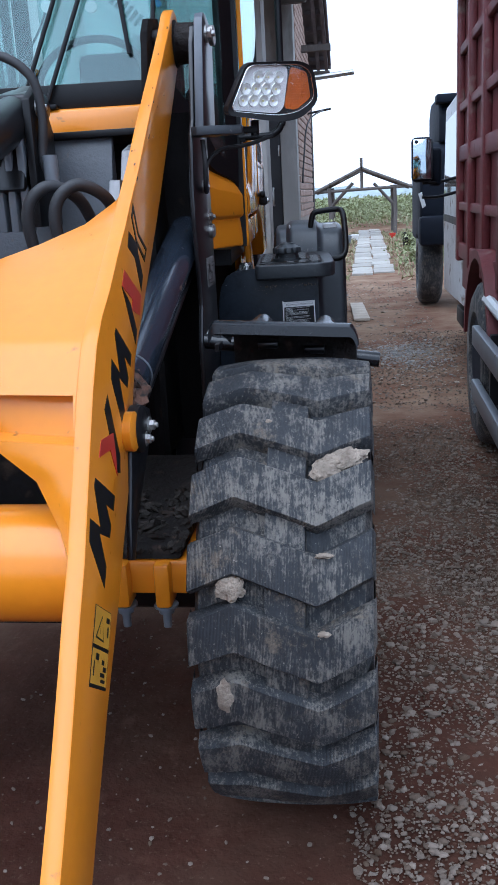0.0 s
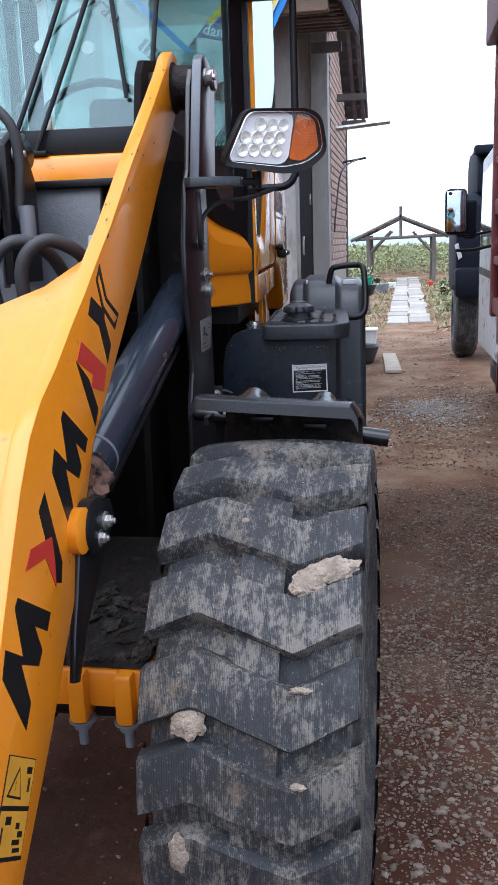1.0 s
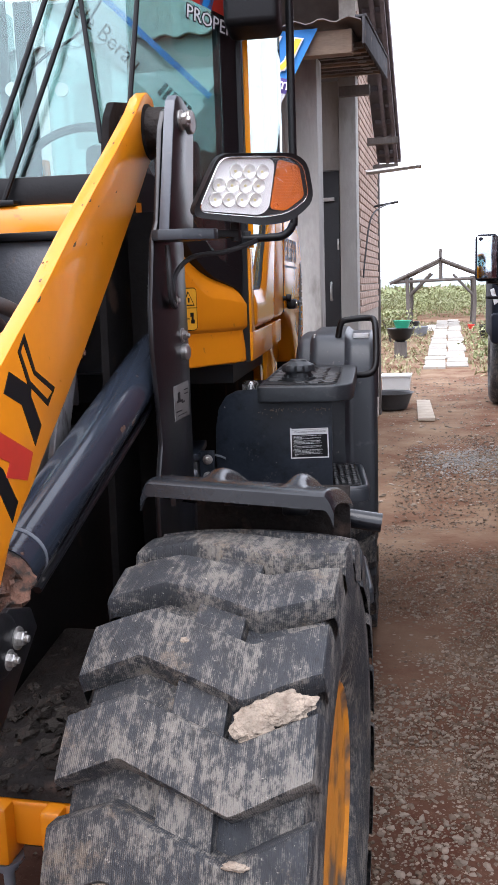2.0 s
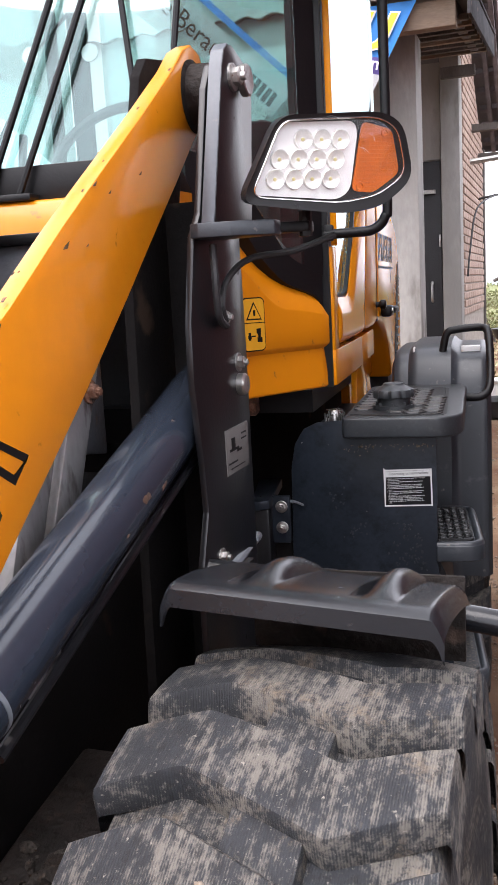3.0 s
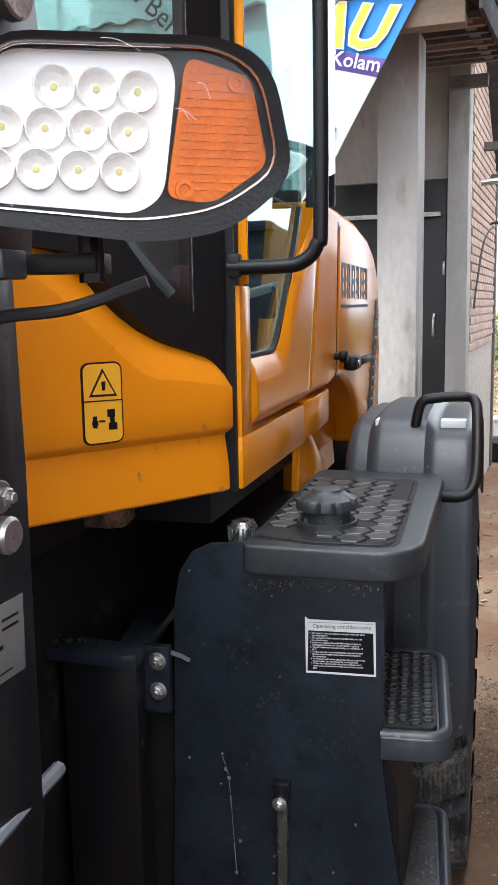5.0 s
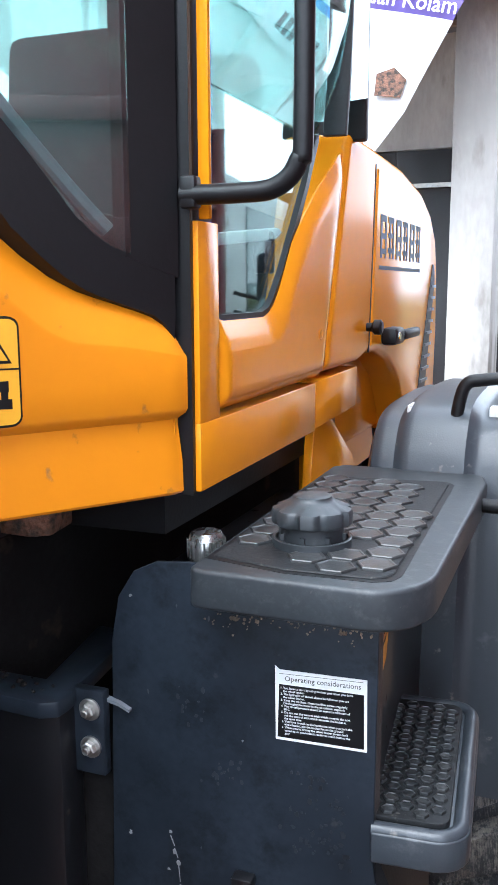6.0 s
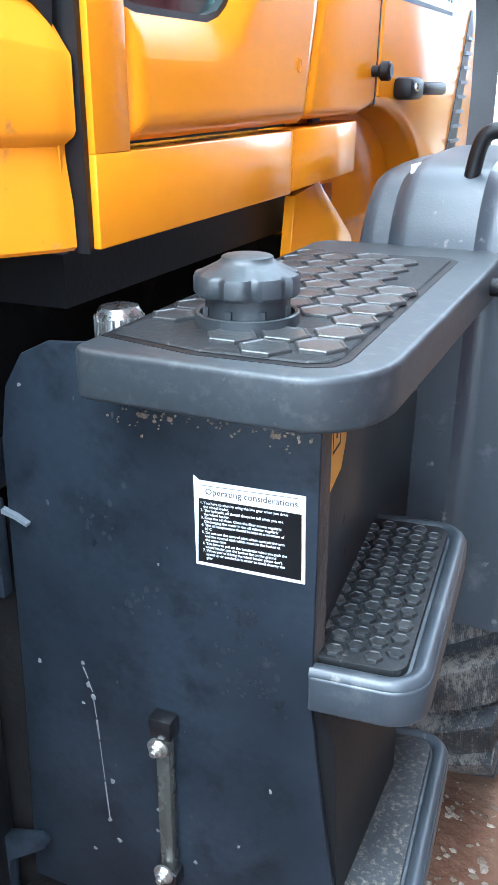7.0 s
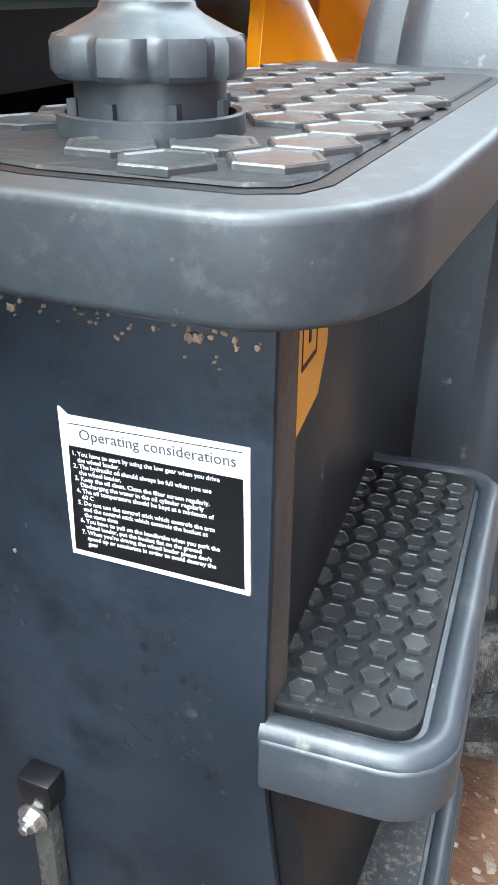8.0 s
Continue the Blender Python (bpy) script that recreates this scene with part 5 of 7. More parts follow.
# front mudguard with its bar
def front_fender(f, sg):
    bm = bmesh.new()
    rows = []
    for i in range(121):
        u = i / 120
        x = 0.035 + 0.372 * u
        edge = min(1.0, min(u, 1 - u) / 0.05)
        drop = 0.03 * (1 - edge) ** 2
        row = []
        for k, (y, z) in enumerate(((1.902, 1.176), (1.905, 1.200), (1.915, 1.206), (1.945, 1.205), (1.98, 1.200), (2.02, 1.192), (2.06, 1.183), (2.10, 1.173), (2.14, 1.162), (2.19, 1.148), (2.24, 1.13))):
            bump = 0.0
            for c in (0.34, 0.78):
                w = (0.0, 0.0, 0.0, 0.0, 0.3, 0.85, 1.0, 1.0, 0.9, 0.6, 0.0)[k]
                bump = max(bump, 0.024 * w * max(0.0, 1 - (abs(u - c) / 0.06) ** 2) ** 0.6) if abs(u - c) < 0.06 else bump
                bump = bump - 0.020 * w if 0.07 <= c - u < 0.11 else bump
            row.append((f(x), y, z - drop - 0.022 * u + bump))
        rows.append(row)
    fe = part("mudguard", thicken(sheet(bm, rows), 0.006), MUDGUARD, L, "slate grey plastic front mudguard")
    part("liner", B(min(f(0.05), f(0.40)), max(f(0.05), f(0.40)), 2.235, 2.243, 0.985, 1.125, 0.002), GRIME, fe, "mud-stained inner liner")
    part("mudguard_bar", tube(bmesh.new(), [(f(-0.045), 2.285, 1.098), (f(0.463), 2.310, 1.022)], 0.022, 20), BARPAINT, L, "dark tube that carries the mudguard")
    for x in (0.152, 0.283):
        z = 1.098 - 0.076 * (x + 0.045) / 0.508
        yb = 2.285 + 0.025 * (x + 0.045) / 0.508
        part("clamp", B(f(x) - 0.028, f(x) + 0.028, yb - 0.1, yb + 0.02, z + 0.015, z + 0.034, 0.003), DARKPAINT, L)
        for e in (-0.03, 0.03):
            part("u_bolt", tube(bmesh.new(), [(f(x + e), yb + 0.03 * math.cos(a), z + 0.03 * math.sin(a)) for a in np.linspace(-0.6, 3.7, 12)], 0.005, 6), BLACKPAINT, L)
        bolt(L, (f(x), yb - 0.02, z + 0.034), (0, 0, 1), 0.009)
    part("stay", B(f(0.0), f(0.0) + 0.012, 2.2, 2.36, 1.08, 1.10), DARKPAINT, L)


front_fender(lambda v: v, 1)
front_fender(mirror, -1)
part("lever_bar", tube(bmesh.new(), [(-0.035, 2.36, 1.075), (-0.062, 2.604, 1.070)], 0.010, 8), GREYSTEEL, L, "worn steel lever")

# headlight on its bracket
def headlight(f, sg):
    p0, u = Vector((f(0.065), 2.267, 1.717)), Vector((sg * 0.781, 0.624, 0))
    flat = Vector((sg * 0.624, -0.781, 0))
    w, nrm = Vector((0, 0, 0.9888)) + 0.1494 * flat, 0.9888 * flat - Vector((0, 0, 0.1494))

    def at(a, b, d=0.0):
        return p0 + u * a * 0.963 + w * b * 0.90 + nrm * d

    def soft(pts, r, k=5):
        out = []
        n = len(pts)
        for i in range(n):
            p, a, b = Vector(pts[i]), Vector(pts[i - 1]), Vector(pts[(i + 1) % n])
            ra = min(r, (a - p).length * 0.45)
            rb = min(r, (b - p).length * 0.45)
            q0, q1 = p + (a - p).normalized() * ra, p + (b - p).normalized() * rb
            for j in range(k):
                t = j / (k - 1)
                out.append(q0 * (1 - t) ** 2 + p * 2 * t * (1 - t) + q1 * t * t)
        return out
    outer = soft([(-0.012, 0.0), (0.18, -0.022), (0.252, -0.010), (0.310, 0.040), (0.286, 0.135), (0.245, 0.157), (0.055, 0.148)], 0.03)
    inner = soft([(0.006, 0.011), (0.172, -0.002), (0.24, 0.010), (0.294, 0.048), (0.274, 0.128), (0.236, 0.147), (0.060, 0.139)], 0.024)
    back = soft([(0.05, 0.02), (0.17, 0.01), (0.22, 0.02), (0.26, 0.06), (0.24, 0.12), (0.2, 0.13), (0.09, 0.125)], 0.03)
    bm = bmesh.new()
    rings = [[at(*p, d) for p in ring] for ring, d in ((inner, -0.014), (inner, 0.004), (outer, 0.006), ([p * 1.0 for p in outer], -0.018), (back, -0.09))]
    vs = [[bm.verts.new(p) for p in r] for r in rings]
    k = len(inner)
    for a, b in zip(vs, vs[1:]):
        for j in range(k):
            bm.faces.new((a[j], a[(j + 1) % k], b[(j + 1) % k], b[j]))
    bm.faces.new(vs[-1])
    bm.faces.new(vs[0])
    h = part("headlight", bm, surf("black_lamp_plastic", (0.009, 0.009, 0.010), 0.30, spec=0.4, var=0.1, scale=20, bump=0.06, bscale=300), L, "black-rimmed headlight with LED field and amber indicator")
    # bright bowl
    def panel(pts, d, name, mt, lab=""):
        bm = bmesh.new()
        vs = [bm.verts.new(at(*p, d)) for p in pts]
        r = bmesh.ops.extrude_face_region(bm, geom=[bm.faces.new(vs)])
        for v in r["geom"]:
            if isinstance(v, bmesh.types.BMVert):
                v.co += nrm * 0.004
        return part(name, bm, mt, h, lab)
    panel(soft([(0.009, 0.014), (0.172, 0.003), (0.195, 0.020), (0.205, 0.122), (0.197, 0.141), (0.063, 0.136)], 0.016), -0.012, "reflector", REFLECT, "reflector bowl, whitened for its bright reflections")
    panel(soft([(0.197, 0.018), (0.238, 0.014), (0.288, 0.050), (0.270, 0.126), (0.213, 0.140)], 0.012), -0.010, "indicator", AMBER, "amber indicator lens")
    ribs = bmesh.new()
    for q in range(15):
        b = 0.026 + 0.0072 * q
        a0, a1 = 0.203 + 0.014 * (b - 0.018) / 0.12, 0.282 - max(0.0, (b - 0.05) * 0.2) - max(0.0, (0.05 - b) * 1.1)
        tube(ribs, [at(a0, b, -0.0055), at(a1, b, -0.0058)], 0.0004, 6)
    part("lens_rib", ribs, AMBER, h)
    for r in range(3):
        for c in range(1 if r == 2 else 0, 4):
            a, b = 0.062 + 0.034 * c + 0.008 * (r - 1), 0.040 + 0.034 * r
            bm = bmesh.new()
            lathe(bm, at(a, b, -0.0085), nrm, [(0.0, 0.0), (0.0008, 0.006), (0.0025, 0.0105), (0.0055, 0.0145), (0.006, 0.0152), (0.005, 0.0162), (0.0, 0.0165)], 16)
            part("led_cup", bm, CUP, h, smooth=False)
            bm = bmesh.new()
            lathe(bm, at(a, b, -0.008), nrm, [(0.0, 0.003), (0.002, 0.003), (0.003, 0.0)], 8)
            part("led_chip", bm, LED, h)
    bm = bmesh.new()
    vs = [bm.verts.new(at(*p, 0.002)) for p in inner]
    c = bm.verts.new(at(0.16, 0.075, 0.012))
    for j in range(k):
        bm.faces.new((vs[j], vs[(j + 1) % k], c))
    cover = part("cover_lens", bm, LENS, h, "clear scratched cover lens")
    cover.visible_shadow = False
    ring = [at(*p, 0.0065) for p in inner] + [at(*inner[0], 0.0065)]
    part("bright_rim", tube(bmesh.new(), ring, 0.0012, 6), CHROME, h, "thin silver rim line")
    # fine scratches on the lens
    r = random.Random(31)
    for q in range(10):
        a, b = (r.uniform(0.21, 0.26), r.uniform(0.08, 0.13)) if q < 3 else (r.uniform(0.02, 0.2), r.uniform(0.01, 0.14))
        da, db = r.uniform(-0.02, 0.02), r.uniform(-0.008, 0.008)
        pts = curve([at(a, b, 0.0125), at(a + da, b + db + 0.004, 0.0125), at(a + da * 1.7, b + db * 2.2, 0.0122)], 4)
        part("scratch", tube(bmesh.new(), pts, 0.0002, 4), WHITE, h)
    part("indicator_screw", lathe(bmesh.new(), at(0.212, 0.026, -0.006), nrm, [(0.0, 0.008), (0.003, 0.008), (0.003, 0.005), (0.001, 0.004), (0.001, 0.0)], 16), AMBER, h)
    part("indicator_screw", lathe(bmesh.new(), at(0.256, 0.120, -0.006), nrm, [(0.0, 0.007), (0.003, 0.007), (0.003, 0.004), (0.001, 0.003), (0.001, 0.0)], 16), AMBER, h)
    # bracket from the tower, and wiring
    part("lamp_bracket", P("z", [(f(-0.046), 2.31), (f(-0.043), 2.288), (f(-0.025), 2.276), (f(0.03), 2.285), (f(0.095), 2.32), (f(0.095), 2.355), (f(-0.02), 2.385), (f(-0.041), 2.385), (f(-0.041), 2.31)], 1.670, 1.694, 0.003), FENDER, L, "dark steel lamp bracket")
    part("lamp_arm", P("z", [(f(0.02), 2.36), (f(0.13), 2.41), (f(0.13), 2.44), (f(0.0), 2.40)], 1.676, 1.694, 0.002), BLACKPAINT, L)
    part("lamp_foot", tube(bmesh.new(), [(f(0.12), 2.42, 1.668), (f(0.12), 2.42, 1.71)], 0.012, 10), BLACKPAINT, L)
    part("cable", tube(bmesh.new(), curve([(f(0.17), 2.43, 1.668), (f(0.10), 2.41, 1.645), (f(0.02), 2.40, 1.635), (f(-0.02), 2.39, 1.60), (f(-0.02), 2.36, 1.555), (f(-0.03), 2.40, 1.53)], 6), 0.006, 8), HOSE, L, "black lamp cable")
    part("cable", tube(bmesh.new(), curve([(f(-0.02), 2.33, 1.66), (f(-0.015), 2.32, 1.60), (f(-0.02), 2.34, 1.54), (f(-0.03), 2.40, 1.52)], 6), 0.007, 8), HOSE, L)


headlight(lambda v: v, 1)
headlight(mirror, -1)

# capacity plate on the tower
pl = part("data_plate", P("x", [(2.39, 1.328), (2.517, 1.330), (2.515, 1.243), (2.392, 1.243)], -0.0425, -0.0405, 0.0004), SILVERFOIL, L, "silver foil plate with a small drawing")
for k, (y0, y1, z0, z1) in enumerate(((2.41, 2.46, 1.285, 1.29), (2.42, 2.44, 1.29, 1.31), (2.45, 2.475, 1.28, 1.285), (2.475, 2.505, 1.31, 1.313), (2.475, 2.505, 1.30, 1.303), (2.40, 2.45, 1.262, 1.265), (2.41, 2.49, 1.252, 1.254))):
    part("bar", B(-0.0405, -0.0400, y0, y1, z0, z1), BLACK, pl)
FRONT = {ob.name for ob in L.children}

# rear axle
tyre(0.178, 4.28, L, phase=0.1)
tyre(mirror(0.178), 4.28, L, flip=True)
part("axle", tube(bmesh.new(), [(mirror(0.1), 4.28, AXLE_Z), (0.1, 4.28, AXLE_Z)], 0.09, 16), BLACKPAINT, L)

# cab nose (both sides)
def along(pts, v):
    """Reads a broken line (a, b) at v."""
    for (a0, b0), (a1, b1) in zip(pts, pts[1:]):
        if v <= a1:
            return b0 + (b1 - b0) * max(0.0, (v - a0) / (a1 - a0))
    return pts[-1][1]


def cab_side(f, sg):
    def nx(y):
        return -0.030 + (y - 3.143) * 0.68

    def span(a, b):
        return min(f(a), f(b)), max(f(a), f(b))
    top = [(2.80, 1.735), (2.86, 1.732), (2.915, 1.725), (2.936, 1.713), (2.952, 1.688), (2.968, 1.661), (2.997, 1.628), (3.021, 1.604), (3.045, 1.587), (3.063, 1.579), (3.104, 1.563), (3.122, 1.555), (3.134, 1.544), (3.141, 1.530), (3.144, 1.51)]
    shelf = [(2.80, 1.715), (2.87, 1.665), (2.99, 1.536), (3.02, 1.522), (3.08, 1.514), (3.144, 1.498)]
    ys = sorted({y for y, z in top} | {2.83, 2.87, 2.885, 2.90, 2.98, 3.008, 3.033, 3.075, 3.09})
    rows = []
    for y in ys:
        zt, zl, zc = along(top, y), along(shelf, y), 1.421
        g = 0.0 if y < 3.138 else 0.004
        lean = 0.42 * max(0.0, zt - zl)
        x = nx(y) - g
        col = [(x - lean - 0.030, zt), (x - lean - 0.005, zt - 0.001), (x - lean, zt - 0.006)]
        for k in (0.35, 0.7, 0.88, 0.97, 1.0, 1.04, 1.12):
            z = zt - 0.006 + (zl - zt + 0.006) * k
            t = min(1.0, k)
            col.append((x - lean * (1 - t) - (0.0008 if 0.9 < k < 1.05 else 0.0), z))
        col += [(x, 1.47), (x, zc + 0.010), (x - 0.003, zc + 0.004), (x - 0.016, zc - 0.005), (x - 0.015, zc - 0.012), (x - 0.009, 1.36), (x - 0.008, 1.319), (x - 0.012, 1.315), (x - 0.05, 1.315)]
        e = 0.008 * max(0.0, y - 3.09) / 0.054
        rows.append([(f(a + 0.5 * e), y + e, z) for a, z in col])
    part("nose_panel", thicken(sheet(bmesh.new(), rows), 0.005), YELLOW, L, "glossy yellow nose panel below the cab")
    part("nose_end", P("y", [(f(-0.045), 1.316), (f(-0.045), 1.50), (f(-0.30), 1.6), (f(-0.30), 1.316)], 3.145, 3.154), YELLOW, L)
    part("nose_front", P("x", [(2.79, 1.315), (2.80, 1.73), (2.83, 1.73), (2.83, 1.315)], *span(-0.26, -0.36)), YELLOW, L)

    # quarter window: dark trim and glass
    def pane(pts, d0, d1, name, mt, lab=""):
        bm = bmesh.new()
        a = [bm.verts.new((f(nx(y) + d0), y, z)) for y, z in pts]
        b = [bm.verts.new((f(nx(y) + d1), y, z)) for y, z in pts]
        k = len(pts)
        bm.faces.new(a), bm.faces.new(b[::-1])
        for i in range(k):
            bm.faces.new((a[i], b[i], b[(i + 1) % k], a[(i + 1) % k]))
        return part(name, bm, mt, L, lab)
    low = [(2.80, 1.89), (2.88, 1.862), (2.945, 1.80), (2.985, 1.745), (3.013, 1.704), (3.034, 1.672), (3.052, 1.652), (3.072, 1.637), (3.093, 1.628)]
    q = pane(low + [(3.093, 2.66), (2.80, 2.66)], -0.016, -0.012, "quarter_window", PANE, "tinted quarter window")
    q.visible_shadow = False
    edge = [(y, z - 0.004) for y, z in top if y > 2.85]
    pane([(2.80, 1.735)] + edge + [(3.146, 1.55), (3.146, 1.64), (3.093, 1.628)] + low[::-1][1:], -0.055, -0.014, "window_trim", BLACKPAINT, "black window trim")
    pane([(3.088, 1.625), (3.150, 1.60), (3.150, 2.70), (3.088, 2.70)], -0.03, -0.0135, "corner_pillar", BLACKPAINT, "black cab pillar")
    # pale inner roll bar behind the quarter glass
    part("grab_bar", tube(bmesh.new(), curve([(f(-0.30), 2.95, 1.98), (f(-0.24), 3.02, 1.84), (f(-0.17), 3.09, 1.72), (f(-0.13), 3.13, 1.66)], 6), 0.011, 10), GREYSTEEL, L, "grey bar behind the quarter window")
    # gap seal between nose and door
    part("seal", B(*span(-0.024, -0.06), 3.155, 3.163, 1.312, 2.7), BLACKPAINT, L)
    # door post, door, sill
    part("door_post", B(*span(-0.0165, -0.07), 3.164, 3.231, 1.408, 1.672, 0.0015), ORANGE, L)
    part("door_post", B(*span(-0.024, -0.07), 3.164, 3.225, 1.672, 2.7, 0.003), BLACKPAINT, L)
    part("sill", P("x", [(3.164, 1.315), (3.164, 1.409), (3.231, 1.408), (3.692, 1.411), (3.692, 1.319)], *span(-0.016, -0.08), 0.003), ORANGE, L, "yellow cab sill")
    part("sill", P("x", [(3.702, 1.321), (3.702, 1.411), (4.018, 1.416), (4.010, 1.328)], *span(-0.018, -0.08), 0.004), ORANGE, L, "yellow cab sill")
    # door skin round its window
    rows = []
    door = [(3.217, 1.424, 1.545), (3.220, 1.420, 1.545), (3.225, 1.418, 1.545), (3.231, 1.417, 1.545), (3.241, 1.417, 1.543), (3.256, 1.417, 1.541), (3.34, 1.417, 1.541), (3.43, 1.418, 1.541), (3.462, 1.418, 1.549), (3.485, 1.418, 1.562), (3.508, 1.418, 1.583), (3.525, 1.419, 1.603), (3.55, 1.419, 1.633), (3.575, 1.419, 1.663), (3.61, 1.419, 1.706), (3.65, 1.420, 1.755),
            (3.69, 1.420, 1.80), (3.71, 1.420, 1.825), (3.725, 1.420, 1.845), (3.733, 1.420, 1.85), (3.738, 1.420, 1.85)]
    for y, z0, z1 in door:
        slant = 0.158 * max(0.0, y - 3.58) / 0.158
        side = max(0.0, min(1.0, min((y - 3.217) / 0.022, (3.738 - y) / 0.02)))
        row = []
        for h in (0, 0.004, 0.010, 0.018, 0.03, 0.06, 0.09, None, -0.06, -0.045, -0.03, -0.018, -0.008, 0.0):
            if h is None:
                z = z0 * 0.4 + z1 * 0.6
            else:
                z = z0 + min(h, (z1 - z0) * 0.5) if len(row) < 7 else z1 + max(h, -(z1 - z0) * 0.35)
            up, dn = min(1.0, (z - z0) / 0.02), min(1.0, (z1 - z) / 0.055)
            bulge = 0.016 * math.sin(0.5 * math.pi * max(0, min(up, side))) * (0.1 + 0.9 * math.sin(0.5 * math.pi * max(0, dn)))
            t = (z - 1.418) / 0.436
            row.append((f(-0.026 + bulge), y + slant * t + 0.018 * max(0.0, min(1.0, (3.30 - y) / 0.083)), z))
        rows.append(row)
    dr = part("cab_door", thicken(sheet(bmesh.new(), rows), 0.006), ORANGE, L, "glossy yellow cab door with tinted window")
    part("door_return", B(*span(-0.032, -0.06), 3.240, 3.73, 1.425, 1.52), BLACKPAINT, dr)
    win = [(3.242, 1.553), (3.27, 1.549), (3.43, 1.549), (3.462, 1.556), (3.487, 1.572), (3.53, 1.614), (3.594, 1.690), (3.66, 1.770), (3.72, 1.86), (3.242, 1.86)]
    g = part("window", P("x", win, *span(-0.042, -0.038)), PANE, dr, "tinted door window")
    g.visible_shadow = False
    rows = [[(f(a + (b - a) * u), y0 + (y1 - y0) * u, z) for u in (0, 0.25, 0.5, 0.75, 1.0)] for z, y0, y1, a, b in ((1.858, 3.236, 3.722, -0.040, -0.036), (1.90, 3.22, 3.74, -0.034, -0.022), (1.97, 3.205, 3.757, -0.022, 0.0), (2.06, 3.196, 3.768, -0.014, 0.014), (2.16, 3.194, 3.772, -0.012, 0.020), (2.64, 3.194, 3.772, -0.012, 0.020))]
    g = part("window", thicken(sheet(bmesh.new(), rows), 0.004), PANE, dr, "tinted upper door window, bright with sky")
    g.visible_shadow = False
    part("door_frame", P("x", [(3.735, 1.86), (3.752, 1.86), (3.775, 1.97), (3.788, 2.10), (3.788, 2.66), (3.774, 2.66), (3.773, 2.10), (3.760, 1.97)], *span(-0.02, 0.023), 0.002), BLACKPAINT, dr, "black rear edge of the door window")
    g = part("rear_pane", P("x", [(3.795, 1.93), (3.93, 1.96), (3.93, 2.64), (3.795, 2.64)], *span(0.012, 0.016)), PANE, L, "tinted rear side window")
    g.visible_shadow = False
    part("window_seal", P("x", win[:9] + [(3.735, 1.865), (3.735, 1.85), (3.674, 1.762), (3.606, 1.681), (3.541, 1.605), (3.494, 1.562), (3.464, 1.546), (3.43, 1.539), (3.27, 1.539), (3.236, 1.545)], *span(-0.038, -0.027)), BLACKPAINT, dr)
    part("window_bar", P("x", [(3.225, 1.640), (3.225, 1.658), (3.575, 1.688), (3.60, 1.682), (3.565, 1.668)], *span(-0.060, -0.050), 0.003), CRATEWHITE, dr, "white bar inside the door window")
    part("window_catch", B(*span(-0.08, -0.045), 3.527, 3.547, 1.61, 1.68, 0.006), BLACKPAINT, dr)
    part("door_trim", B(*span(-0.020, -0.004), 3.172, 3.181, 1.674, 2.66, 0.002), ORANGE, dr)
    for y, z in ((3.70, 1.50),):
        part("lock_oval", lathe(bmesh.new(), (f(-0.0095), y, z), (sg, 0, 0), [(0, 0.010), (0.0012, 0.010), (0.0014, 0.008), (0.0006, 0.007), (0.0006, 0)], 20), ORANGE, dr)
    # rear quarter and engine hood
    hood = [(3.748, 1.424), (4.02, 1.424), (4.10, 1.437), (4.20, 1.432), (4.33, 1.402), (4.41, 1.366), (4.468, 1.326), (4.53, 1.25), (4.555, 1.19), (5.02, 1.19), (5.045, 1.45), (5.03, 1.63), (4.985, 1.735),
            (4.89, 1.805), (4.72, 1.855), (4.45, 1.885), (4.10, 1.895), (3.913, 1.895), (3.86, 1.742), (3.80, 1.568)]
    part("engine_hood", P("x", hood, *span(-0.014, -0.16), 0.018, 4), ORANGE, L, "glossy yellow engine hood")
    part("hood_seam", P("x", [(4.100, 1.44), (4.105, 1.44), (4.145, 1.86), (4.140, 1.86)], *span(-0.016, -0.0125)), BLACKPAINT, L)
    part("hood_bead", tube(bmesh.new(), [(f(-0.014), 4.118, 1.455), (f(-0.014), 4.158, 1.85)], 0.004, 8), ORANGE, L)
    part("wheel_arch", P("x", [(3.95, 1.12), (3.95, 1.42), (4.10, 1.43), (4.33, 1.395), (4.47, 1.315), (4.56, 1.12)], *span(-0.10, -0.13)), ORANGE, L, "shaded yellow panel in the wheel arch")
    part("frame_gusset", P("x", [(3.76, 1.10), (3.80, 1.305), (3.915, 1.318), (4.11, 1.20), (4.18, 1.10)], *span(-0.05, -0.07), 0.003), ORANGE, L)
    lv = part("louvre", P("x", [(4.715, 1.25), (4.83, 1.25), (4.968, 1.60), (4.955, 1.655), (4.93, 1.655)], *span(-0.016, -0.0115)), BLACKPAINT, L, "black slatted vent")
    for k in range(10):
        z = 1.27 + 0.035 * k
        y = 4.722 + (z - 1.25) * 0.53
        part("slat", B(*span(-0.0115, -0.006), y, y + 0.115 - 0.005 * k, z, z + 0.008), GREYSTEEL, lv)
    hd = part("hood_handle", B(*span(-0.014, 0.026), 4.225, 4.325, 1.448, 1.490, 0.010), BLACKPAINT, L, "black latch handle")
    part("latch_key", tube(bmesh.new(), [(f(0.005), 4.25, 1.47), (f(0.030), 4.25, 1.47)], 0.009, 10), CHROME, hd)
    part("latch_grip", B(*span(0.008, 0.030), 4.325, 4.52, 1.456, 1.482, 0.009), BLACKPAINT, hd)
    bm = bmesh.new()
    lathe(bm, (f(-0.014), 4.085, 1.498), (sg, 0, 0), [(0, 0.010), (0.012, 0.010), (0.018, 0.017), (0.032, 0.017), (0.036, 0.012)], 20)
    part("door_stop", bm, BLACKPAINT, L, "black rubber door stop")
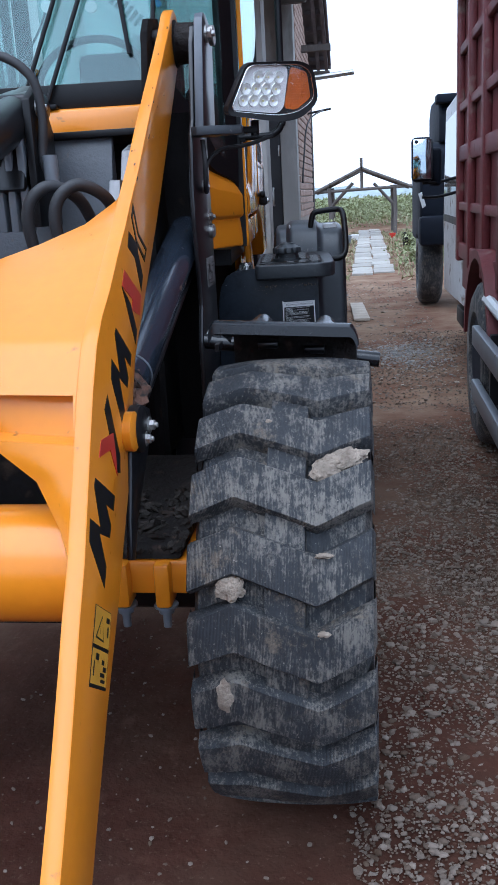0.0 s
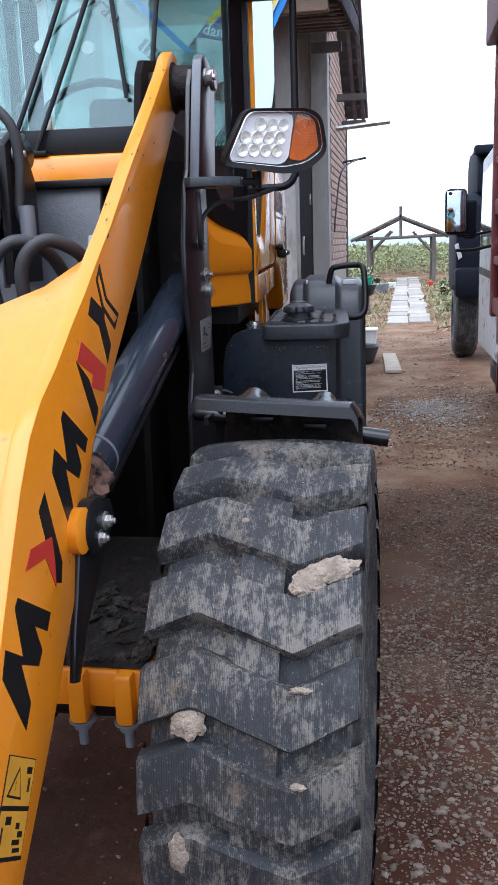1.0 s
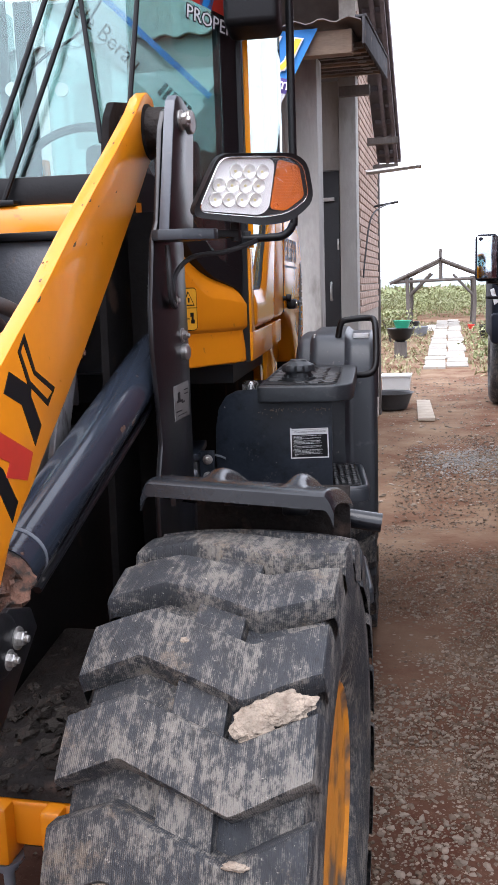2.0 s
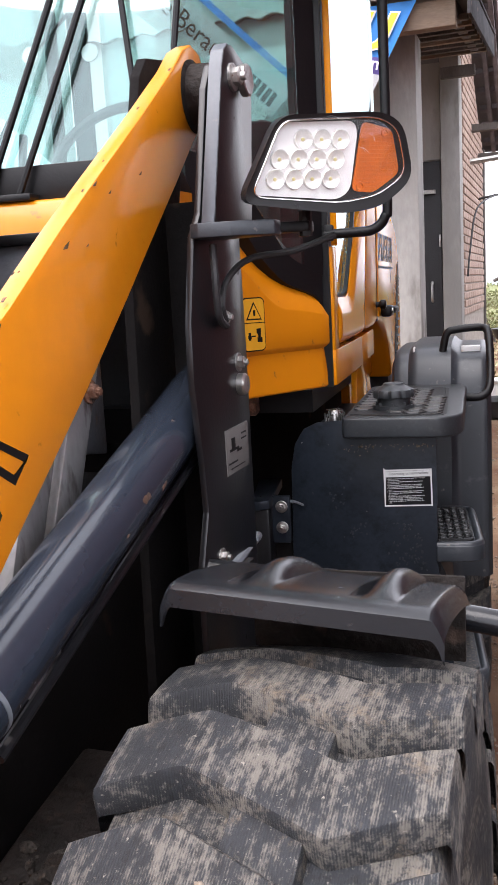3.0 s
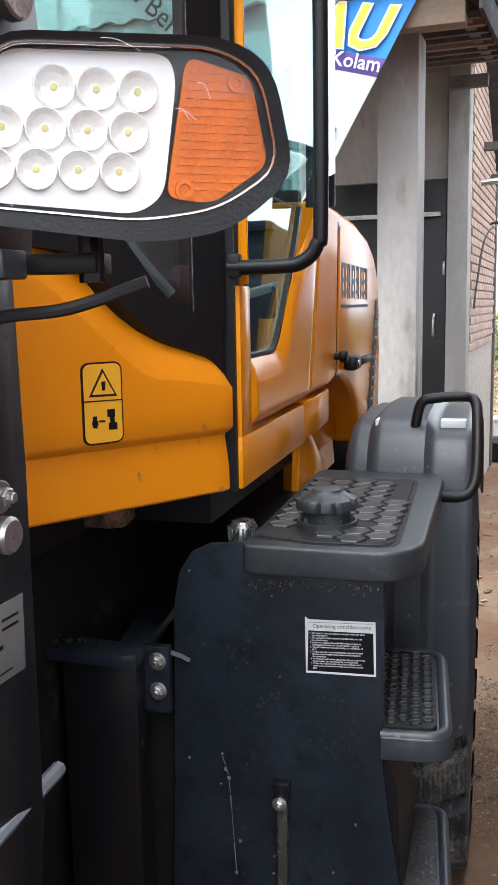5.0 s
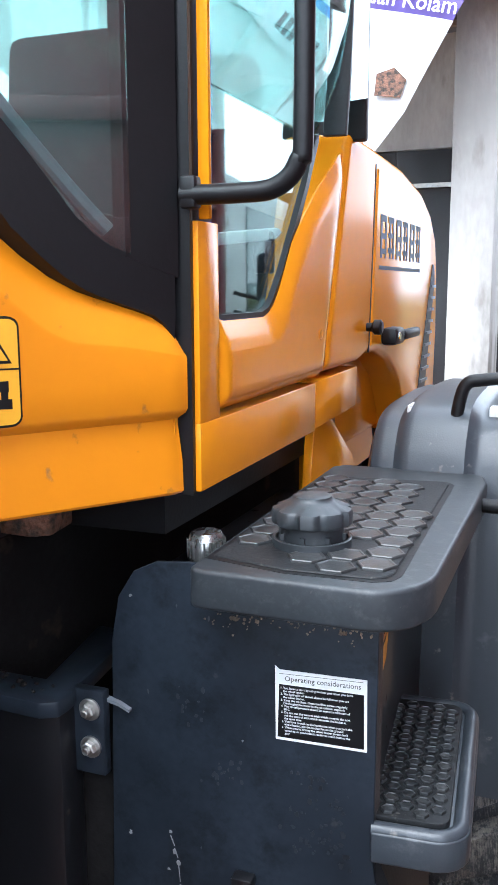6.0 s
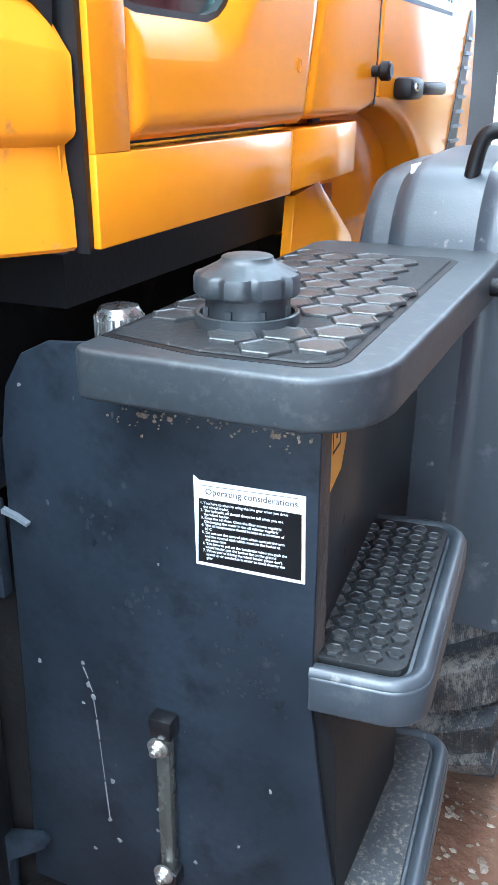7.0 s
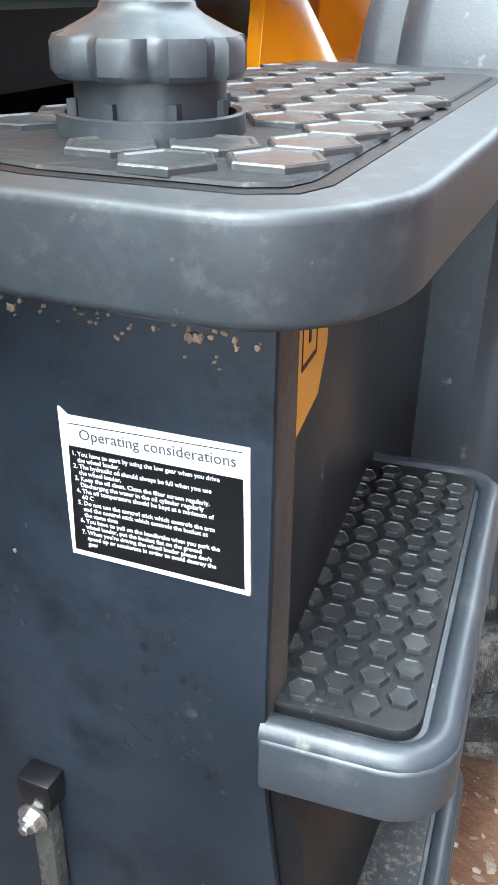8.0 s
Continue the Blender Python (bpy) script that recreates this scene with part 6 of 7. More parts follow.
    # brand decal as plain blocks
    dk = part("decal", B(*span(-0.0137, -0.0130), 4.19, 4.72, 1.628, 1.637), BLACK, L, "black block decal on the hood")
    for k in range(3):
        y = 4.20 + 0.18 * k
        for a, b, c, d in ((0, 0.018, 0.0, 0.10), (0.05, 0.066, 0.0, 0.10), (0.018, 0.05, 0.085, 0.10), (0.018, 0.05, 0.045, 0.058), (0.018, 0.05, 0.01, 0.022), (0.085, 0.15, 0.086, 0.10), (0.085, 0.15, 0.05, 0.062), (0.085, 0.15, 0.014, 0.026), (0.10, 0.116, 0.0, 0.10), (0.135, 0.15, 0.0, 0.10)):
            part("bar", B(*span(-0.0137, -0.0130), y + a, y + b, 1.655 + c, 1.655 + d), BLACK, dk)
    # grab tube on the corner pillar
    part("grab_tube", tube(bmesh.new(), curve([(f(-0.03), 3.146, 1.702), (f(0.05), 3.146, 1.702), (f(0.095), 3.146, 1.707), (f(0.123), 3.146, 1.735), (f(0.130), 3.146, 1.80), (f(0.130), 3.146, 2.3), (f(0.130), 3.146, 3.0)], 8), 0.0125, 14), BLACKPAINT, L, "black grab tube beside the door")
    part("tube_foot", B(*span(-0.030, -0.008), 3.135, 3.158, 1.685, 1.725, 0.004), BLACKPAINT, L)
    part("wing_mirror", P("x", [(2.98, 2.29), (3.10, 2.27), (3.10, 2.6), (2.98, 2.6)], *span(-0.045, 0.115), 0.02, 3), BLACKPAINT, L, "black wing mirror housing")
    part("amber_marker", B(*span(-0.06, -0.02), 3.985, 4.05, 1.885, 2.10, 0.006), ORANGE, L)
    part("rear_pillar", B(*span(-0.06, 0.012), 3.932, 3.96, 1.88, 2.7, 0.006), BLACKPAINT, L)


cab_side(lambda v: v, 1)
cab_side(mirror, -1)
# cab front and shell
part("cowl", P("x", [(2.60, 1.705), (2.62, 1.785), (2.80, 1.80), (2.80, 1.70)], mirror(-0.262), -0.262, 0.01), YELLOW, L, "yellow cowl below the windscreen")
part("cowl_trim", P("x", [(2.66, 1.788), (2.66, 1.862), (2.70, 1.862), (2.80, 1.79)], mirror(-0.262), -0.262, 0.004), BLACKPAINT, L, "black lower windscreen edge")
ws = part("windscreen", P("x", [(2.675, 1.855), (2.681, 1.855), (2.81, 2.70), (2.804, 2.70)], mirror(-0.262), -0.262), PANE, L, "tinted windscreen")
ws.visible_shadow = False
for x, z in ((-0.587, 2.10), (-0.447, 2.09)):
    bm = bmesh.new()
    lathe(bm, (x, 2.684 + (z - 1.855) * 0.153, z), (0, 0.98, -0.15), [(0, 0.019), (0.004, 0.019), (0.006, 0.016), (0.006, 0.0)], 24)
    part("suction_disc", bm, WHITE, L, "white suction disc inside the windscreen")
part("cord", tube(bmesh.new(), curve([(-0.70, 2.75, 1.93), (-0.62, 2.74, 2.04), (-0.587, 2.735, 2.10), (-0.50, 2.745, 2.18), (-0.40, 2.76, 2.24), (-0.33, 2.77, 2.33)], 5), 0.004, 6), HOSE, L, "thin black cord inside the windscreen")
part("roof", B(mirror(-0.02), -0.02, 2.72, 4.0, 2.70, 2.84, 0.04, 3), YELLOW, L)
part("floor", B(mirror(-0.30), -0.30, 2.75, 3.18, 1.24, 1.32), BLACKPAINT, L)
part("floor", B(mirror(-0.09), -0.09, 3.2, 4.1, 1.24, 1.30), BLACKPAINT, L)
part("rear_wall", B(mirror(-0.09), -0.09, 3.98, 4.02, 1.30, 1.93), INTERIOR, L)
rw = part("rear_window", B(mirror(-0.09), -0.09, 3.995, 4.0, 1.93, 2.70), PANE, L)
rw.visible_shadow = False
part("engine_cover", P("y", [(mirror(-0.09), 1.2), (-0.09, 1.2), (-0.09, 1.80), (-0.2, 1.87), (mirror(-0.2), 1.87), (mirror(-0.09), 1.80)], 4.03, 4.97, 0.02), ORANGE, L)
st = part("seat", P("x", [(3.35, 1.55), (3.35, 1.72), (3.75, 1.70), (3.80, 2.12), (3.90, 2.12), (3.90, 1.55)], -0.75, -0.30, 0.03), INTERIOR, L, "dark driver's seat")
part("dashboard", P("x", [(2.82, 1.3), (2.80, 1.80), (2.98, 1.84), (3.0, 1.3)], mirror(-0.30), -0.30, 0.02), INTERIOR, L)
bm = bmesh.new()
ring = [(-0.55 + 0.19 * math.cos(a), 3.12 + 0.1 * math.sin(a), 1.93 + 0.15 * math.sin(a)) for a in np.linspace(0, 2 * math.pi, 40)]
part("steering_wheel", tube(bm, ring, 0.014, 8), HOSE, L)
for x, y0 in ((-0.68, 2.645), (-0.60, 2.64)):
    part("wiper", tube(bmesh.new(), [(x, y0, 1.80), (x + 0.12, y0 + 0.045, 2.1), (x + 0.24, y0 + 0.10, 2.42)], 0.0075, 8), BLACKPAINT, L, "black windscreen wiper")
for x0, x1 in ((-0.33, -0.42), (-0.26, -0.20)):
    part("wiper_blade", tube(bmesh.new(), [(x0, 2.67, 1.94), (x1, 2.77, 2.6)], 0.007, 8), BLACKPAINT, L)
part("wiper_foot", B(-0.70, -0.56, 2.61, 2.655, 1.785, 1.80, 0.004), BLACKPAINT, L)

# ---- fuel tank side with lid and steps ----
plate = [(-0.165, 0.44), (-0.150, 0.75), (-0.142, 1.10), (-0.130, 1.165), (-0.105, 1.205), (-0.07, 1.222), (-0.02, 1.226), (0.238, 1.226), (0.236, 0.93), (0.237, 0.84), (0.250, 0.73), (0.270, 0.60), (0.282, 0.44)]
tank = part("fuel_tank", P("y", plate, 3.130, 3.138, 0.0015), TANKPAINT, L, "dark grey steel fuel tank front plate, scratched")
# Side takes the darker tower paint to stand in for shade under the lid.
part("tank_body", P("z", [(-0.10, 3.138), (0.2315, 3.138), (0.192, 3.55), (0.192, 3.75), (-0.10, 3.75)], 0.5, 1.190, 0.004), DARKPAINT, L, "fuel tank, side paint darkened for shade")
part("edge_strip", P("x", [(3.1385, 0.88), (3.1385, 1.197), (3.172, 1.197), (3.172, 0.88)], 0.2295, 0.2345), surf("dusty_edge", (0.07, 0.058, 0.05), 0.6, var=0.3, scale=12), tank)
lid_outline = [(0.006, 3.074), (0.014, 3.064), (0.034, 3.061), (0.225, 3.058), (0.243, 3.0595), (0.258, 3.065), (0.271, 3.0735), (0.282, 3.084), (0.291, 3.097), (0.298, 3.113), (0.303, 3.130), (0.305, 3.15), (0.303, 3.70), (0.292, 3.755), (0.27, 3.775), (0.02, 3.775), (0.002, 3.75)]
lid = part("tank_lid", P("z", lid_outline, 1.190, 1.242, 0.011, 4), PLASTIC, L, "grey moulded plastic tank cover")
mat_outline = [(0.020, 3.20), (0.020, 3.118), (0.128, 3.094), (0.232, 3.098), (0.250, 3.108), (0.256, 3.126), (0.243, 3.648), (0.230, 3.668), (0.020, 3.640)]
mat = part("tread_mat", P("z", mat_outline, 1.2415, 1.2450, 0.002, 1), MATDARK, L, "grey rubber tread mat with hexagon studs")
part("mat_groove", P("z", [(0.0125, 3.11), (0.126, 3.085), (0.236, 3.089), (0.258, 3.101), (0.2655, 3.124), (0.252, 3.654), (0.235, 3.678), (0.0125, 3.65)], 1.2405, 1.2426), BLACKPAINT, lid)
stud = hexagon(0.0268, 0.0042)
for i in range(5):
    for j in range(11):
        x, y = 0.047 + 0.0455 * i, 3.146 + 0.0525 * j - (0.026 if i % 2 else 0)
        if y < 3.63 and x < 0.236 - 0.022 * (y - 3.1) and y > 3.128 + (0.022 if i == 0 else 0) - (0.014 if i in (2, 3, 4) else 0) and math.hypot(x - 0.125, y - 3.212) > 0.062:
            o = new("hex_stud", stud)
            o.matrix_basis = pose(x, y, 1.2446, 0, 0, 0)
            hang(o, mat)
cc = (0.125, 3.212, 1.243)
bm = bmesh.new()
lathe(bm, cc, (0, 0, 1), [(0.0, 0.054), (0.013, 0.054), (0.014, 0.052), (0.013, 0.049), (0.007, 0.048), (0.007, 0.043), (0.034, 0.043)], 40)
neck = part("filler_neck", bm, PLASTIC, L, "grey filler neck")
for k in range(8):
    a = k * math.pi / 4
    part("neck_rib", B(cc[0] + 0.044 * math.cos(a) - .003, cc[0] + 0.044 * math.cos(a) + .003, cc[1] + 0.044 * math.sin(a) - .003, cc[1] + 0.044 * math.sin(a) + .003, 1.250, 1.264), PLASTIC, neck)
bm = bmesh.new()
n = 64
rings = []
for h, r in ((0.032, 0.046), (0.032, 0.0528), (0.035, 0.055), (0.049, 0.055), (0.053, 0.053), (0.055, 0.047), (0.063, 0.031), (0.066, 0.027), (0.069, 0.026), (0.070, 0.024)):
    wave = 0.11 if r > 0.052 else 0.03 if r > 0.0465 else 0.0
    rings.append([bm.verts.new((cc[0] + r * (1 - wave * (0.5 - 0.5 * math.tanh(4 * math.cos(a * 9) + 2.2))) * math.cos(a), cc[1] + r * (1 - wave * (0.5 - 0.5 * math.tanh(4 * math.cos(a * 9) + 2.2))) * math.sin(a), cc[2] + h)) for a in (2 * math.pi * j / n for j in range(n))])
for a, b in zip(rings, rings[1:]):
    for j in range(n):
        bm.faces.new((a[j], a[(j + 1) % n], b[(j + 1) % n], b[j]))
bm.faces.new(rings[-1]), bm.faces.new(rings[0])
part("filler_cap", bm, PLASTIC, L, "grey ribbed plastic filler cap")
bm = bmesh.new()
lathe(bm, (-0.036, 3.222, 1.16), (0, 0, 1), [(0, 0.02), (0.045, 0.02), (0.046, 0.027), (0.075, 0.027), (0.084, 0.022), (0.087, 0.0)], 28)
part("breather_cap", bm, surf("satin_steel", (0.36, 0.355, 0.34), 0.26, metal=0.9, var=0.12, scale=40, bump=0.03), L, "satin steel breather cap")
for k in range(20):
    a = k * math.pi / 10
    part("cap_rib", tube(bmesh.new(), [(-0.036 + 0.0268 * math.cos(a), 3.222 + 0.0268 * math.sin(a), 1.209), (-0.036 + 0.0268 * math.cos(a), 3.222 + 0.0268 * math.sin(a), 1.234)], 0.0018, 6), STEEL, L)
part("breather_pipe", tube(bmesh.new(), [(-0.036, 3.222, 1.0), (-0.036, 3.222, 1.17)], 0.012, 10), BLACKPAINT, L)


def step(x0, x1, y0, y1, z, name, studs, xin):
    """A moulded boarding step: a tray with a rounded raised lip on three sides and a tread mat in it."""
    r = 0.046
    arc = [radians(a) for a in (0, 15, 30, 45, 60, 75, 90)]
    pts = [(xin, y0)] + [(x1 - r + r * math.sin(a), y0 + r - r * math.cos(a)) for a in arc] + [(x1 - r + r * math.cos(a), y1 - r + r * math.sin(a)) for a in arc] + [(x0, y1), (x0, y0 + 0.03), (xin, y0 + 0.03)]
    s = part(name, P("z", pts, z - 0.050, z - 0.0065, 0.0035, 3), FENDER, L, "slate grey moulded boarding step")
    q, m = 0.0125, r - 0.0125
    rim = [(xin, y0 + q, z - 0.0085)] + [(x1 - r + m * math.sin(a), y0 + r - m * math.cos(a), z - 0.0085) for a in arc] + [(x1 - r + m * math.cos(a), y1 - r + m * math.sin(a), z - 0.0085) for a in arc] + [(x0 + 0.004, y1 - q, z - 0.0085)]
    part("step_lip", tube(bmesh.new(), rim, 0.0110, 16), FENDER, s)
    q2, m2 = 0.027, r - 0.027
    ins = [(x0 + 0.004, y0 + q2)] + [(x1 - r + m2 * math.sin(a), y0 + r - m2 * math.cos(a)) for a in arc] + [(x1 - r + m2 * math.cos(a), y1 - r + m2 * math.sin(a)) for a in arc] + [(x0 + 0.004, y1 - q2)]
    tm = part("tread_mat", P("z", ins, z - 0.013, z + 0.0030, 0.002, 2), MATDARK if studs else DUSTMAT, L, "grey tread mat with hexagon studs")
    if studs:
        small = hexagon(0.0104, 0.0046)
        j, y = 0, y0 + q2 + 0.014
        while y < y1 - q2 - 0.010:
            for i in range(6):
                x = x1 - q2 - 0.016 - 0.0425 * i + (0.0 if j % 2 else -0.02125)
                if x > x0 + 0.01:
                    o = new("hex_stud", small)
                    o.matrix_basis = pose(x, y, z + 0.0028, 0, 0, 0)
                    hang(o, tm)
            y += 0.0142
            j += 1
    for o in (s, tm):
        o.matrix_basis = Matrix.Translation((0.30, y0, 0)) @ Matrix.Rotation(radians(4.8), 4, "Z") @ Matrix.Translation((-0.30, -y0, 0))
    return s


step(0.185, 0.358, 3.128, 3.53, 0.902, "step", True, 0.2335)
step(0.262, 0.368, 3.09, 3.50, 0.565, "step", False, 0.262)
part("step_plate", P("y", [(0.236, 0.45), (0.236, 0.86), (0.262, 0.80), (0.27, 0.62), (0.27, 0.45)], 3.14, 3.40), BLACKPAINT, L)
# sight gauge on the tank front
g = part("sight_gauge", B(0.044, 0.074, 3.108, 3.130, 0.765, 0.792, 0.003), DARKPAINT, L, "level gauge with steel bolts")
part("gauge_tube", B(0.050, 0.068, 3.113, 3.128, 0.56, 0.765, 0.002), surf("dull_glass", (0.05, 0.05, 0.045), 0.25, var=0.3, scale=20), g)
part("gauge_foot", B(0.044, 0.074, 3.108, 3.130, 0.535, 0.56, 0.003), DARKPAINT, g)
bolt(g, (0.056, 3.110, 0.752), (0, -1, 0), 0.009)
bolt(g, (0.056, 3.110, 0.556), (0, -1, 0), 0.009)
# hinge bracket between tank and frame box
part("valve_box", B(-0.345, -0.196, 3.075, 3.135, 0.25, 1.002, 0.008), DARKPAINT, L, "black steel box behind the tower")
part("box_lid", P("z", [(-0.42, 3.064), (-0.215, 3.053), (-0.192, 3.066), (-0.190, 3.09), (-0.215, 3.33), (-0.285, 3.335), (-0.250, 3.125), (-0.42, 3.125)], 1.003, 1.028, 0.004), TANKPAINT, L, "dusty slate angled flange on the frame box")
part("support_block", P("z", [(-0.325, 3.105), (-0.25, 3.10), (-0.225, 3.12), (-0.235, 3.19), (-0.325, 3.19)], 1.245, 1.309, 0.006), RUST, L, "rusty cab mount block under the nose")
tagged(part("mud", lumps(26, -0.41, -0.22, 3.07, 3.12, lambda y: 1.029, 0.006, 12), GRIME, L, "crumbs of mud on the flange"), kind="stuff")
# Added near-black plate that fills the gap beside the tank with shade.
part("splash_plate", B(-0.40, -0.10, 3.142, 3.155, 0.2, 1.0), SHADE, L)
hb = part("bracket", B(-0.20, -0.148, 3.112, 3.130, 0.90, 1.028, 0.003), TANKPAINT, L)
for z in (1.0, 0.943):
    bolt(hb, (-0.170, 3.112, z), (0, -1, 0), 0.011)
hb = part("bracket", P("y", [(-0.27, 0.46), (-0.20, 0.51), (-0.14, 0.53), (-0.13, 0.515), (-0.19, 0.47), (-0.2, 0.36), (-0.27, 0.36)], 3.110, 3.130, 0.003), TANKPAINT, L)
for x, z in ((-0.225, 0.45), (-0.225, 0.395)):
    bolt(hb, (x, 3.110, z), (0, -1, 0), 0.012)
part("mud_cake", P("y", [(-0.2, 0.34), (-0.19, 0.405), (-0.15, 0.42), (-0.11, 0.405), (-0.05, 0.395), (0.0, 0.36), (0.02, 0.33)], 3.105, 3.15, 0.012), GRIME, L, "caked mud along the lower edge")
part("weld_tab", P("y", [(-0.163, 1.013), (-0.130, 1.006), (-0.114, 0.999), (-0.113, 1.003), (-0.130, 1.011), (-0.160, 1.018)], 3.122, 3.131), GREYSTEEL, tank)
# chips and scrapes on the tank plate
CHIP = surf("bare_chip", (0.17, 0.17, 0.17), 0.7, var=0.3)
r = random.Random(9)


def fleck(x, z, w, h, depth=3.1292, mt=CHIP, name="paint_chip"):
    """A ragged spot on the tank's front plate."""
    pts = []
    for k in range(9):
        a = 2 * math.pi * k / 9
        e = r.uniform(0.55, 1.1)
        pts.append((x + w * e * math.cos(a), z + h * e * math.sin(a)))
    part(name, P("y", pts, depth, 3.1302), mt, tank)


line = [(-0.056, 0.819), (-0.050, 0.800), (-0.045, 0.782), (-0.042, 0.745), (-0.040, 0.712), (-0.0365, 0.65), (-0.033, 0.587)]
for (xa, za), (xb, zb) in zip(line, line[1:]):
    w = r.uniform(0.0005, 0.0014)
    part("scratch", P("y", [(xa - w, za), (xa + w, za), (xb + w * 0.6, zb + 0.004), (xb - w * 0.6, zb + 0.004)], 3.1294, 3.1302), CHIP, tank)
for x, z, w, h in ((-0.056, 0.825, 0.003, 0.003), (-0.050, 0.795, 0.003, 0.005), (-0.044, 0.778, 0.005, 0.005), (-0.06, 0.765, 0.003, 0.002), (-0.033, 0.59, 0.003, 0.006), (-0.02, 0.56, 0.004, 0.004), (-0.06, 0.53, 0.004, 0.003),
                   (-0.025, 0.655, 0.003, 0.005), (0.04, 0.635, 0.003, 0.003), (0.038, 0.6, 0.003, 0.003), (-0.12, 0.81, 0.003, 0.004), (0.055, 0.985, 0.0015, 0.002), (0.09, 0.57, 0.003, 0.003), (-0.11, 1.17, 0.003, 0.003), (0.19, 0.72, 0.002, 0.004), (0.15, 0.62, 0.002, 0.003)):
    fleck(x, z, w, h)
CAKE = surf("tan_mud_spot", (0.20, 0.15, 0.105), 0.95, var=0.5, scale=60, bump=0.5)
for k in range(55):
    x = 0.0 + 0.23 * r.random()
    w = r.uniform(0.0006, 0.0022)
    fleck(x, 1.163 - abs(r.gauss(0, 0.010)), w, w * r.uniform(0.6, 1.3), 3.1284, CAKE, "mud_spot")

for k in range(9):
    w = r.uniform(0.0014, 0.0034)
    fleck(r.choice((0.04, 0.075, 0.12, 0.19, 0.235)) + r.gauss(0, 0.008), 1.160 - w, w, w * 1.2, 3.1275, CAKE, "mud_spot")
# dull wiped patches and dusty smears
WIPE = surf("wiped_paint", (0.0105, 0.0135, 0.0188), 0.45, var=0.4, scale=60, bump=0.02)
SMEAR = surf("dusty_smear", (0.034, 0.038, 0.044), 0.7, var=0.4, scale=50, bump=0.05)
for k in range(90):
    c = r.choice(((0.155, 0.935), (0.175, 0.905), (0.135, 0.865), (0.19, 0.855), (0.03, 0.93), (-0.03, 1.03)))
    w = r.uniform(0.001, 0.0042)
    fleck(c[0] + r.gauss(0, 0.016), c[1] + r.gauss(0, 0.018), w, w * r.uniform(0.8, 1.6), 3.1296, WIPE, "wiped_patch")
for k in range(16):
    w = r.uniform(0.0008, 0.002)
    fleck(r.uniform(-0.12, 0.22), r.uniform(0.55, 1.17), w, w * r.uniform(0.5, 2.5), 3.1297, SMEAR, "dust_smear")

# notice on the tank
lab = part("notice", P("y", [(0.0985, 1.003), (0.226, 1.001), (0.229, 1.100), (0.108, 1.102), (0.102, 1.107)], 3.1284, 3.1302), WHITE, L, "white-edged black notice with operating rules")
part("black_field", P("y", [(0.1015, 1.007), (0.2225, 1.005), (0.2245, 1.080), (0.1070, 1.082)], 3.1279, 3.1286), BLACK, lab)
for a, b, c, d in ((0.1080, 0.2245, 1.0968, 1.0972),):
    part("line", B(a, b, 3.1279, 3.1286, c, d), BLACK, lab)
lettering("inscription", "Operating considerations", 0.0103, pose(0.1150, 3.1282, 1.0872, 90, 0, 0), surf("grey_print", (0.07, 0.07, 0.075), 0.5, bump=0), lab, "grey heading", depth=0.0002)
rules = """1. You have to start by using the low gear when you drive
   the wheel loader.
2. The hydraulic oil should always be full when you use
   the wheel loader.
3. Keep the oil clean. Clean the filter screen regularly.
   Discharging the water in the oil cylinder regularly
4. The oil temperature should be kept at a minimum of
   60 C
5. Do not use the control stick which controls the arm
   and the control stick which controls the bucket at
   the same time
6. You have to pull on the handbrake when you park the
   wheel loader, put the bucket flat on the ground
7. When you're driving the wheel loader please don't
   speed up or accelerate in order to avoid destroy the
   gear"""
lettering("inscription", rules, 0.0043, pose(0.1085, 3.1278, 1.0760, 90, 0, 0), WHITE, lab, "white small print", depth=0.00015, bold=0.00006)
turn = Matrix.Translation((0.1035, 3.13, 1.0945)) @ Matrix.Rotation(radians(-2.6), 4, "Y") @ Matrix.Diagonal((0.965, 1, 0.985, 1)) @ Matrix.Translation((-0.104, -3.13, -1.101))
for o in (lab, *lab.children):
    o.data.transform(turn)
# yellow sticker on the tank side
sk = part("sticker", P("x", [(3.180, 1.080), (3.180, 1.1895), (3.256, 1.1895), (3.256, 1.115), (3.236, 1.088)], 0.2330, 0.2346), SIGNYELLOW, L, "yellow warning sticker")
slant = Matrix.Translation((0.2315, 3.138, 0)) @ Matrix.Rotation(radians(5.5), 4, "Z") @ Matrix.Translation((-0.2315, -3.138, 0))
for a, b, c, d in ((3.185, 3.222, 1.14, 1.143), (3.185, 3.222, 1.172, 1.175), (3.185, 3.188, 1.14, 1.175), (3.219, 3.222, 1.14, 1.175), (3.2, 3.207, 1.153, 1.163), (3.18, 3.228, 1.185, 1.193)):
    part("bar", B(0.2344, 0.2351, a + 0.006, b + 0.004, c - 0.02, d - 0.02), BLACK, sk)
sk.matrix_basis = slant

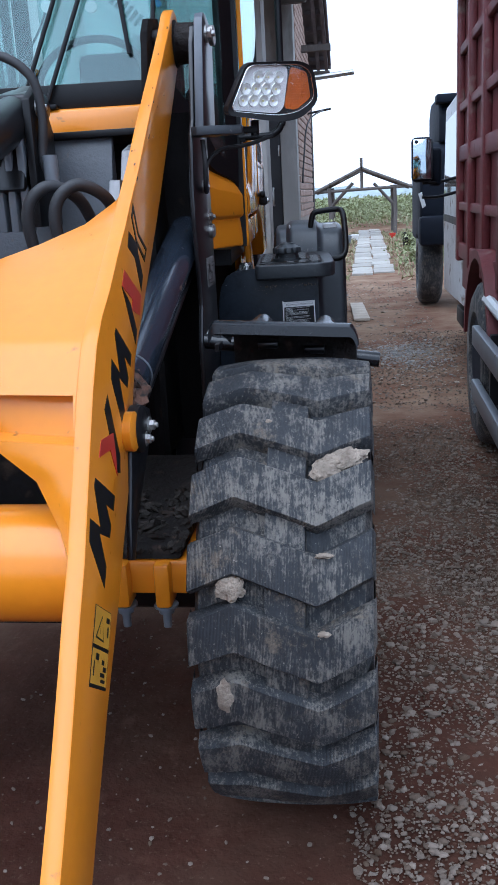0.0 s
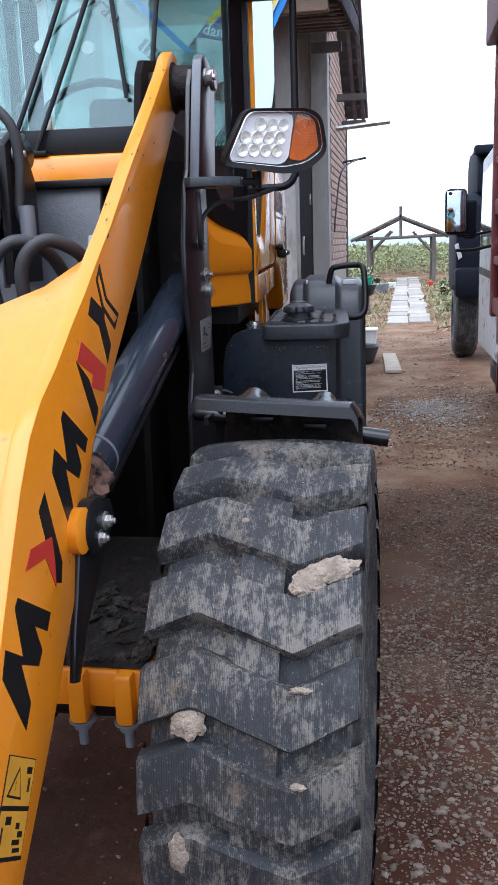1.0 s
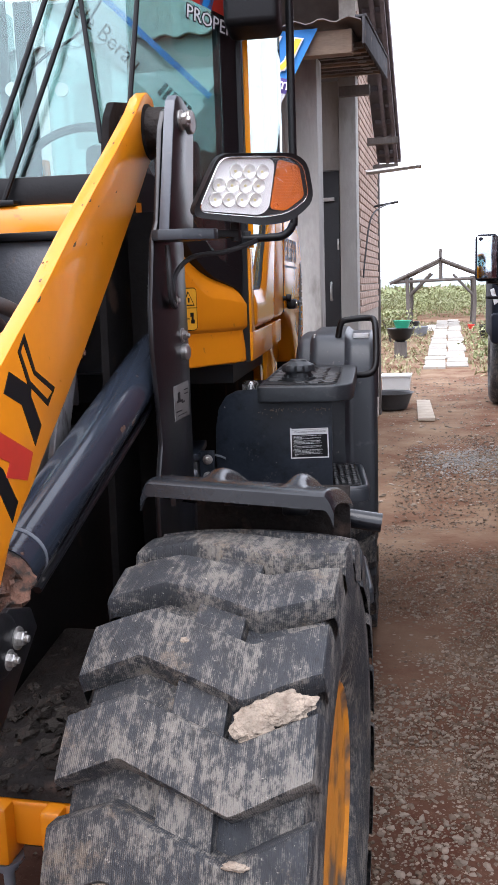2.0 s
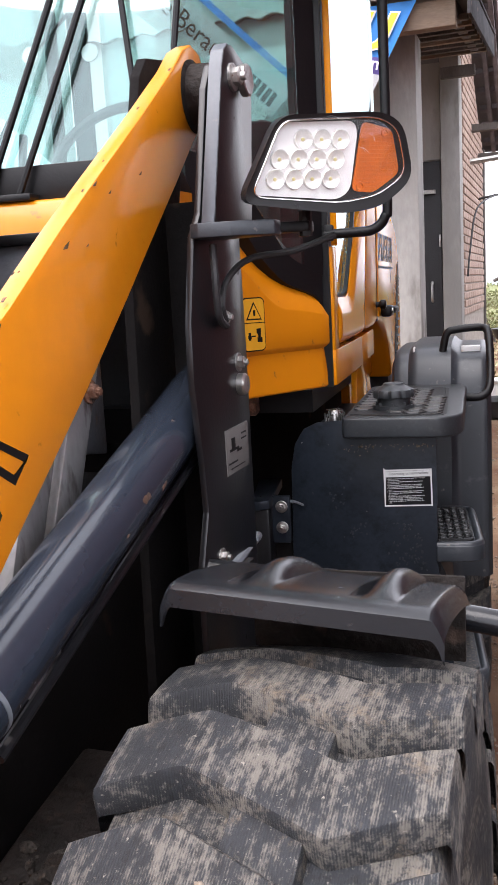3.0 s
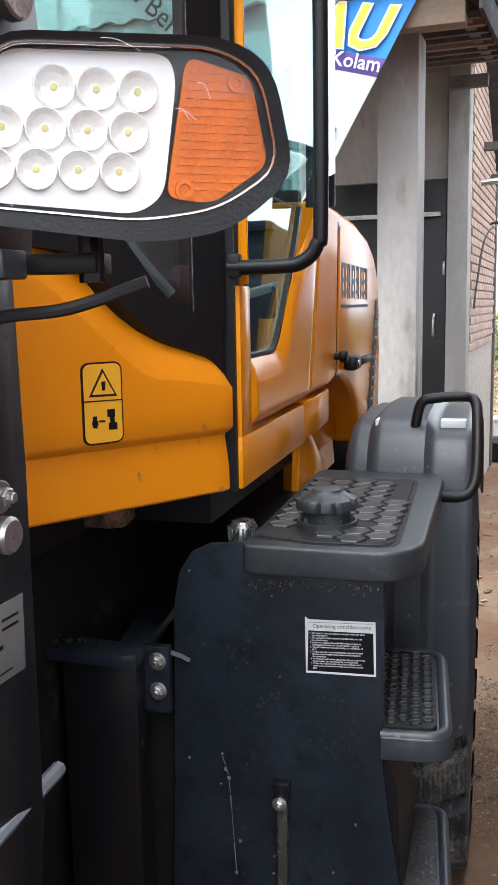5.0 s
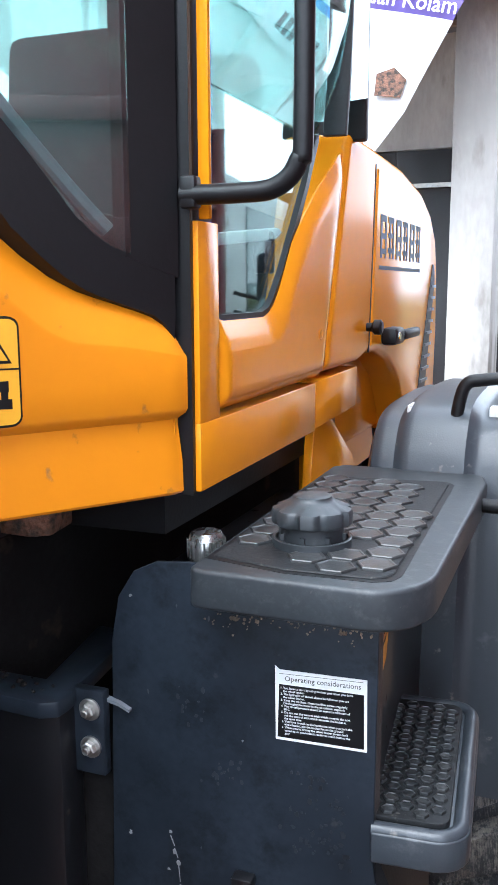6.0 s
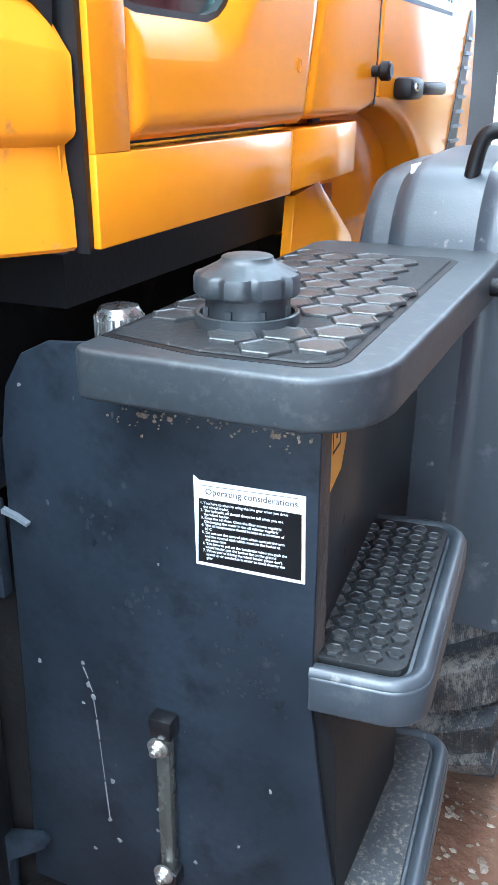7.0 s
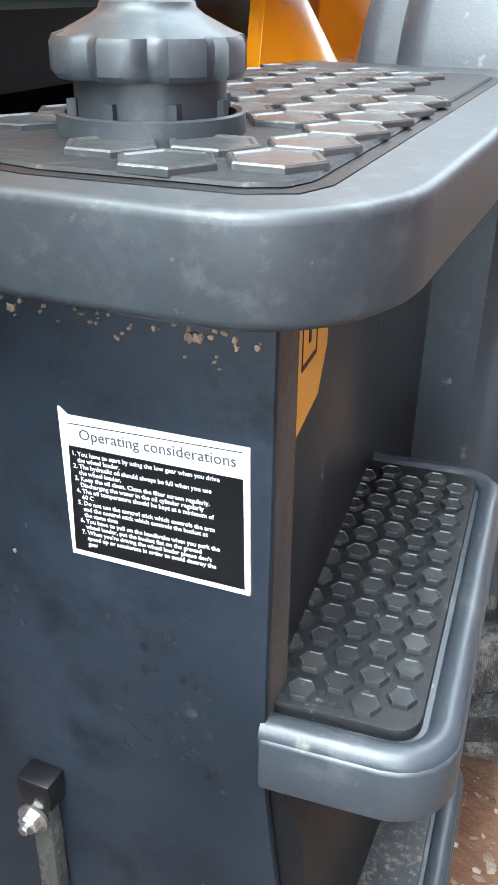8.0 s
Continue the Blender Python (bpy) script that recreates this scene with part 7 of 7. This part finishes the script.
# printed sticker on the quarter window
tang, nrm = Vector((0.68, 1, 0)).normalized(), Vector((1, -0.68, 0)).normalized()
PANEL = Matrix.Translation((-0.150, 2.967, 2.318)) @ Matrix((tang, (0, 0, 1), nrm)).transposed().to_4x4() @ Matrix.Rotation(radians(-7.5), 4, "Z")
st2 = lettering("sticker", "PROPER", 0.055, PANEL, BLACK, L, "word sticker in white, black and red", bold=0.0035)
lettering("inscription", "PROPER", 0.055, PANEL @ pose(0, 0, 0.0014), WHITE, st2, "white lettering")
for a, w, h, mt in ((0.0, 0.06, 0.05, RED), (0.05, 0.05, 0.06, BLUEPLASTIC), (0.085, 0.07, 0.055, RED), (0.15, 0.05, 0.045, BLUEPLASTIC)):
    bm = bmesh.new()
    prism(bm, "z", [(a, 0.052), (a + w, 0.050), (a + w + 0.015, 0.052 + h), (a + 0.02, 0.055 + h * 0.8)], 0.0, 0.001)
    bm.transform(PANEL)
    part("print", bm, mt, st2)

# warning sign on the nose
def on_nose(y, z, d=0.0):
    return (-0.030 + (y - 3.143) * 0.68 + d, y, z)


def nose_patch(name, pts, d, mt, parent, lab=""):
    bm = bmesh.new()
    a = [bm.verts.new(on_nose(y, z, d)) for y, z in pts]
    b = [bm.verts.new(on_nose(y, z, d - 0.002)) for y, z in pts]
    k = len(pts)
    bm.faces.new(a), bm.faces.new(b[::-1])
    for i in range(k):
        bm.faces.new((a[i], b[i], b[(i + 1) % k], a[(i + 1) % k]))
    return part(name, bm, mt, parent, lab)


def rounded(y0, y1, z0, z1, r):
    out = []
    for cy, cz, a0 in ((y1 - r, z1 - r, 0), (y0 + r, z1 - r, 90), (y0 + r, z0 + r, 180), (y1 - r, z0 + r, 270)):
        out += [(cy + r * math.cos(radians(a0 + k * 22.5)), cz + r * math.sin(radians(a0 + k * 22.5))) for k in range(5)]
    return out


sg1 = nose_patch("warning_sign", rounded(2.9010, 2.9602, 1.428, 1.556, 0.012), 0.0018, BLACK, L, "yellow warning sign with black border")
nose_patch("field", rounded(2.9032, 2.9580, 1.431, 1.553, 0.010), 0.0024, SIGNYELLOW, sg1)
nose_patch("line", [(2.9032, 1.4955), (2.9580, 1.4945), (2.9580, 1.4965), (2.9032, 1.4975)], 0.003, BLACK, sg1)
nose_patch("triangle", [(2.9099, 1.503), (2.9513, 1.502), (2.9306, 1.546)], 0.003, BLACK, sg1)
nose_patch("triangle_field", [(2.9143, 1.5065), (2.9469, 1.5055), (2.9306, 1.539)], 0.0036, SIGNYELLOW, sg1)
nose_patch("mark", [(2.9284, 1.512), (2.9328, 1.512), (2.9336, 1.526), (2.9276, 1.526)], 0.0042, BLACK, sg1)
for y0, y1, z0, z1 in ((2.9143, 2.9202, 1.455, 1.473), (2.9128, 2.9217, 1.459, 1.466), (2.9232, 2.9321, 1.463, 1.466), (2.9358, 2.9469, 1.47, 1.482), (2.9373, 2.9498, 1.45, 1.461), (2.9395, 2.9461, 1.459, 1.472)):
    nose_patch("mark", [(y0, z0), (y1, z0 - .001), (y1, z1), (y0, z1)], 0.003, BLACK, sg1)

# arm decal: slanted blocks, and the two safety pictograms
AX0, AX1 = -0.0582, -0.0572


def arm_patch(name, pts, mt, parent, lab="", d=0.0):
    return part(name, skew(P("x", pts, AX0, AX1 + d)), mt, parent, lab)


ON_ARM = []
BOLT = [(0.0, 0.0), (0.123, -0.076), (0.102, -0.099), (0.053, -0.068), (0.074, -0.118), (0.055, -0.135), (-0.011, -0.100), (0.011, -0.173), (-0.016, -0.203), (-0.079, -0.088), (-0.060, -0.053), (-0.001, -0.092), (-0.014, -0.010)]


def shape(y, z, pts, k=1.0):
    return [(y + k * a, z + k * b) for a, b in pts]


dc = arm_patch("decal", shape(1.158, 1.040, BOLT), BLACK, L, "black and red slanted block decal")
arm_patch("block", shape(1.419, 1.266, BOLT, 0.98), BLACK, dc)
arm_patch("block", [(1.300, 1.158), (1.354, 1.022), (1.342, 0.990), (1.317, 1.0), (1.269, 1.136)], BLACK, dc)
arm_patch("block", [(1.195, 1.066), (1.222, 1.091), (1.314, 1.080), (1.319, 1.035), (1.315, 0.994), (1.280, 1.056)], RED, dc, d=0.0006)
arm_patch("block", [(1.507, 1.338), (1.574, 1.295), (1.618, 1.232), (1.592, 1.204)], BLACK, dc)
arm_patch("block", [(1.543, 1.368), (1.690, 1.300), (1.660, 1.258), (1.582, 1.280), (1.600, 1.300), (1.510, 1.338)], RED, dc, d=0.0006)
arm_patch("block", [(1.623, 1.443), (1.680, 1.419), (1.705, 1.409), (1.701, 1.394), (1.735, 1.339), (1.703, 1.308), (1.662, 1.384), (1.598, 1.411)], BLACK, dc)
arm_patch("stroke", [(1.693, 1.500), (1.727, 1.434), (1.806, 1.397), (1.798, 1.389), (1.719, 1.428), (1.686, 1.484)], BLACK, dc)
arm_patch("stroke", [(1.6925, 1.4995), (1.686, 1.484), (1.673, 1.470), (1.702, 1.419), (1.772, 1.378), (1.770, 1.367), (1.691, 1.415), (1.662, 1.471)], BLACK, dc, d=0.0003)
arm_patch("stroke", [(1.806, 1.3965), (1.797, 1.388), (1.766, 1.379), (1.770, 1.368)], BLACK, dc, d=0.0003)
t0, across, along = Vector((1.077, 0.838)), Vector((0.091, -0.064)), Vector((-0.091, -0.106))


def pict(a0, a1, b0, b1):
    return [tuple(t0 + along * a + across * b) for a, b in ((a0, b0), (a1, b0), (a1, b1), (a0, b1))]


LABEL = surf("faded_yellow_label", (0.62, 0.30, 0.02), 0.45, var=0.12, scale=20, bump=0.0)
pc = arm_patch("pictogram", pict(0.0, 1.0, 0.0, 1.0), BLACK, L, "black-lined yellow pictogram decal")
arm_patch("field", pict(0.012, 0.48, 0.03, 0.97), LABEL, pc, d=0.0006)
arm_patch("field", pict(0.53, 0.955, 0.03, 0.97), LABEL, pc, d=0.0006)
arm_patch("mark", [tuple(t0 + along * a + across * b) for a, b in ((0.10, 0.42), (0.40, 0.10), (0.42, 0.62))], BLACK, pc, d=0.0010)
arm_patch("mark", [tuple(t0 + along * a + across * b) for a, b in ((0.14, 0.42), (0.38, 0.17), (0.395, 0.56))], LABEL, pc, d=0.0014)
for a0, a1, b0, b1 in ((0.09, 0.16, 0.70, 0.88), (0.20, 0.34, 0.80, 0.86), (0.58, 0.66, 0.22, 0.40), (0.64, 0.70, 0.60, 0.72), (0.72, 0.78, 0.70, 0.86), (0.80, 0.85, 0.55, 0.80), (0.68, 0.86, 0.12, 0.16), (0.88, 0.92, 0.60, 0.84), (0.24, 0.34, 0.33, 0.37)):
    arm_patch("mark", pict(a0, a1, b0, b1), BLACK, pc, d=0.0014)
ON_ARM += [dc, pc]
# chips along the arm's top edge and a few on its side
r = random.Random(21)
for k in range(7):
    p = Vector((1.68, 1.5085)).lerp(Vector((2.42, 1.974)), r.random())
    e = 0.002 + 0.004 * r.random()
    x = r.uniform(-0.084, -0.062)
    ON_ARM.append(part("paint_chip", skew(P("x", [(p.x - e, p.y - e * 0.62), (p.x + e, p.y + e * 0.62), (p.x + e * 0.6, p.y + e * 0.38 + 0.0012), (p.x - e * 0.7, p.y - e * 0.44 + 0.0012)], x, x + e * 0.8)), RUST, L))
for y, z, e in ((1.955, 1.652, 0.010), (2.06, 1.742, 0.007), (2.11, 1.735, 0.005), (2.235, 1.775, 0.006), (2.02, 1.655, 0.004), (1.765, 1.552, 0.009)):
    ON_ARM.append(arm_patch("paint_chip", [(y - e, z - e * 0.5), (y - e * 0.2, z + e * 0.1), (y + e, z + e * 0.7), (y + e * 0.3, z - e * 0.3)], RUST, L, d=0.0002))

# ---- rear mudguard and rail ----
def rear_fender(f, sg):
    prof = [(3.72, 0.62), (3.725, 0.85), (3.745, 1.08), (3.762, 1.19), (3.786, 1.272), (3.828, 1.322), (3.885, 1.342), (4.0, 1.350), (4.25, 1.348), (4.50, 1.32), (4.75, 1.2), (4.88, 1.0)]
    fine = [tuple(v)[:2] for v in curve([(a, b, 0) for a, b in prof], 4)]
    rows = []
    for i in range(29):
        u = i / 28
        x = 0.06 + 0.318 * u
        ridge = 0.018 * max(0, min(1, min((u - 0.18) / 0.05, (0.66 - u) / 0.05)))
        edge = 0.04 * max(0, 1 - min(u, 1 - u) / 0.06) ** 2
        row = []
        for y, z in fine:
            n = Vector((y - 4.28, z - 0.55)).normalized()
            row.append((f(x), y + n.x * (ridge - edge), z + n.y * (ridge - edge)))
        rows.append(row)
    part("rear_mudguard", thicken(sheet(bmesh.new(), rows), 0.007), FENDER, L, "slate grey ribbed rear mudguard")
    part("hand_rail", tube(bmesh.new(), curve([(f(0.285), 3.640, 1.215), (f(0.34), 3.630, 1.217), (f(0.366), 3.640, 1.232), (f(0.375), 3.672, 1.272), (f(0.374), 3.745, 1.36), (f(0.368), 3.805, 1.405), (f(0.345), 3.83, 1.416), (f(0.275), 3.835, 1.412), (f(0.240), 3.835, 1.398), (f(0.225), 3.835, 1.33)], 8), 0.0125, 12), BLACKPAINT, L, "black bent hand rail")
    part("white_label", B(min(f(0.285), f(0.345)), max(f(0.285), f(0.345)), 3.862, 3.905, 1.334, 1.355, 0.002), WHITE, L, "small white label")
    part("paint_mark", B(min(f(0.130), f(0.137)), max(f(0.130), f(0.137)), 3.835, 3.93, 1.330, 1.357, 0.002), WHITE, L)


rear_fender(lambda v: v, 1)
rear_fender(mirror, -1)
part("counterweight", B(mirror(-0.06), -0.06, 4.97, 5.25, 0.6, 1.25, 0.04), DARKPAINT, L)

# the machine is bent a little at its joint: the rear half stands turned against the front
TURN = Matrix.Translation((0.059, 3.127, 0.008)) @ Matrix.Rotation(radians(4.2), 4, "Z") @ Matrix.Translation((-0.05, -3.13, 0))
for ob in L.children:
    if ob.name not in FRONT and ob not in ON_ARM:
        ob.matrix_basis = TURN @ ob.matrix_basis
